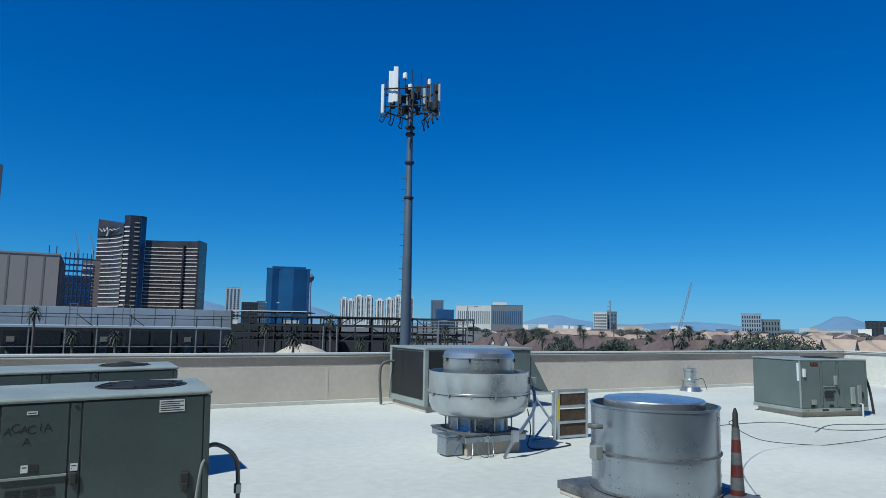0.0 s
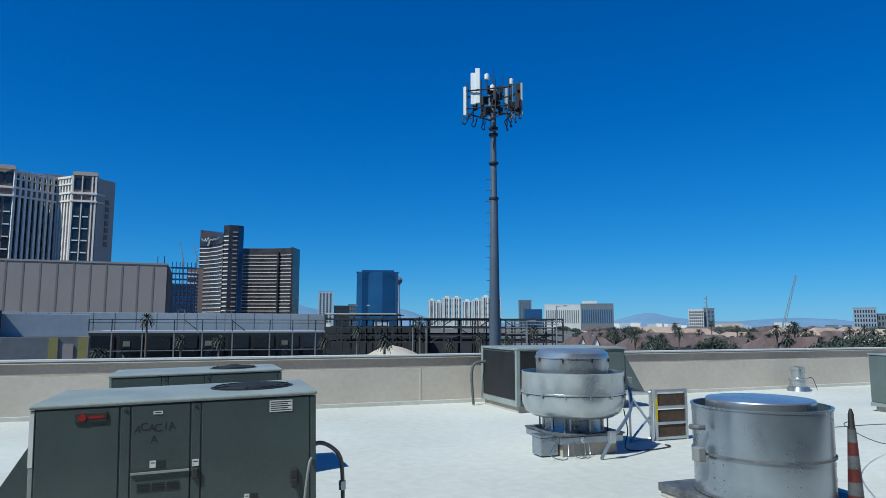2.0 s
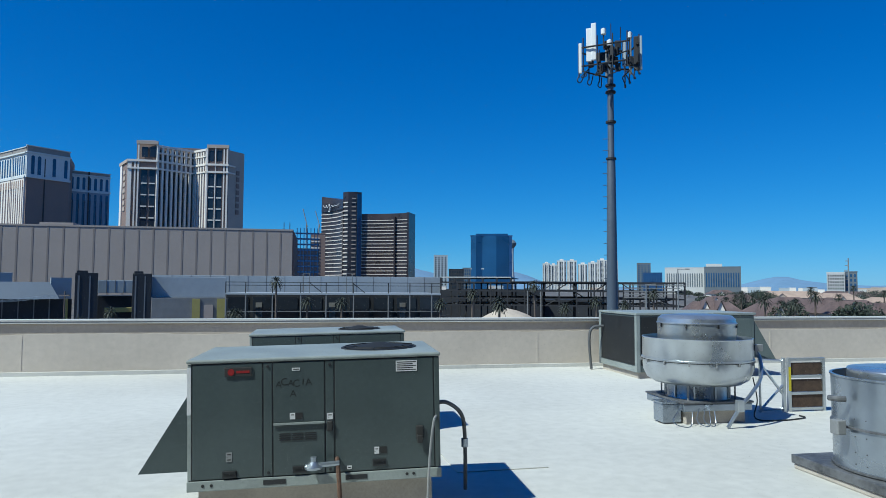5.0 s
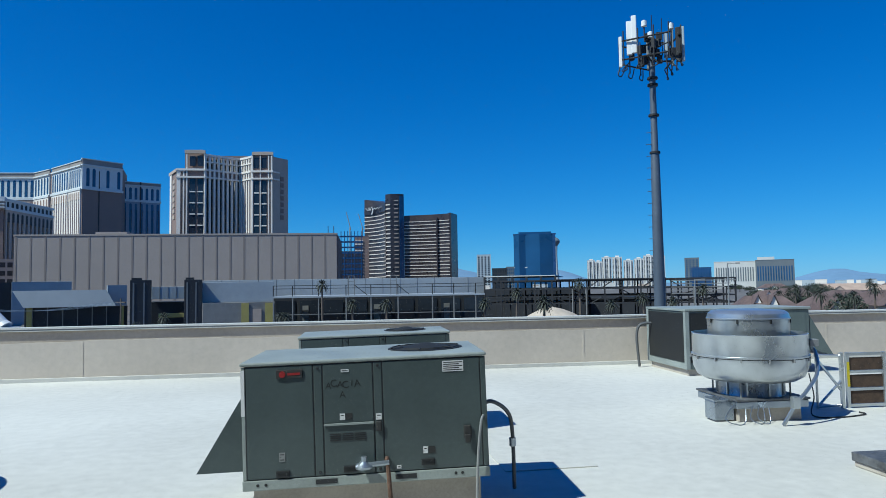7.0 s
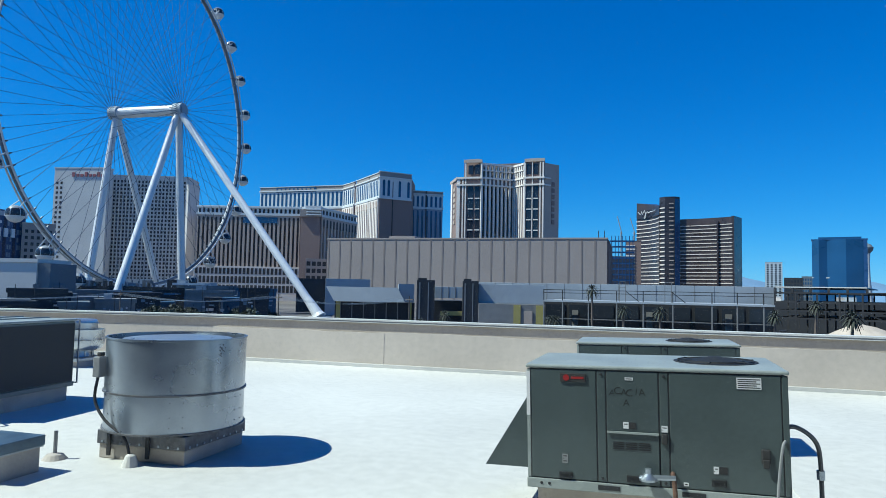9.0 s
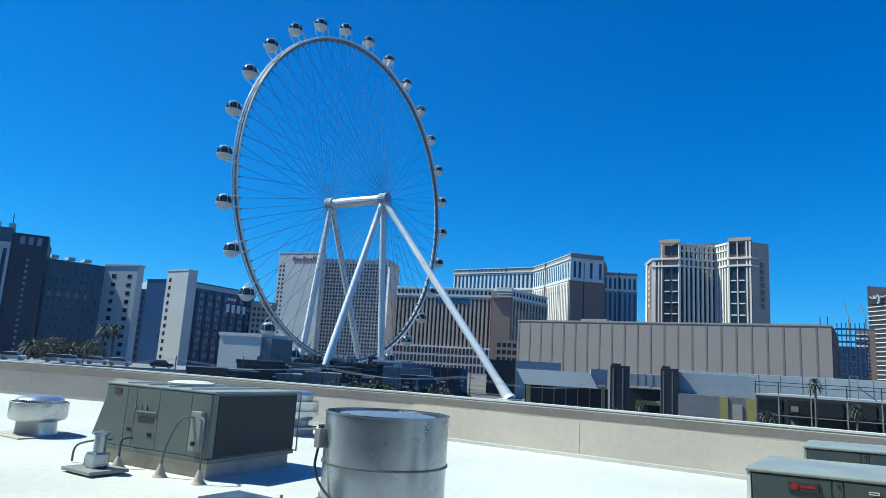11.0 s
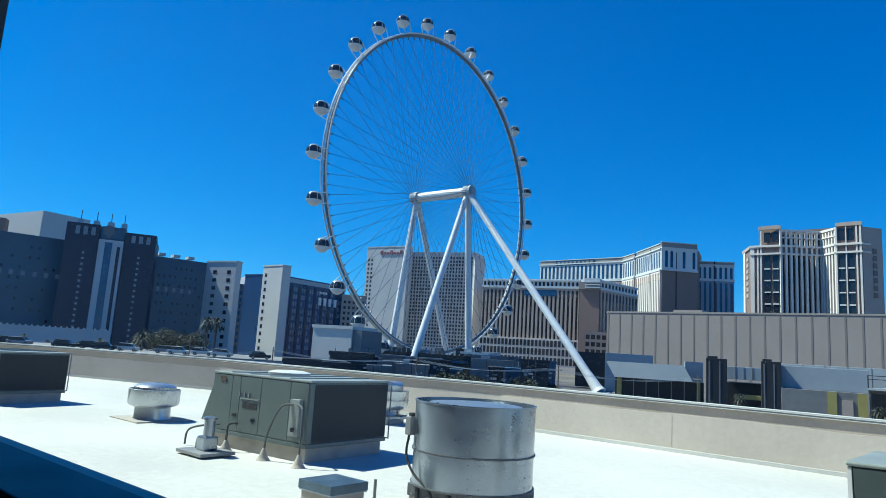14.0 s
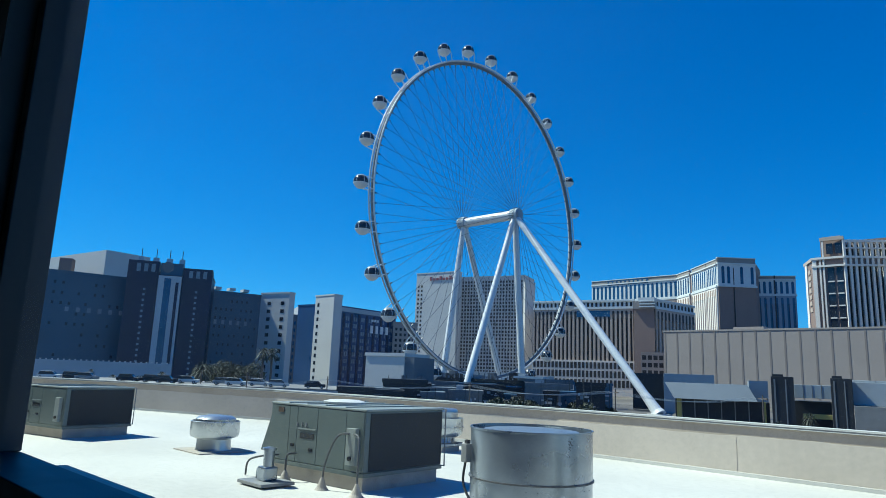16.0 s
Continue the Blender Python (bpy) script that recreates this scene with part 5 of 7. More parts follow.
t, w = tower("hotel_end_block", "plain pale end block", (65.3, 636), (64.45, 640), 40, height(0.141, 640), M["pale"])
t, w = tower("podium_deck", "white low podium with square openings", (70.5, 420), (64.3, 420), 20, height(0.006, 420), M["pale"])
grid(t, 0, w, 3, height(0.004, 420), 16, 2, 0.65, 0.6, M["window_dull"], -0.1)
t, w = tower("narrow_block", "tan narrow hotel block", (76.6, 520), (74.5, 520), 20, height(0.075, 520), M["tan"])
grid(t, 1, w - 1, 5, height(0.07, 520), 5, 10, 0.5, 0.5, M["window_dull"], -0.1)

# dark blue hotel with a white stair tower
t, w = tower("hotel_block", "dark blue and plum hotel block with white trim", (82.3, 472), (76.4, 526), 30, height(0.0915, 500), M["navy"])
hq = height(0.0915, 500)
part("parapet_trim", abox(-0.5, w + 0.5, -0.8, 0, hq - 3, hq), M["pale_blue"], t)
for k in range(8):
    part("plum_strip", abox(w * (0.105 + k * 0.108), w * (0.135 + k * 0.108), -0.3, 0, 2, hq - 4), M["plum_blue"], t)
for k in range(9):
    x = 0.035 + 0.108 * k
    grid(t, w * x, w * (x + 0.055), 6, hq - 5, 2, 9, 0.62, 0.58, M["window_lit"], -0.35, 0.3, 0.12 if k < 5 else 0.3)
part("blue_strip", abox(w * 0.0, w * 0.05, -0.36, 0, 2, hq - 4), M["window_blue"], t, "bright blue glass strip")
for x in (0.60, 0.675, 0.75, 0.83):
    part("sign_bar", abox(w * x, w * (x + 0.038), -1.2, -0.4, hq * 0.71, hq * 0.81), M["sign_white"], t, "plain white sign block")
for k in range(3):
    part("sign_bar", abox(w * (0.61 + 0.04 * k), w * (0.635 + 0.04 * k), -1.2, -0.4, hq * 0.86, hq * 0.89), M["sign_white"], t)
t, w = tower("stair_tower", "white concrete stair tower", (83.3, 470), (81.75, 453), 7, height(0.1085, 467), M["pale"])
grid(t, w * 0.1, w * 0.25, 4, height(0.1, 473), 1, 11, 0.7, 0.5, M["window"], -0.1)
t, w = tower("low_block", "glassy low hotel block with white roof", (85.6, 520), (83.4, 520), 20, height(0.078, 520), M["grey_b"])
grid(t, 1, w - 1, 3, height(0.072, 520), 8, 9, 0.6, 0.6, M["window_blue"], -0.1)
bm = bm_new()
vs = [bm.verts.new(p) for p in ((-1, -1, height(0.08, 520)), (w + 1, -1, height(0.08, 520)), (w + 1, 20, height(0.08, 520)), (-1, 20, height(0.08, 520)), (w / 2, 8, height(0.096, 520)))]
for f in ((0, 1, 4), (1, 2, 4), (2, 3, 4), (3, 0, 4), (3, 2, 1, 0)):
    bm.faces.new([vs[i] for i in f])
part("gable_roof", bm, M["pale"], t, "pale pitched roof")

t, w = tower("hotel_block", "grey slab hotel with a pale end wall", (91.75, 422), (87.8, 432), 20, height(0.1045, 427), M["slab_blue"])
grid(t, w * 0.05, w * 0.8, height(0.058, 425), height(0.068, 425), 5, 1, 0.35, 0.6, M["window_lit"], -0.1)
grid(t, 2, w - 1, 6, height(0.1, 425), 9, 9, 0.3, 0.3, M["window"], -0.1, skip=0.5)
for k in range(3):
    part("roof_box", abox(w * (0.1 + 0.28 * k), w * (0.22 + 0.28 * k), 3, 9, height(0.11, 425), height(0.11, 425) + 1.6), M["pale"], t)
t, w = tower("hotel_end_block", "pale hotel end wall with a column of windows", (87.8, 432), (85.5, 416), 5, height(0.1085, 424), M["pale"])
for x in (0.25, 0.72):
    grid(t, w * x, w * (x + 0.12), 5, height(0.1, 425), 1, 10, 1, 0.45, M["window"], -0.1)

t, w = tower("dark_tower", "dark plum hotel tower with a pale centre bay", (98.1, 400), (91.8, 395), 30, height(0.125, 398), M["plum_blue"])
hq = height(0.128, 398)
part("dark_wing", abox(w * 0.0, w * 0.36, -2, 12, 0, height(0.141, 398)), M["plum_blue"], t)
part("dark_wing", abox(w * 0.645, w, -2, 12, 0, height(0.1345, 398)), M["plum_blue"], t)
part("centre_bay", abox(w * 0.37, w * 0.64, -3.5, 0, 0, height(0.1215, 398)), M["pale_blue"], t, "pale centre bay")
part("blue_strip", abox(w * 0.44, w * 0.52, -3.8, -3.5, 4, hq - 4), M["window_blue"], t)
part("dark_strip", abox(w * 0.575, w * 0.61, -3.8, -3.5, 4, hq - 6), M["plum_blue"], t)
for x0, x1 in ((0.19, 0.24), (0.80, 0.85)):
    grid(t, w * x0, w * x1, 5, hq - 9, 1, 16, 0.55, 0.38, M["window_lit"], -2.2)
part("clock_disc", turned([(0, 0), (3, 0), (3, 0.6), (0, 0.6)], 24), M["grey_b"], t).matrix_local = pose(w * 0.46, -1.6, height(0.134, 398), 90)
part("crown", abox(w * 0.38, w * 0.64, -1.5, 8, hq - 2, height(0.140, 398)), M["slab_blue"], t)
for k in range(3):
    part("attic_window", abox(w * (0.10 + 0.085 * k), w * (0.145 + 0.085 * k), -2.3, -2.0, height(0.126, 398), height(0.137, 398)), M["window_lit"], t)
    part("attic_window", abox(w * (0.72 + 0.085 * k), w * (0.765 + 0.085 * k), -2.3, -2.0, height(0.121, 398), height(0.131, 398)), M["window_lit"], t)
for x, hw in ((0.125, 1.3), (0.30, 1.5), (0.46, 1.6), (0.61, 1.4)):
    zt = height(0.141, 398)
    part("roof_box", abox(w * x - hw, w * x + hw, 2, 5, zt - 3, zt + 2.6), M["pale_blue"], t)
    part("spike", atube([(w * x, 3, zt + 2), (w * x, 3, zt + 7.5)], 0.22, 5), M["steel_dark"], t)
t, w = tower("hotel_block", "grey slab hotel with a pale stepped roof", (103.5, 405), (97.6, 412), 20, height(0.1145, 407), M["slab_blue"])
grid(t, w * 0.2, w * 0.95, height(0.062, 407), height(0.072, 407), 6, 1, 0.35, 0.6, M["window_lit"], -0.1)
grid(t, 2, w - 1, 6, height(0.108, 407), 10, 9, 0.3, 0.3, M["window"], -0.1, skip=0.5)
t = thing("hotel_end_block", Matrix.Translation(bearing(100, 530)), "pale plain block behind the dark tower", "building")
part("wall", prism([tuple((bearing(*q) - bearing(100, 530)).to_2d()) for q in ((103.6, 600), (99.78, 522), (96.6, 538), (97.5, 640))], 0, height(0.1506, 522)), M["pale"], t)
part("side_recess", boxes([(-6, 4, -26, -18, 30, height(0.136, 522))]), M["brown"], t, "brown recess in the end wall")
t, w = tower("podium_deck", "pale low podium below the hotels", (104.0, 300), (94.2, 300), 30, height(-0.002, 300), M["pale_blue"])
part("rail", boxes([(w * k / 26, w * k / 26 + 0.6, 0.5, 1, height(-0.002, 300), height(0.003, 300)) for k in range(26)]), M["pale"], t, kind="stuff")

# bronze curved towers
def bronze_tower(name, label, a, b, h, n, sag, blank=0.0, slope=0.0):
    m, w = facing(bearing(*a), bearing(*b))
    t = thing(name, m, label, "building")
    k = 16
    arc = [(w * i / k, sag * (1 - (2 * i / k - 1) ** 2)) for i in range(k + 1)]
    bm = prism(arc + [(w, 40), (0, 40)], 0, h)
    for v in bm.verts:
        if v.co.z > 1:
            v.co.z -= slope * v.co.x / w
    part("glass", bm, M["bronze"], t)
    hb = h * (1 - blank)
    for i in range(n):
        z = hb * (i + 0.35) / n
        part("floor_band", prism([(x, y - 0.8) for x, y in arc] + [(x, y) for x, y in reversed(arc)], z, z + hb / n * 0.17), M["band"], t)
        part("spandrel", prism([(x, y - 0.3) for x, y in arc] + [(x, y) for x, y in reversed(arc)], z - hb / n * 0.30, z), M["bronze_hi"], t)
    return t, w


h1 = height(0.1335, 1310)
t, w = bronze_tower("bronze_tower", "bronze glass tower with cream floor bands and a blank top", (27.74, 1310), (25.94, 1236), h1, 21, 9, blank=0.17, slope=h1 - height(0.1285, 1236))
part("blank_top", prism([(0, -0.4), (w * 0.5, 8.4), (w, -0.4), (w, 4), (w * 0.5, 12), (0, 4)], h1 * 0.835, h1 - 16), M["bronze_hi"], t, "dark blank crown")
part("sign_script", atube(bend([(w * 0.10, -2, height(0.121, 1300)), (w * 0.16, 1, height(0.117, 1300)), (w * 0.2, 1, height(0.121, 1300)), (w * 0.25, 1, height(0.1165, 1300)), (w * 0.32, 2, height(0.1215, 1300)), (w * 0.36, 2, height(0.112, 1300)), (w * 0.29, 2, height(0.111, 1300)), (w * 0.40, 3, height(0.119, 1300)), (w * 0.48, 3, height(0.117, 1300)), (w * 0.55, 3, height(0.119, 1300)), (w * 0.62, 3, height(0.1175, 1300)), (w * 0.82, 0, height(0.119, 1300))]), 0.55, 5), M["sign_white"], t, "white looping sign stroke")
# the taller core: a dark blade with a column of balconies on each side
hk = height(0.1412, 1240)
t = block("bronze_tower", "dark bronze core tower with balcony columns", 25.1, 1240)
mass("core", t, [(25.94, 1238), (25.5, 1229), (24.75, 1229), (24.36, 1236), (24.4, 1290), (25.9, 1290)], 0, hk, M["bronze_hi"])
f, w = face(t, (25.94, 1237), (25.5, 1228))
for i in range(22):
    z = hk * (i + 0.3) / 24
    on_face("balcony", f, [(w * 0.1, w * 0.95, -0.8, 0.2, z, z + 1.9)], M["band"], t)
f, w = face(t, (25.2, 1228.4), (24.75, 1228.4))
for i in range(23):
    z = hk * (i + 0.3) / 24
    on_face("balcony", f, [(w * 0.0, w * 0.8, -0.8, 0.2, z, z + 1.6)], M["tan"], t)
f, w = face(t, (24.75, 1228.4), (24.36, 1235.4))
# the bluish light on this facet is put in as blue glass
on_face("glass", f, [(w * 0.05, w, -0.3, 0.2, 0, hk - 4)], M["window_blue"], t, "edge with its bluish light put in as blue glass")
t, w = bronze_tower("bronze_tower", "wide bronze glass tower with cream floor bands", (24.34, 1240), (20.42, 1210), height(0.1105, 1225), 22, 5, blank=0.06)
part("dark_stack", abox(w * 0.71, w * 0.74, -0.2, 12, 0, height(0.105, 1225)), M["bronze_hi"], t, "dark stack of rooms")
part("side", abox(w * 0.985, w + 3, 0, 40, 0, height(0.1115, 1225)), M["bronze_hi"], t, "dark edge blade")

# site with a blue frame and a brown block between hall and bronze towers
t, w = tower("frame_building", "unfinished tower with a blue steel frame", (29.9, 900), (27.9, 900), 40, height(0.055, 900), M["brown"])
bands(t, 0, w, height(0.02, 900), height(0.085, 900), 8, 0.3, M["navy"], 1)
piers(t, w, 0, height(0.086, 900), 7, 0.22, M["navy"], 1.5)
for az, top in ((29.0, 0.115), (27.95, 0.112)):
    ck = thing("tower_crane", Matrix.Translation(bearing(az, 1150)), "slim far tower crane with a raised jib", "crane", "cranes")
    part("mast", atube([(0, 0, 0), (0, 0, height(0.092, 1150))], 1.0, 6), M["steel_grey"], ck)
    part("jib", atube([(2, 0, height(0.088, 1150)), (-7, 0, height(top, 1150))], 0.7, 5), M["steel_grey"], ck)
t, w = tower("brown_block", "brown block with cream bands", (28.6, 1000), (27.4, 1000), 40, height(0.078, 1000), M["brown"])
bands(t, 0, w * 0.6, 10, height(0.075, 1000), 16, 0.4, M["cream"], 1)

# blue glass tower and the far skyline
D = 2700
t, w = tower("blue_glass_tower", "bright blue glass tower", (14.9, D), (11.35, D), 90, height(0.078, D), M["tower_glass"])
part("crown", abox(w * 0.12, w * 0.9, 5, 60, height(0.078, D), height(0.081, D)), M["tower_glass"], t)
part("edge_fin", abox(w * 0.93, w, -4, 0, 0, height(0.078, D)), M["navy"], t)
part("facet", prism([(w * 0.28, -0.5), (w * 0.62, -14), (w * 0.93, -0.5)], 0, height(0.0775, D)), M["tower_glass"], t)
part("dark_facet", prism([(w * 0.0, -0.4), (w * 0.13, -9), (w * 0.28, -0.6)], 0, height(0.0772, D)), M["tower_glass"], t)
part("roof_line", abox(-2, w + 2, -3, 60, height(0.0768, D), height(0.0782, D)), M["navy"], t)
part("floor_line", abox(0, w * 0.35, -2, 0, height(0.027, D), height(0.0285, D)), M["pale"], t)
ob = thing("observation_tower", Matrix.Translation(bearing(11.36, 3300)) @ Matrix.Diagonal((0.75, 0.75, 1.03, 1)), "slender white observation tower with a round pod", "tower")
part("shaft", turned([(26, 0), (14, 90), (11, 160), (14, 200)], 16), M["pale"], ob, smooth=True)
part("pod", turned([(14, 200), (28, 214), (30, 224), (18, 236), (6, 240), (0, 244)], 20), M["grey_b"], ob, smooth=True)


def far_block(name, label, az0, az1, d, el, wall, nx, nz, win="window", depth=60, fx=0.5):
    t, w = tower(name, label, (az0, d), (az1, d), depth, height(el, d), M[wall])
    h_ = height(el, d)
    grid(t, w * 0.03, w * 0.97, h_ * 0.08, h_ * 0.96, nx, nz, fx, 0.6, M[win], -0.4, 0.6)
    return t, w


far_block("apartment_tower", "slim pale apartment tower", 18.1, 16.9, 2200, 0.048, "pale_blue", 4, 16)
far_block("dark_block", "low dark office block", 16.8, 15.5, 2100, 0.027, "black_b", 6, 5)
far_block("office_block", "bluish low office block beside a tower", 15.6, 14.9, 2200, 0.029, "grey_b", 4, 6, "window_blue")
for az0, az1, el in ((8.75, 8.1, 0.036), (8.15, 7.55, 0.034), (7.55, 6.75, 0.040), (6.7, 5.9, 0.040), (5.8, 5.0, 0.035), (4.95, 4.2, 0.037), (4.2, 3.4, 0.041), (3.4, 2.5, 0.040)):
    t, w = far_block("condominium_tower", "cream high rise condominium tower with rounded bays", az0, az1, 2500, el, "pale", 4, 22, fx=0.72)
    hc_ = height(el, 2500)
    for k in (0.25, 0.75):
        part("bay", turned([(w * 0.11, 0), (w * 0.11, hc_ - 3), (0, hc_ - 3)], 12, w * k, 0), M["pale"], t)
    part("crown", abox(w * 0.3, w * 0.7, 5, 30, hc_, hc_ + 6), M["cream"], t)
far_block("office_block", "slim blue glass office tower", 1.0, -0.1, 2300, 0.036, "grey_b", 4, 12, "window_blue")
far_block("frame_building", "dark green unfinished high rise", -1.7 + 2.2, -1.0, 1900, 0.022, "navy", 7, 8, "window_blue")
t, w = far_block("hotel_block", "pale hotel block with vertical ribs", -1.2, -4.2, 1500, 0.029, "pale", 16, 1, "grey_b", fx=0.45)
t, w = far_block("hotel_block", "bluish hotel block wing", -4.2, -6.9, 1480, 0.030, "grey_b", 14, 1, "window_blue", fx=0.5)
part("penthouse", abox(w * 0.05, w * 0.5, 3, 20, height(0.03, 1480), height(0.0345, 1480)), M["pale"], t)
t, w = far_block("office_block", "white gridded office block", -12.75, -13.9, 900, 0.021, "pale", 7, 7, "window", fx=0.6)
far_block("office_block", "blue grey office block side", -13.9, -14.7, 910, 0.022, "grey_b", 3, 5, "window_blue")
far_block("office_block", "dark stepped office block", -24.15, -25.6, 1000, 0.0215, "shade_blue", 8, 5, "window")
far_block("office_block", "low dark annex of the stepped office block", -25.6, -26.9, 1005, 0.0135, "grey_b", 6, 3, "window")
far_block("office_block", "dark low office block", -32.4, -33.8, 1400, 0.013, "black_b", 5, 3, "window")
random.seed(5)
for k in range(46):
    az = -7 - 27 * random.random() if k % 3 else 20 * random.random()
    d = 900 + 2200 * random.random()
    a = 0.35 + 0.7 * random.random()
    t, w = tower("far_building", "low plain far building among trees", (az + a, d), (az - a * 0.4, d), 40, 7 + 11 * random.random(), M[random.choice(["pale", "cream", "tan", "grey_b", "pale_blue"])])

# mountains: centre, spread and height of each swell of the range
PEAKS = [(22, 5, 0.030), (12, 3.2, 0.024), (-9.6, 2.6, 0.0125), (-16, 9, 0.005), (-21.5, 3, 0.006), (-30.8, 1.5, 0.017), (-36, 4, 0.012), (45, 20, 0.02)]


def ridge(name, d, h0, seed, az0, az1):
    bm = bm_new()
    n = 160
    lo, hi, back = [], [], []
    for i in range(n + 1):
        az = az0 + (az1 - az0) * i / n
        z = sum(h * math.exp(-((az - c) / s_) ** 2) for c, s_, h in PEAKS) * 4400
        z += h0 * 0.5 * (noise.fractal(Vector((az * 0.5 + seed, seed, 0)), 0.8, 2.1, 6))
        z = max(z, 8)
        lo.append(bm.verts.new(bearing(az, d - 420, GROUND - 2)))
        hi.append(bm.verts.new(bearing(az, d, EYE_Z + z)))
        back.append(bm.verts.new(bearing(az, d + 200, GROUND - 2)))
    mids = []
    for k in range(1, 5):
        row = []
        for i in range(n + 1):
            p = lo[i].co.lerp(hi[i].co, k / 5)
            p.z += h0 * 0.12 * noise.noise(Vector((i * 0.5, k * 0.9, seed)))
            row.append(bm.verts.new(p))
        mids.append(row)
    rows = [lo, *mids, hi, back]
    for a, b in zip(rows, rows[1:]):
        for i in range(n):
            bm.faces.new((a[i], a[i + 1], b[i + 1], b[i]))
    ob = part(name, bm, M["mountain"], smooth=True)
    tagged(ob, "bare desert mountain range with blue haze in its colour", "mountains", kind="structure")


ridge("backdrop_mountains", 4400, 14, 3.3, -60, 75)

# ---- the great wheel ----
HUB = bearing(68.67, 312, EYE_Z + 0.2408 * 312)
R_ = 75.4
los = bearing(68.67, 1, 0)
left = Vector((-los.y, los.x, 0))
yaw_w = radians(51.76)
plane = (left * math.cos(yaw_w) - los * math.sin(yaw_w)).normalized()
axis = plane.cross(Vector((0, 0, 1))).normalized()
up = Vector((0, 0, 1))
if axis.dot(left) > 0:
    axis = -axis
wh = thing("ferris_wheel", Matrix.Translation((HUB.x, HUB.y, GROUND)), "giant white observation wheel with round cabins", "ferris wheel")
hz = HUB.z - GROUND
C = Vector((0, 0, hz))


def on_rim(a, r, s=0.0):
    return C + plane * (math.cos(a) * r) + up * (math.sin(a) * r) + axis * s


N_ = 112
part("rim", atube([on_rim(2 * math.pi * k / N_, R_) for k in range(N_ + 1)], 0.85, 8), M["rim_dark"], wh, "dark grey tubular rim")
for s in (-1.45, 1.45):
    part("rim_rail", atube([on_rim(2 * math.pi * k / N_, R_ + 0.7, s) for k in range(N_ + 1)], 0.38, 6), M["wheel"], wh, "white rim rail")
for k in range(N_):
    part("rim_tie", atube([on_rim(2 * math.pi * k / N_, R_ + 0.7, -1.3), on_rim(2 * math.pi * k / N_, R_ + 0.7, 1.3)], 0.16, 4), M["rim"], wh)
for k in range(N_):
    a = 2 * math.pi * k / N_
    part("spoke_anchor", atube([on_rim(a, R_ - 0.7), on_rim(a, R_ - 2.1)], 0.34, 5), M["rim_dark"], wh)
AX = 16.0
part("spindle", atube([C - axis * (AX - 2), C + axis * (AX - 2)], 2.3, 24), M["wheel"], wh, "thick white spindle")
for s in (-1, 1):
    hub_ = part("hub", atube([C + axis * s * (AX - 2), C + axis * s * (AX + 2)], 3.0, 24), M["pale_blue"], wh, "hub drum")
    part("hub_plate", atube([C + axis * s * (AX + 2), C + axis * s * (AX + 2.6)], 2.2, 20), M["rim"], hub_)
for k in range(112):
    a = 2 * math.pi * k / 112
    s = -1 if k % 2 else 1
    a2 = a + (0.10 if (k // 2) % 2 else -0.10)
    part("spoke_cable", atube([C + axis * s * (AX + 0.5) + (plane * math.cos(a2) + up * math.sin(a2)) * 2.6, on_rim(a, R_ - 0.9)], 0.085, 4), M["cable"], wh)
NP = 28
for k in range(NP):
    a = 2 * math.pi * k / NP - 0.242
    q = on_rim(a, R_ + 6.3)
    # round shell of three zones: pale bowl, dark glazing, pale cap
    zone = lambda lo, hi: [(2.95 * math.cos(radians(e)), 2.95 * math.sin(radians(e))) for e in range(lo, hi + 1, 5)]
    cab = part("cabin", turned(zone(-90, -15), 20), M["wheel"], wh, "white lower cabin shell", smooth=True)
    cab.location = q
    part("cabin_glass", turned(zone(-15, 40), 20), M["window"], cab, "dark cabin glazing", smooth=True)
    part("cabin_cap", turned(zone(40, 90), 20), M["rim"], cab, "silvery cabin cap", smooth=True)
    part("cabin_ring", turned([(2.9, -0.9), (3.02, -0.9), (3.02, -0.66), (2.9, -0.66)], 20), M["wheel"], cab)
    for e in range(6):
        x, y = 2.97 * math.cos(e * 1.047 + 0.3), 2.97 * math.sin(e * 1.047 + 0.3)
        part("cabin_mullion", atube([(x * 0.965, y * 0.965, -0.76), (x, y, 0.4), (x * 0.93, y * 0.93, 1.15), (x * 0.77, y * 0.77, 1.9)], 0.09, 4), M["wheel"], cab)
    for s in (-1.4, 1.4):
        for e in (-0.028, 0.028):
            part("cabin_arm", atube([on_rim(a + e, R_ + 0.8, s) - q, on_rim(a + e * 0.9, R_ + 5.2, s * 1.5) - q], 0.2, 5), M["wheel"], cab)


def leg(az, d, el, s, r=1.35, k=1.2):
    foot = bearing(az, d, EYE_Z + el * d) - Vector((HUB.x, HUB.y, GROUND))
    part("leg", atube([C + axis * s * (AX - 0.5), foot], r, 16, r * k), M["wheel"], wh, "tapered white leg")
    return foot


for az, s, k in ((72.4, -1, 1), (66.85, -1, -1), (70.6, 1, 1), (65.4, 1, -1)):
    base = HUB + axis * s * AX
    base_xy = Vector((base.x, base.y, 0))
    # each pair spreads in the plane of the wheel
    ray = bearing(az, 1, 0)
    den = ray.x * plane.y - ray.y * plane.x
    d = (base_xy.x * plane.y - base_xy.y * plane.x) / den
    leg(az, d, (GROUND - EYE_Z) / d, s)
fx = leg(54.48, 250, -0.042, 1, 1.4, 1.12)
rise = (C + axis * (AX - 0.5) - fx).normalized()
part("leg_flare", atube([fx + rise * 9, fx + rise * 1.5, fx], 1.6, 16, 2.5), M["wheel"], wh, "flared white foot of the long leg")
part("leg_shoe", prism([(fx.x - 3, fx.y - 3), (fx.x + 3, fx.y - 3), (fx.x + 3, fx.y + 3), (fx.x - 3, fx.y + 3)], 0, 0.8), M["pale"], wh, "pale concrete shoe")

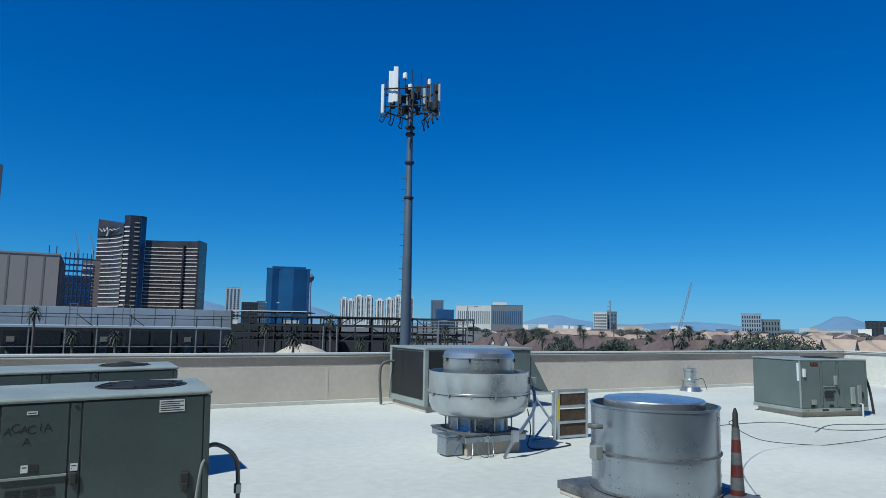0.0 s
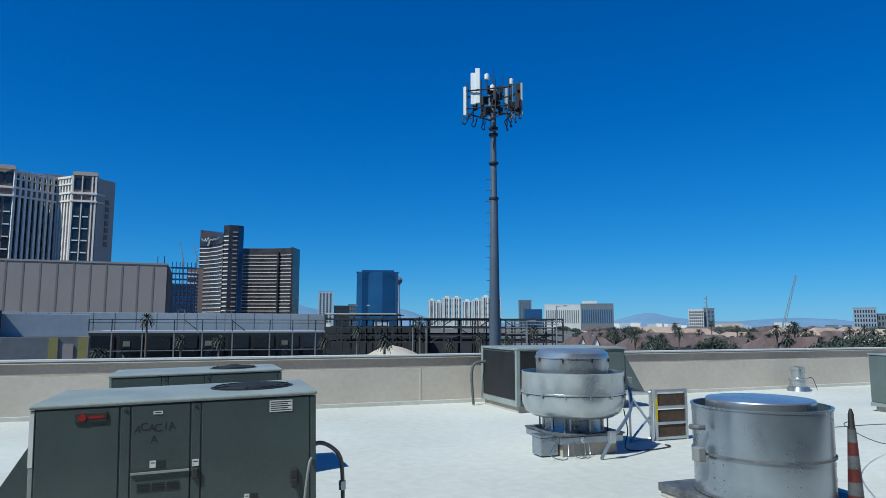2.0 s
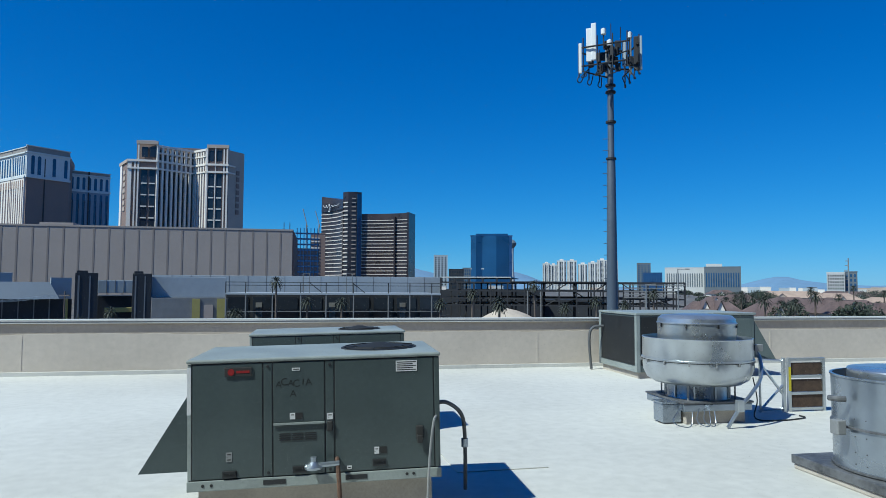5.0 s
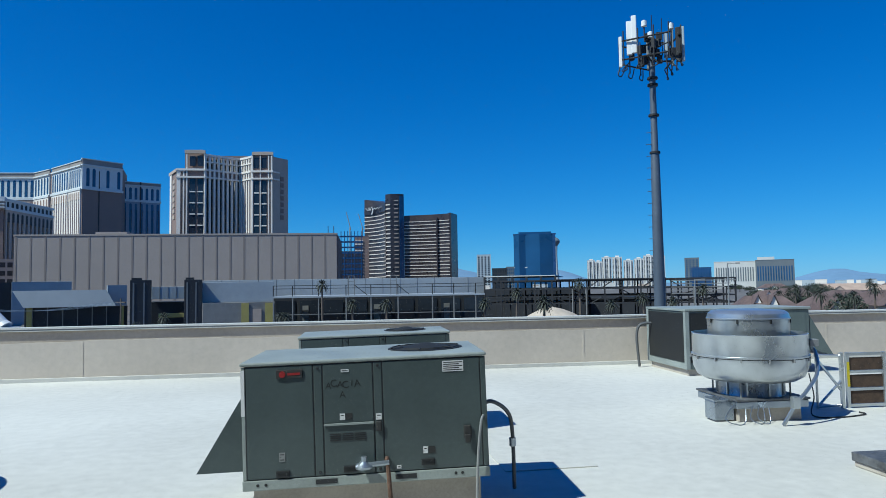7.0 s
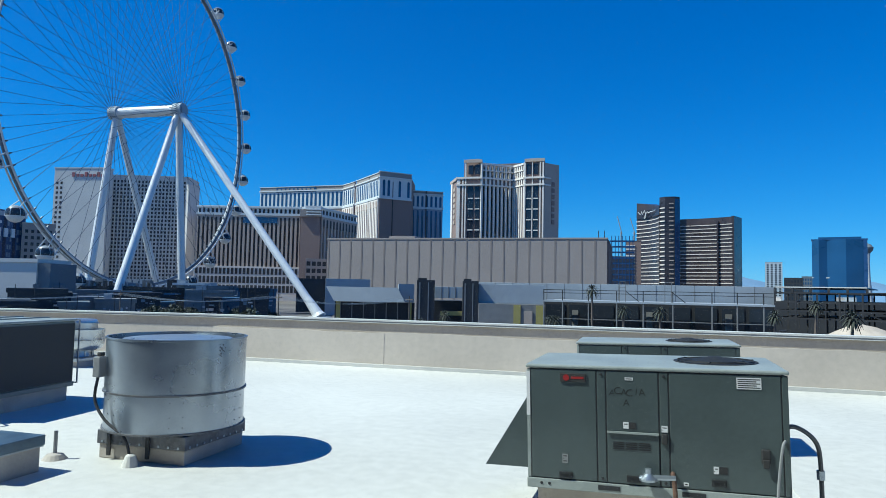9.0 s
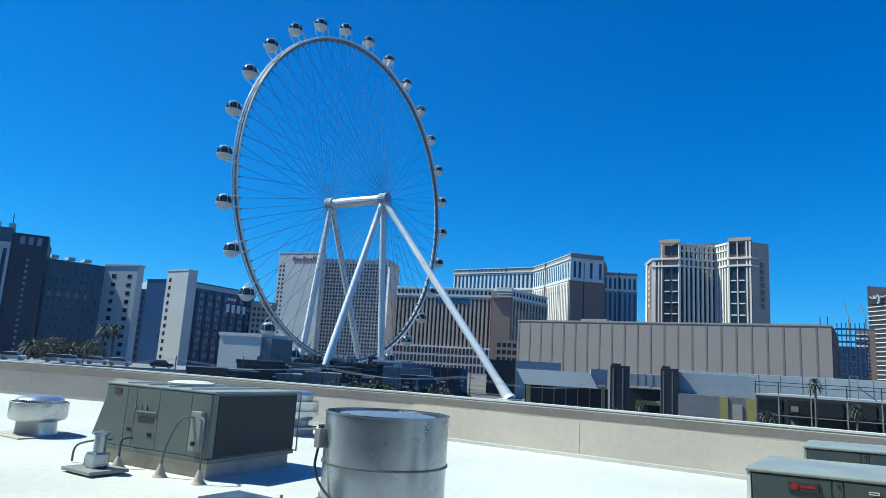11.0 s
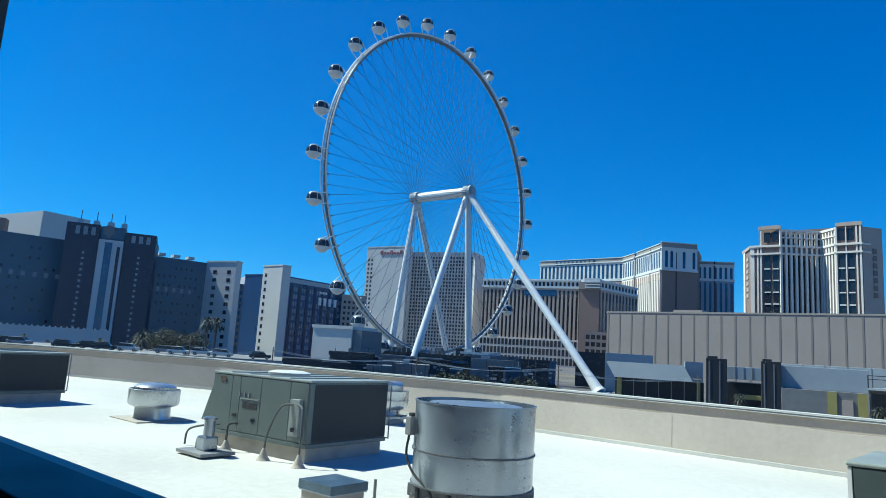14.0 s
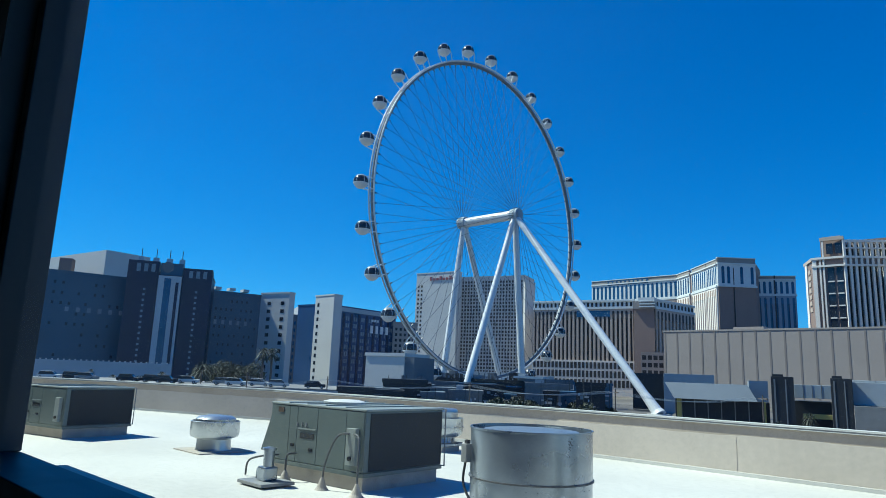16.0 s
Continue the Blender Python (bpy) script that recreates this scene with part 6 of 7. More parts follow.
# ---- trees ----
def palm(p, h, label="tall fan palm with a shaggy crown", s=1.0, rng=random):
    t = thing("palm_tree", Matrix.Translation(p), label, "palm tree", "palms")
    lean = (rng.random() - 0.5) * 0.06 * h
    part("trunk", atube([(0, 0, -0.2), (lean * 0.3, 0, h * 0.5), (lean, 0, h)], 0.3 * s, 7, 0.2 * s), M["bark"], t)
    bm = bm_new()
    for k in range(60):
        a = k * 2.399
        e = 1.15 - 2.1 * k / 60
        L = (1.5 + 0.6 * rng.random()) * s
        d = Vector((math.cos(a) * math.cos(e), math.sin(a) * math.cos(e), math.sin(e)))
        sd = Vector((-math.sin(a), math.cos(a), 0))
        o = Vector((lean, 0, h))
        m1, m2 = o + d * L * 0.65, o + d * L * 1.05 + Vector((0, 0, -0.35 * L))
        v = [bm.verts.new(q) for q in (o, m1 - sd * 0.15 * s, m1 + sd * 0.15 * s, m2 - sd * 0.04 * s, m2 + sd * 0.05 * s)]
        bm.faces.new((v[0], v[1], v[2]))
        bm.faces.new((v[1], v[3], v[4], v[2]))
    part("crown", bm, M["palm"], t)
    return t


def tree(p, r, h, rng=random):
    t = thing("tree", Matrix.Translation(p), "dusty green broadleaf tree", "tree", "trees")
    part("trunk", atube([(0, 0, -0.2), (0.1, 0, h * 0.4), (0, 0.1, h * 0.7)], r * 0.08, 7, r * 0.04), M["bark"], t)
    bm = bm_new()
    for k in range(int(800 + 220 * r)):
        a, b = rng.random() * 6.283, rng.random()
        q = Vector((math.cos(a) * math.sqrt(b) * r, math.sin(a) * math.sqrt(b) * r, h * (0.35 + 0.62 * rng.random() * math.sqrt(1 - 0.75 * b))))
        q += Vector((rng.random() - 0.5, rng.random() - 0.5, rng.random() - 0.5)) * 0.5
        c = 0.13 + 0.17 * rng.random()
        d1 = Vector((rng.random() - 0.5, rng.random() - 0.5, rng.random() - 0.5)).normalized() * c
        d2 = d1.orthogonal().normalized() * c
        bm.faces.new([bm.verts.new(q + x) for x in (d1, d2, -d1 * 0.9, -d2)])
    part("crown", bm, M["leaf"], t)


rp = random.Random(11)
for az, d, top in ((31.42, 150, 0.0153), (28.86, 140, -0.0140), (25.97, 140, -0.0145), (17.56, 140, -0.0155), (14.83, 150, -0.001), (12.54, 110, -0.013), (9.43, 150, 0.0125), (4.29, 150, -0.011),
                   (6.94, 150, -0.021), (-0.27, 150, 0.001), (34.9, 150, -0.030), (34.4, 150, -0.032), (43.9, 160, -0.028), (2.0, 150, -0.016), (46.0, 130, -0.04)):
    palm(bearing(az, d), height(top, d) - 1.2, s=0.95, rng=rp)
for k in range(74):
    az = -5.5 - 20 * rp.random() if k < 66 else 88 + 12 * rp.random()
    d = 150 + 150 * rp.random()
    palm(bearing(az, d), height(-0.015 + 0.021 * rp.random() ** 2, d) - 1.0, s=0.85, rng=rp)
for k in range(7):
    tree(bearing(-22.2 - 1.15 * k, 125 + 12 * (k % 3)), 4.2 + rp.random(), height(-0.006 + 0.005 * rp.random() if 1 < k < 6 else -0.02, 128), rp)
for k in range(90):
    d = 150 + 330 * rp.random()
    tree(bearing(-5 - 26 * rp.random(), d), 3 + 2 * rp.random(), height(-0.014 - 0.008 * rp.random(), d), rp)
for k in range(30):
    d = 160 + 60 * rp.random()
    tree(bearing(88 + 14 * rp.random(), d), 2.5 + 2 * rp.random(), 4 + 5 * rp.random(), rp)

# ---- pitched-roof houses on the right ----
def house(p, w, d, h, turn, roof_m, wall_m):
    t = thing("house", Matrix.Translation(p) @ pose(0, 0, 0, 0, 0, turn), "low pale house with a pitched tile roof", "house", "houses")
    part("wall", abox(0, w, 0, d, 0, h), M[wall_m], t)
    bm = bm_new()
    o = 0.6
    v = [bm.verts.new(q) for q in ((-o, -o, h), (w + o, -o, h), (w + o, d + o, h), (-o, d + o, h), (w * 0.22, d / 2, h + d * 0.3), (w * 0.78, d / 2, h + d * 0.3))]
    for f in ((0, 1, 5, 4), (1, 2, 5), (2, 3, 4, 5), (3, 0, 4), (3, 2, 1, 0)):
        bm.faces.new([v[i] for i in f])
    part("roof", bm, M[roof_m], t, "tile roof")
    bm = bm_new()
    g0, g1 = w * 0.3, w * 0.55
    v = [bm.verts.new(q) for q in ((g0, -1.2, 0), (g1, -1.2, 0), (g1, -1.2, h), ((g0 + g1) / 2, -1.2, h + 2.6), (g0, -1.2, h), (g0, 1, 0), (g1, 1, 0), (g1, 1, h), ((g0 + g1) / 2, 3.5, h + 2.6), (g0, 1, h))]
    for f in ((0, 1, 2, 3, 4), (0, 4, 9, 5), (1, 6, 7, 2)):
        bm.faces.new([v[i] for i in f])
    part("gable", bm, M[wall_m], t, "pale gable")
    bm = bm_new()
    mid = (g0 + g1) / 2
    v = [bm.verts.new(q) for q in ((g1 + 0.4, -1.6, h - 0.3), (g1 + 0.4, 3, h - 0.3), (mid, 3.6, h + 2.75), (mid, -1.6, h + 2.75), (g0 - 0.4, -1.6, h - 0.3), (g0 - 0.4, 3, h - 0.3))]
    for f in ((0, 1, 2, 3), (3, 2, 5, 4)):
        bm.faces.new([v[i] for i in f])
    part("gable_roof", bm, M[roof_m], t, "tile roof of the gable")
    for k in range(5):
        part("window", abox(w * (0.06 + 0.2 * k), w * (0.12 + 0.2 * k), -1.25 if g0 < w * (0.06 + 0.2 * k) < g1 else -0.05, -1.15 if g0 < w * (0.06 + 0.2 * k) < g1 else 0.1, h * 0.55, h * 0.85), M["window"], t)
    return t


rh = random.Random(4)
for k in range(34):
    az = -2.5 - 32 * (k + rh.random()) / 34
    d = 160 + 170 * rh.random()
    tan = az < -24
    house(bearing(az, d), 9 + 5 * rh.random(), 8 + 2 * rh.random(), 4.6 + 1.6 * rh.random() + (0.6 if tan else 0), -az + 10 * (rh.random() - 0.5) + 8, "roof_tan" if tan else "roof_tile", "cream" if tan else rh.choice(["cream", "band", "tan"]))
for az, d in ((-2.9, 150), (-4.0, 148), (-12.0, 165), (-13.1, 160), (-20.5, 150), (-18.6, 155)):
    house(bearing(az, d), 8, 8, 5.9, -az + 4, "roof_tile", "cream")
for k in range(5):
    house(bearing(-27 - 2.4 * k, 75 + 9 * (k % 2)), 16, 12, 3.8 + 0.4 * (k % 3), 20 + 8 * (k % 2), "roof_tan", "cream")

for k in range(36):
    az = -4 - 30 * rh.random()
    d = 300 + 420 * rh.random()
    house(bearing(az, d), 14 + 14 * rh.random(), 10 + 5 * rh.random(), 4 + 2 * rh.random(), -az + 20 * (rh.random() - 0.5), rh.choice(["roof_tile", "roof_tan"]), rh.choice(["cream", "pale", "tan"]))
for k in range(60):
    d = 380 + 700 * rh.random()
    tree(bearing(-2 - 32 * rh.random(), d), 5 + 5 * rh.random(), 7 + 4 * rh.random(), rh)

# ---- low strip in front of the hall, bare steel frame, street ----
road = part("road", prism([tuple(bearing(a, d).to_2d()) for a, d in ((75, 110), (40, 105), (5, 95), (-35, 80), (-35, 96), (5, 112), (40, 122), (75, 128))], GROUND + 0.01, GROUND + 0.05), M["asphalt"])
tagged(road, "grey asphalt road beyond the roof", "road", kind="structure")


def low(name, label, az0, az1, d, el0, el1, m_, depth=14):
    m4, w = facing(bearing(az0, d), bearing(az1, d))
    t = thing(name, m4, label, "building")
    z0 = max(height(el0, d), 0.0)
    part("wall", abox(0, w, 0, depth, z0, height(el1, d), bevel=0.05), M[m_], t)
    return t, w, z0, height(el1, d)


low("low_block", "pale flat roofed annex", 54.1, 50.3, 285, -0.05, 0.0155, "screen")
low("low_block", "charcoal block at the street corner", 56.5, 53.5, 300, -0.035, 0.0148, "black_b", 8)
t, w, z0, z1 = low("canopy_building", "dark glazed building under a pale slanted canopy", 53.3, 46.5, 178, -0.06, -0.018, "black_b")
piers(t, w, 0, z1, 7, 0.07, M["concrete"], 0.8)
part("yellow_post", abox(w * 0.02, w * 0.07, -1.0, -0.02, 0, z1), M["yellow_b"], t)
part("yellow_post", abox(w * 0.93, w * 0.96, -1.0, -0.02, 0, z1), M["yellow_b"], t)
bm = bm_new()
v = [bm.verts.new(q) for q in ((0, -4, z1 + 0.1), (w * 0.87, -4, z1 + 0.1), (w * 0.78, -0.5, z1 + 3.9), (-2.4, -0.5, z1 + 3.9), (0, -3.6, z1 + 0.1), (w * 0.87, -3.6, z1 + 0.1), (w * 0.78, -0.1, z1 + 3.9), (-2.4, -0.1, z1 + 3.9))]
for f in ((0, 1, 2, 3), (4, 5, 6, 7), (0, 1, 5, 4), (1, 2, 6, 5), (2, 3, 7, 6), (3, 0, 4, 7)):
    bm.faces.new([v[i] for i in f])
part("canopy", bm, M["canopy"], t, "blue grey slanted canopy")
part("side_wall", abox(w * 0.8, w * 1.0, 3, 10, z1, height(0.010, 178)), M["screen"], t)
for a0, a1 in ((46.35, 44.8), (42.4, 41.03)):
    t, w, z0, z1 = low("stone_pylon", "charcoal pylon with stepped top", a0, a1, 165, -0.06, 0.0165, "black_b", 6)
    part("cap", abox(0.3, w * 0.55, 0.3, 5, z1, z1 + 0.5), M["black_b"], t)
    part("slot", abox(w * 0.12, w * 0.2, -0.06, -0.01, 1, z1 - 0.6), M["concrete"], t)
    part("slot", abox(w * 0.62, w * 0.68, -0.06, -0.01, 1, z1 - 0.6), M["concrete"], t)
low("low_block", "dark recess block between pylons", 44.8, 42.4, 175, -0.06, -0.014, "black_b")
t, w, z0, z1 = low("low_block", "pale panel between pylons", 44.8, 42.4, 172, -0.010, 0.0069, "pale_blue", 3)
for k in range(1, 4):
    part("joint", abox(w * k / 4 - 0.08, w * k / 4 + 0.08, -0.05, -0.01, z0, z1), M["concrete"], t)
low("sign_band", "ochre lit band between pylons", 44.3, 42.4, 168, -0.036, -0.030, "yellow_b", 1)
low("low_block", "pale mural wall building", 41.03, 35.4, 168, -0.0165, 0.0122, "screen")
t, w, z0, z1 = low("low_block", "charcoal shop front with yellow panels", 41.0, 35.3, 165, -0.06, -0.017, "concrete", 9)
for az0, az1, mm in ((38.0, 37.4, "yellow_b"), (36.1, 35.4, "yellow_b"), (37.1, 36.4, "tan")):
    x0, x1 = w * (41.0 - az0) / 5.7, w * (41.0 - az1) / 5.7
    part("colour_panel", abox(x0, x1, -0.3, -0.02, 0.5, z1 - (0.2 if mm == "yellow_b" else 1.6)), M[mm], t)
t, w, z0, z1 = low("screen_wall", "long pale metal screen wall", 41.0, 17.5, 192, -0.011, 0.0148, "screen", 3)
for k in range(1, 16):
    part("joint", abox(w * k / 16 - 0.06, w * k / 16 + 0.06, -0.05, -0.01, z0, z1), M["concrete"], t)
t, w, z0, z1 = low("low_block", "long charcoal building under the screen", 35.4, 17.5, 186, -0.06, -0.0105, "black_b", 4)
for k in range(9):
    part("dark_bay", abox(w * (k + 0.08) / 9, w * (k + 0.9) / 9, -0.2, -0.02, 1.0, z1 - 1.0), M["window"], t)
    if k % 3 == 1:
        part("pale_door", abox(w * (k + 0.2) / 9, w * (k + 0.45) / 9, -0.4, -0.21, 0.5, z1 - 2.4), M["concrete"], t)

def steel_frame(label, az0, az1, d, nx, els, depth, ny, m_="steel_dark", stick=0.35):
    m4, w = facing(bearing(az0, d), bearing(az1, d))
    t = thing("steel_frame", m4, label, "steel frame")
    top = height(els[-1], d)
    for i in range(nx + 1):
        for j in range(ny):
            part("post", abox(w * i / nx - stick, w * i / nx + stick, depth * j / max(ny - 1, 1) - stick, depth * j / max(ny - 1, 1) + stick, 0, top), M[m_], t)
    for el in els:
        z = height(el, d)
        for j in range(ny):
            y = depth * j / max(ny - 1, 1)
            part("beam", abox(0, w, y - stick * 0.8, y + stick * 0.8, z - stick, z + stick), M[m_], t)
        for i in range(nx + 1):
            if ny > 1:
                part("cross_beam", abox(w * i / nx - stick * 0.7, w * i / nx + stick * 0.7, 0, depth, z - stick * 0.9, z + stick * 0.9), M[m_], t)
    return t, w


# terrace with a railing in front of the screen
m4, w = facing(bearing(35.5, 160), bearing(17.5, 160))
t = thing("terrace_frame", m4, "steel terrace deck with a dark railing and slim posts", "terrace")
zd, zr = height(-0.0105, 160), height(0.0058, 160)
# the deck's unseen depth is added to shade the wall behind
part("deck", abox(0, w, 0, 24, zd - 0.25, zd + 0.15), M["screen"], t, "pale deck edge")
for az in (35.45, 33.86, 31.7, 29.4, 27.3, 25.0, 22.05, 20.2, 18.3):
    x = w * (35.5 - az) / 18.0
    part("post", abox(x - 0.13, x + 0.13, 0.1, 0.36, 0, zd - 0.26), M["concrete"], t)
    part("railing_post", abox(x - 0.1, x + 0.1, 0, 0.2, zd + 0.16, zr), M["steel_dark"], t)
for z in (zr, (zd + zr) / 2 + 0.6):
    part("railing", abox(0, w, 0.02, 0.16, z - 0.07, z + 0.07), M["steel_dark"], t)
part("lower_beam", abox(0, w, 0.2, 0.4, zd * 0.55, zd * 0.55 + 0.16), M["concrete"], t)
for az in (29.2, 28.7, 25.6, 25.1):
    x = w * (35.5 - az) / 18.0
    part("scaffold_post", abox(x - 0.08, x + 0.08, 1, 1.16, zd, zr + 2.2), M["concrete"], t)
for az0, az1 in ((29.2, 28.7), (25.6, 25.1)):
    for z in (zr + 0.8, zr + 2.1):
        part("scaffold_rail", abox(w * (35.5 - az0) / 18, w * (35.5 - az1) / 18, 1, 1.12, z, z + 0.1), M["concrete"], t)
    part("brace", atube([(w * (35.5 - az1) / 18, 1, zr), (w * (35.5 - az1) / 18 + 3, 1, zd + 0.2)], 0.09, 5), M["steel_dark"], t)

t, w = steel_frame("bare dark steel frame of an unfinished building", 17.5, -2.7, 185, 14, (-0.026, -0.016, -0.005, 0.0075), 36, 3, "steel_dark", 0.19)
part("roof_deck", abox(0, w * 0.3, 0, 36, height(0.0145, 185), height(0.0158, 185)), M["pale"], t, "pale roof deck")
for k in range(6):
    part("post", abox(w * 0.3 * k / 5 - 0.25, w * 0.3 * k / 5 + 0.25, -0.2, 0.3, height(0.0075, 185), height(0.0145, 185)), M["steel_dark"], t)
part("floor_deck", abox(w * 0.02, w * 0.72, 0.5, 36, height(-0.0045, 185), height(-0.003, 185)), M["black_b"], t)
part("roof_slab", abox(w * 0.3, w * 0.74, -0.6, 30, height(0.0078, 185), height(0.0092, 185)), M["black_b"], t)
rs = random.Random(9)
for k in range(30):
    x0 = w * (0.3 + 0.68 * rs.random())
    za, zb = rs.choice(((-0.026, -0.016), (-0.016, -0.005), (-0.005, 0.0075)))
    part("brace", atube([(x0, rs.choice((0, 18)), height(za, 185)), (x0 + rs.choice((-3.5, 3.5)), 0, height(zb, 185))], 0.14, 5), M["steel_dark"], t)
for k in range(14):
    x0 = w * rs.random()
    part("slim_column", abox(x0 - 0.12, x0 + 0.12, -1.0, -0.76, 0, height(-0.005, 185)), M["concrete"] if k % 3 == 0 else M["steel_dark"], t)
for k in range(5):
    z = height(0.0045 - 0.0045 * k, 185)
    part("pale_beam", abox(w * 0.76, w * (1.0 - 0.02 * k), -0.9, -0.6, z - 0.12, z + 0.12), M["concrete"], t)
low("low_block", "dark shell behind the steel frame", 17.6, 9.0, 240, -0.06, -0.004, "black_b", 10)
low("low_block", "dark shell behind the steel frame", 9.0, 3.0, 245, -0.06, -0.018, "black_b", 10)
bm = bm_new()
lathe(bm, [(13, 0), (9, 2.2), (5, 4.2), (2.6, 5.3), (0, 5.9)], 24)
for v in bm.verts:
    v.co += Vector((0, 0, 0.5 * noise.noise(v.co * 0.5)))
d_ = part("dirt_heap", bm, M["dirt"], smooth=True)
d_.location = bearing(11.8, 166)
tagged(d_, "heap of pale dirt on the building site", "dirt heap")

# dark low clutter under the wheel
rc = random.Random(21)
for k in range(60):
    az = 50 + 26 * rc.random()
    d = 150 + 150 * rc.random()
    a = 0.6 + 1.4 * rc.random()
    el = -0.032 + 0.03 * rc.random()
    h = height(el, d)
    if az - a < 57.2:
        continue
    if h > 1.5:
        t, w = tower("low_building", "dark low roof among the shops under the wheel", (az + a, d), (az - a, d), 8 + 8 * rc.random(), h, M[rc.choice(["black_b", "grey_b", "slab_blue", "black_b", "concrete", "grey_b"])])
        for q in range(14):
            x = w * (0.04 + 0.85 * rc.random())
            z = h * (0.2 + 0.6 * rc.random())
            part("shop_panel", abox(x, x + 0.3 + 1.4 * rc.random() ** 2, -0.12 - 0.02 * q, -0.01, z, z + 0.25 + 0.6 * rc.random()), M[rc.choice(["screen", "concrete", "window", "band", "window_lit", "pale_blue"])], t)
        for q in range(2):
            x = w * rc.random()
            part("pole", atube([(x, -1, 0), (x, -1, h + 1 + 1.5 * rc.random())], 0.08, 5), M["steel_dark"], t)
        if rc.random() < 0.4:
            part("roof_box", abox(w * 0.2, w * 0.4, 1, 4, h + 1, h + 2.2), M[rc.choice(["screen", "concrete"])], t)
t, w = tower("box_building", "plain pale windowless box building", (78.85, 206), (75.6, 198), 14, height(0.0255, 202), M["pale"])
# grey stucco stands for the shade on the box's right side
part("shaded_side", abox(w + 0.01, w + 3.2, 0.5, 12, 0, height(0.025, 202)), M["grey_b"], t)
# boarding platform at the wheel's foot
t, w = tower("boarding_platform", "dark low boarding platform under the wheel", (73.0, 285), (63.0, 265), 12, height(-0.006, 275), M["black_b"])
for k in range(22):
    part("rail_post", abox(w * k / 22, w * k / 22 + 0.3, 0, 0.3, height(-0.003, 275), height(0.0, 275) + 0.6 * (k % 3)), M["rim"], t)
part("pale_canopy", abox(w * 0.72, w * 0.95, -4, 4, height(0.001, 275), height(0.004, 275)), M["pale_blue"], t, "pale flat canopy")
part("blue_canopy", abox(w * 0.7, w * 0.78, -9, -3, height(-0.012, 275), height(-0.010, 275)), M["window_blue"], t)
for k in range(16):
    x = w * rc.random()
    part("roof_unit", abox(x, x + 1.5 + 2 * rc.random(), 2, 5, height(-0.006, 275) + 1, height(-0.006, 275) + 2 + 2 * rc.random()), M[rc.choice(["concrete", "rim", "black_b"])], t)

for k in range(16):
    d = 150 + 70 * rc.random()
    tree(bearing(57.5 + 17 * rc.random(), d), 1.8 + 1.2 * rc.random(), height(-0.036 + 0.012 * rc.random(), d), rc)

# raised parking deck with parked cars
t, w = tower("parking_deck", "pale raised parking deck with a low wall", (104, 165), (80.5, 150), 40, height(-0.031, 157), M["concrete"])
part("deck_wall", abox(0, w, -0.3, -0.02, height(-0.045, 157), height(-0.0265, 157)), M["pale_blue"], t, "low pale deck wall")
deck_m, deck_h, deck_w = t.matrix_world.copy(), height(-0.031, 157) + 1.03, w


def car(m, paint):
    t = thing("parked_car", m, "dark parked sport utility car on the deck", "car", "parked cars")
    body = part("body", abox(-2.3, 2.3, -0.92, 0.92, 0.3, 1.0, bevel=0.12), paint, t)
    bm = prism([(-2.0, 0.98), (-1.7, 1.62), (0.7, 1.62), (1.35, 0.98)], -0.8, 0.8)
    bmesh.ops.rotate(bm, cent=(0, 0, 0), matrix=Matrix.Rotation(radians(90), 3, "X"), verts=bm.verts)
    part("cabin", bm, M["window"], t, "dark glazed cabin")
    part("roof", abox(-1.75, 0.75, -0.78, 0.78, 1.6, 1.68, bevel=0.04), paint, t)
    for x in (-1.45, 1.45):
        for y in (-0.93, 0.93):
            wl_ = part("wheel", atube([(x, y - 0.1, 0.34), (x, y + 0.1, 0.34)], 0.34, 14), M["black"], t)
            part("rim", atube([(x, y - 0.11, 0.34), (x, y + 0.11, 0.34)], 0.2, 10), M["rim"], wl_)
    return t


for k in range(15):
    x = deck_w * (0.04 + 0.06 * k + 0.02 * rc.random())
    if k % 5 != 3:
        car(deck_m @ pose(x, 2.5 + 3 * (k % 2), deck_h, 0, 0, 8 * (rc.random() - 0.5)), M[rc.choice(["black_b", "navy", "black_b", "pale", "steel_grey"])])
for az, d in ((87.3, 200), (86.6, 205), (92.0, 180)):
    palm(bearing(az, d), height(0.022 if az < 90 else -0.008, d), s=1.5, rng=rc)
for k in range(9):
    tree(bearing(87.9 + 0.5 * k, 230 + 5 * (k % 3)), 4.0, height(0.002 + 0.012 * rc.random(), 230), rc)
for k in range(8):
    az = 76 + 5 * rc.random()
    d = 130 + 130 * rc.random()
    t, w = tower("low_building", "low pale kerbside building", (az + 1.5, d), (az - 1.5, d), 10, height(-0.036 + 0.01 * rc.random(), d) if d < 200 else 5, M[rc.choice(["concrete", "pale_blue", "black_b", "grey_b"])])

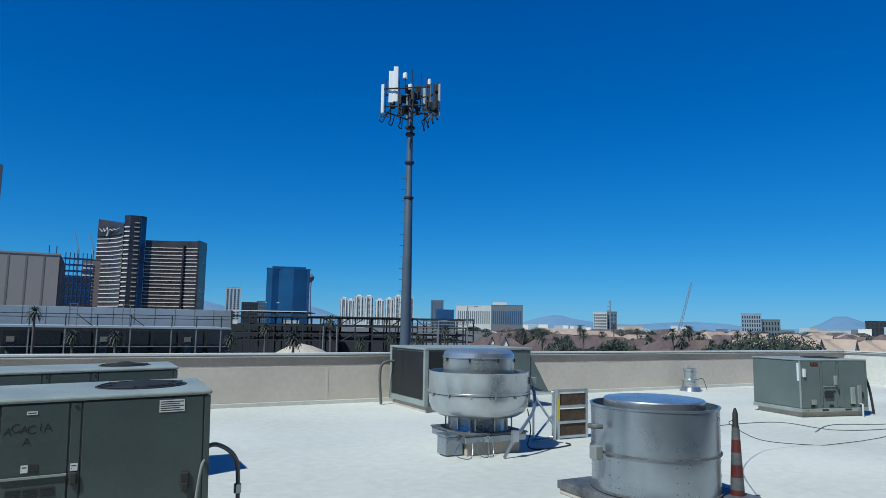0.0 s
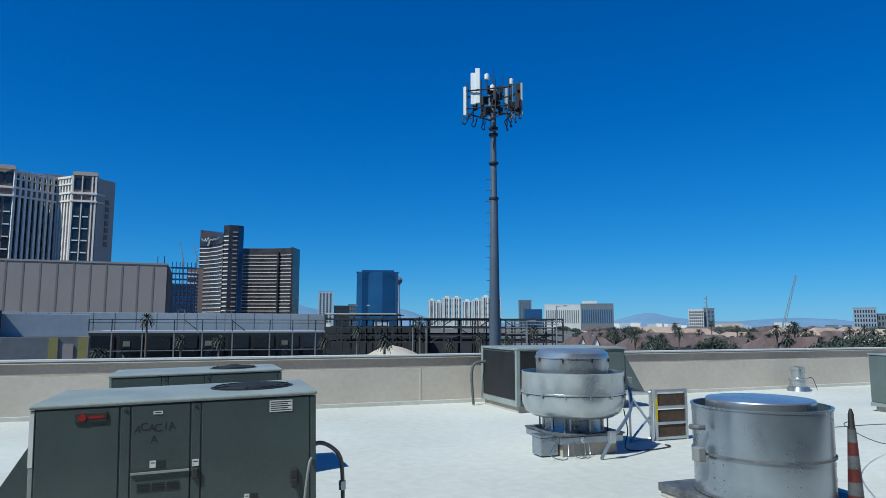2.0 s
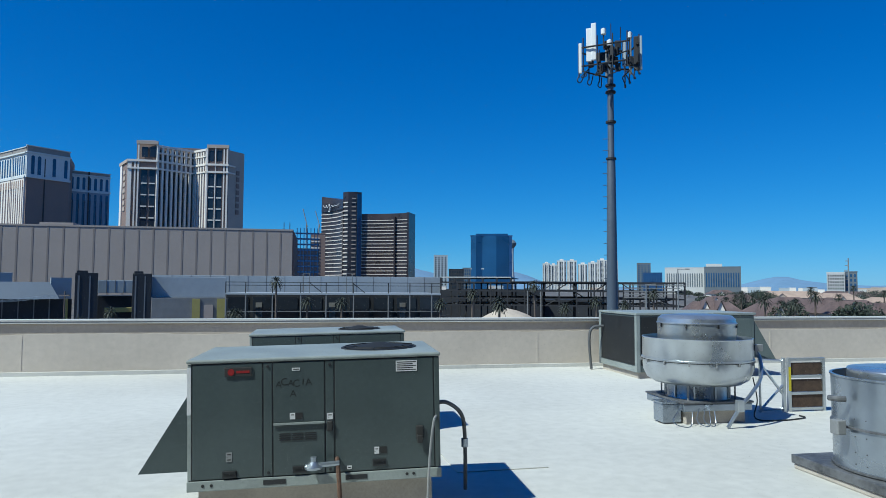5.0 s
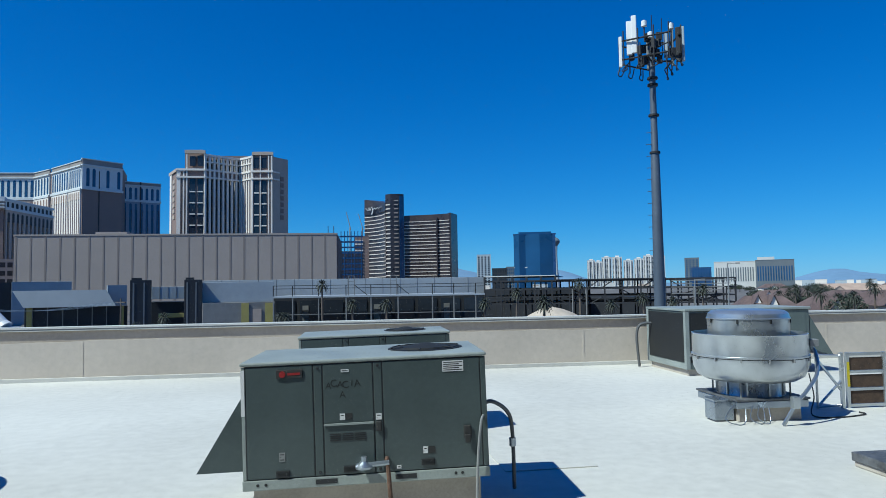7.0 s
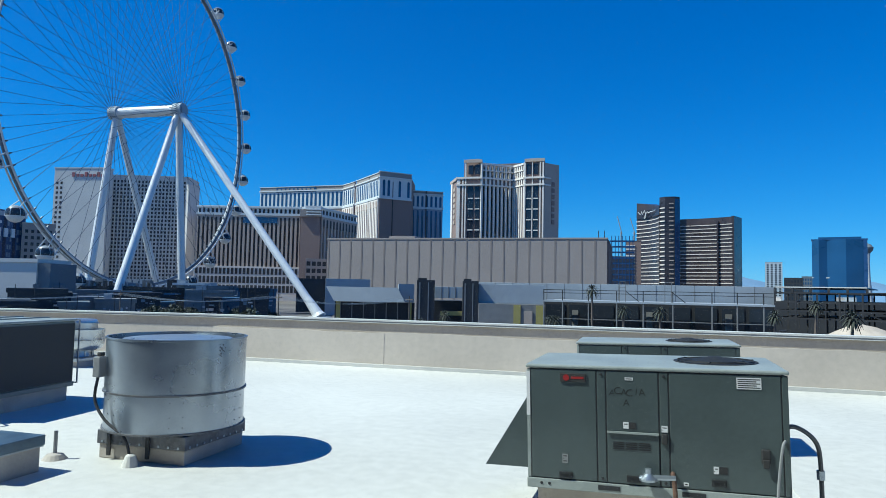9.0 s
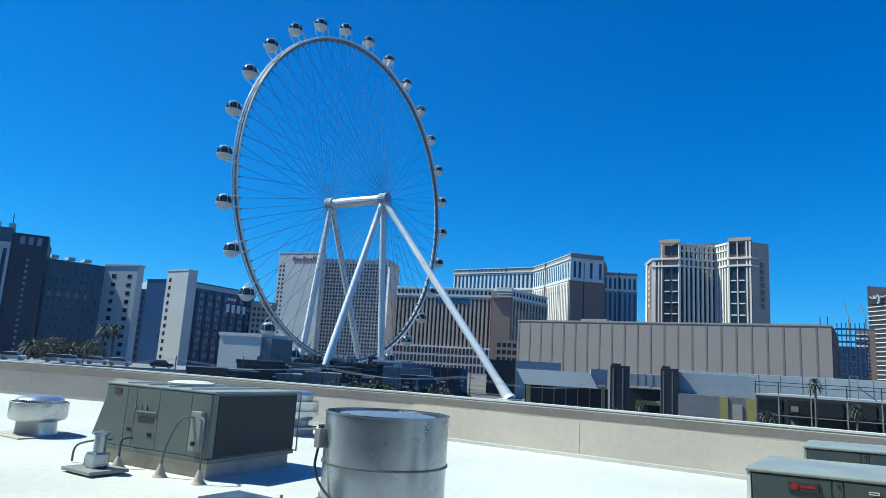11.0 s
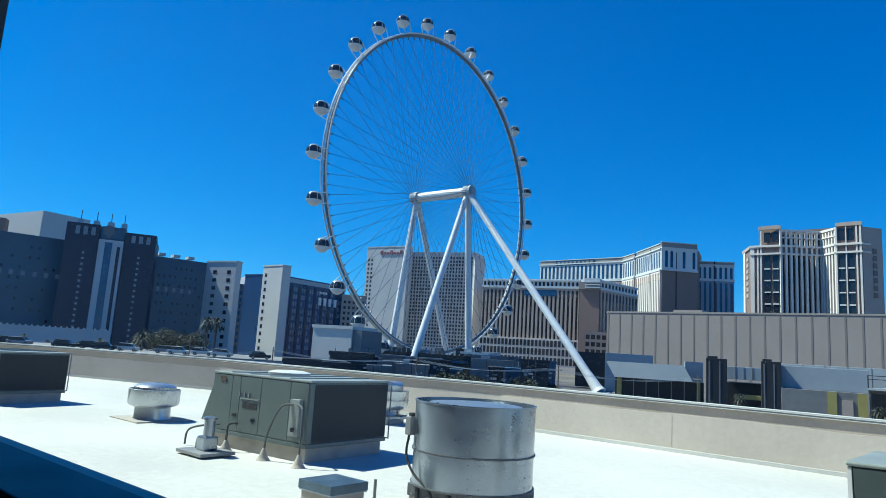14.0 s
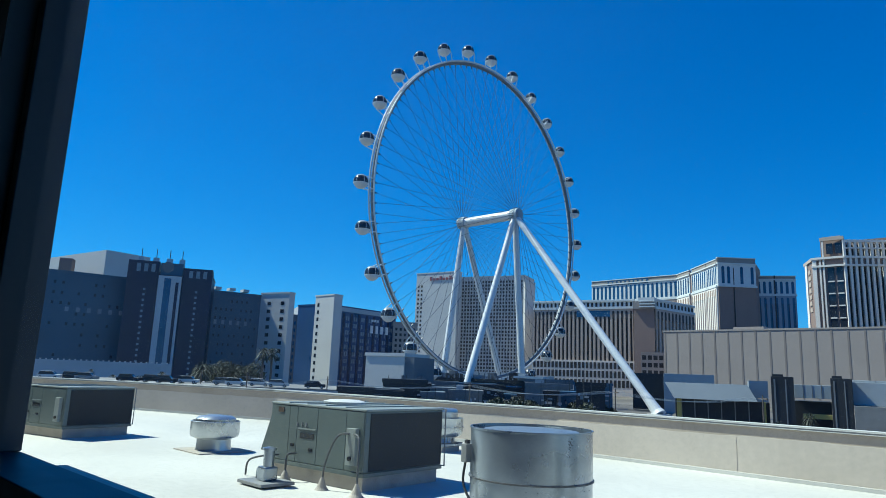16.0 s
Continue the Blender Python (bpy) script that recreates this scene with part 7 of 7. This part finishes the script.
# street poles and overhead wires
ends = []
for az, d in ((58.0, 130), (70, 140), (82, 150), (92, 165), (47, 130), (88.5, 150)):
    t = thing("utility_pole", Matrix.Translation(bearing(az, d)), "dark wooden utility pole with a crossarm", "utility pole", "utility poles")
    part("pole", atube([(0, 0, -0.1), (0, 0, 10)], 0.17, 8, 0.11), M["bark"], t)
    part("crossarm", abox(-1.1, 1.1, -0.08, 0.08, 9.2, 9.4), M["bark"], t)
    ends.append(bearing(az, d, GROUND + 9.4))
wr = thing("overhead_wires", Matrix.Identity(4), "thin overhead wires strung between poles", "wires")
for i, j in ((4, 0), (0, 1), (1, 2), (2, 5)):
    for o in (-1.6, -0.8, 0.0, 0.8):
        a, b = ends[i] + Vector((o, o, 0)), ends[j] + Vector((o, o, 0))
        part("wire", atube([a.lerp(b, k / 12) - Vector((0, 0, 1.2 * math.sin(math.pi * k / 12))) for k in range(13)], 0.022, 4), M["pale_blue"], wr)

# crane and lattice pole on the right
cr = thing("tower_crane", Matrix.Translation(bearing(-19.5, 800)), "far lattice boom of a crane", "crane")
tip = bearing(-20.6, 800, EYE_Z + 0.066 * 800) - bearing(-19.5, 800, GROUND)
for o in (-1.5, 1.5):
    part("boom_chord", atube([Vector((o, 0, 6)), tip + Vector((o * 0.5, 0, 0))], 0.32, 4), M["steel_grey"], cr)
for k in range(18):
    a = Vector((0, 0, 6)).lerp(tip, k / 18)
    b = Vector((0, 0, 6)).lerp(tip, (k + 1) / 18)
    part("lattice", atube([a + Vector((0.6 if k % 2 else -0.6, 0, 0)), b + Vector((-0.6 if k % 2 else 0.6, 0, 0))], 0.22, 4), M["steel_grey"], cr)
part("cab", abox(-3, 3, -3, 3, 0, 7), M["concrete"], cr)
lp = thing("power_pole", Matrix.Translation(bearing(-14.15, 420)), "slender steel power pole with short arms", "power pole")
part("pole", atube([(0, 0, 0), (0, 0, height(0.040, 420))], 0.5, 8, 0.3), M["steel_grey"], lp)
for k in range(5):
    part("arm", abox(-2.6 + 0.3 * k, 0.2, -0.2, 0.2, height(0.012 + 0.006 * k, 420), height(0.012 + 0.006 * k, 420) + 0.4), M["steel_grey"], lp)
for az, d, el in ((0.31, 140, 0.006), (-2.17, 120, 0.0275)):
    t = thing("street_lamp", Matrix.Translation(bearing(az, d)), "slim grey street light pole", "street lamp", "street lamps")
    part("pole", atube([(0, 0, 0), (0, 0, height(el, d))], 0.14, 8, 0.09), M["steel_grey"], t)
    part("arm", atube([(0, 0, height(el, d) - 0.1), (1.4, 0, height(el, d))], 0.05, 6), M["steel_grey"], t)
    part("lamp_head", abox(1.2, 1.9, -0.15, 0.15, height(el, d) - 0.1, height(el, d) + 0.08, bevel=0.03), M["concrete"], t)
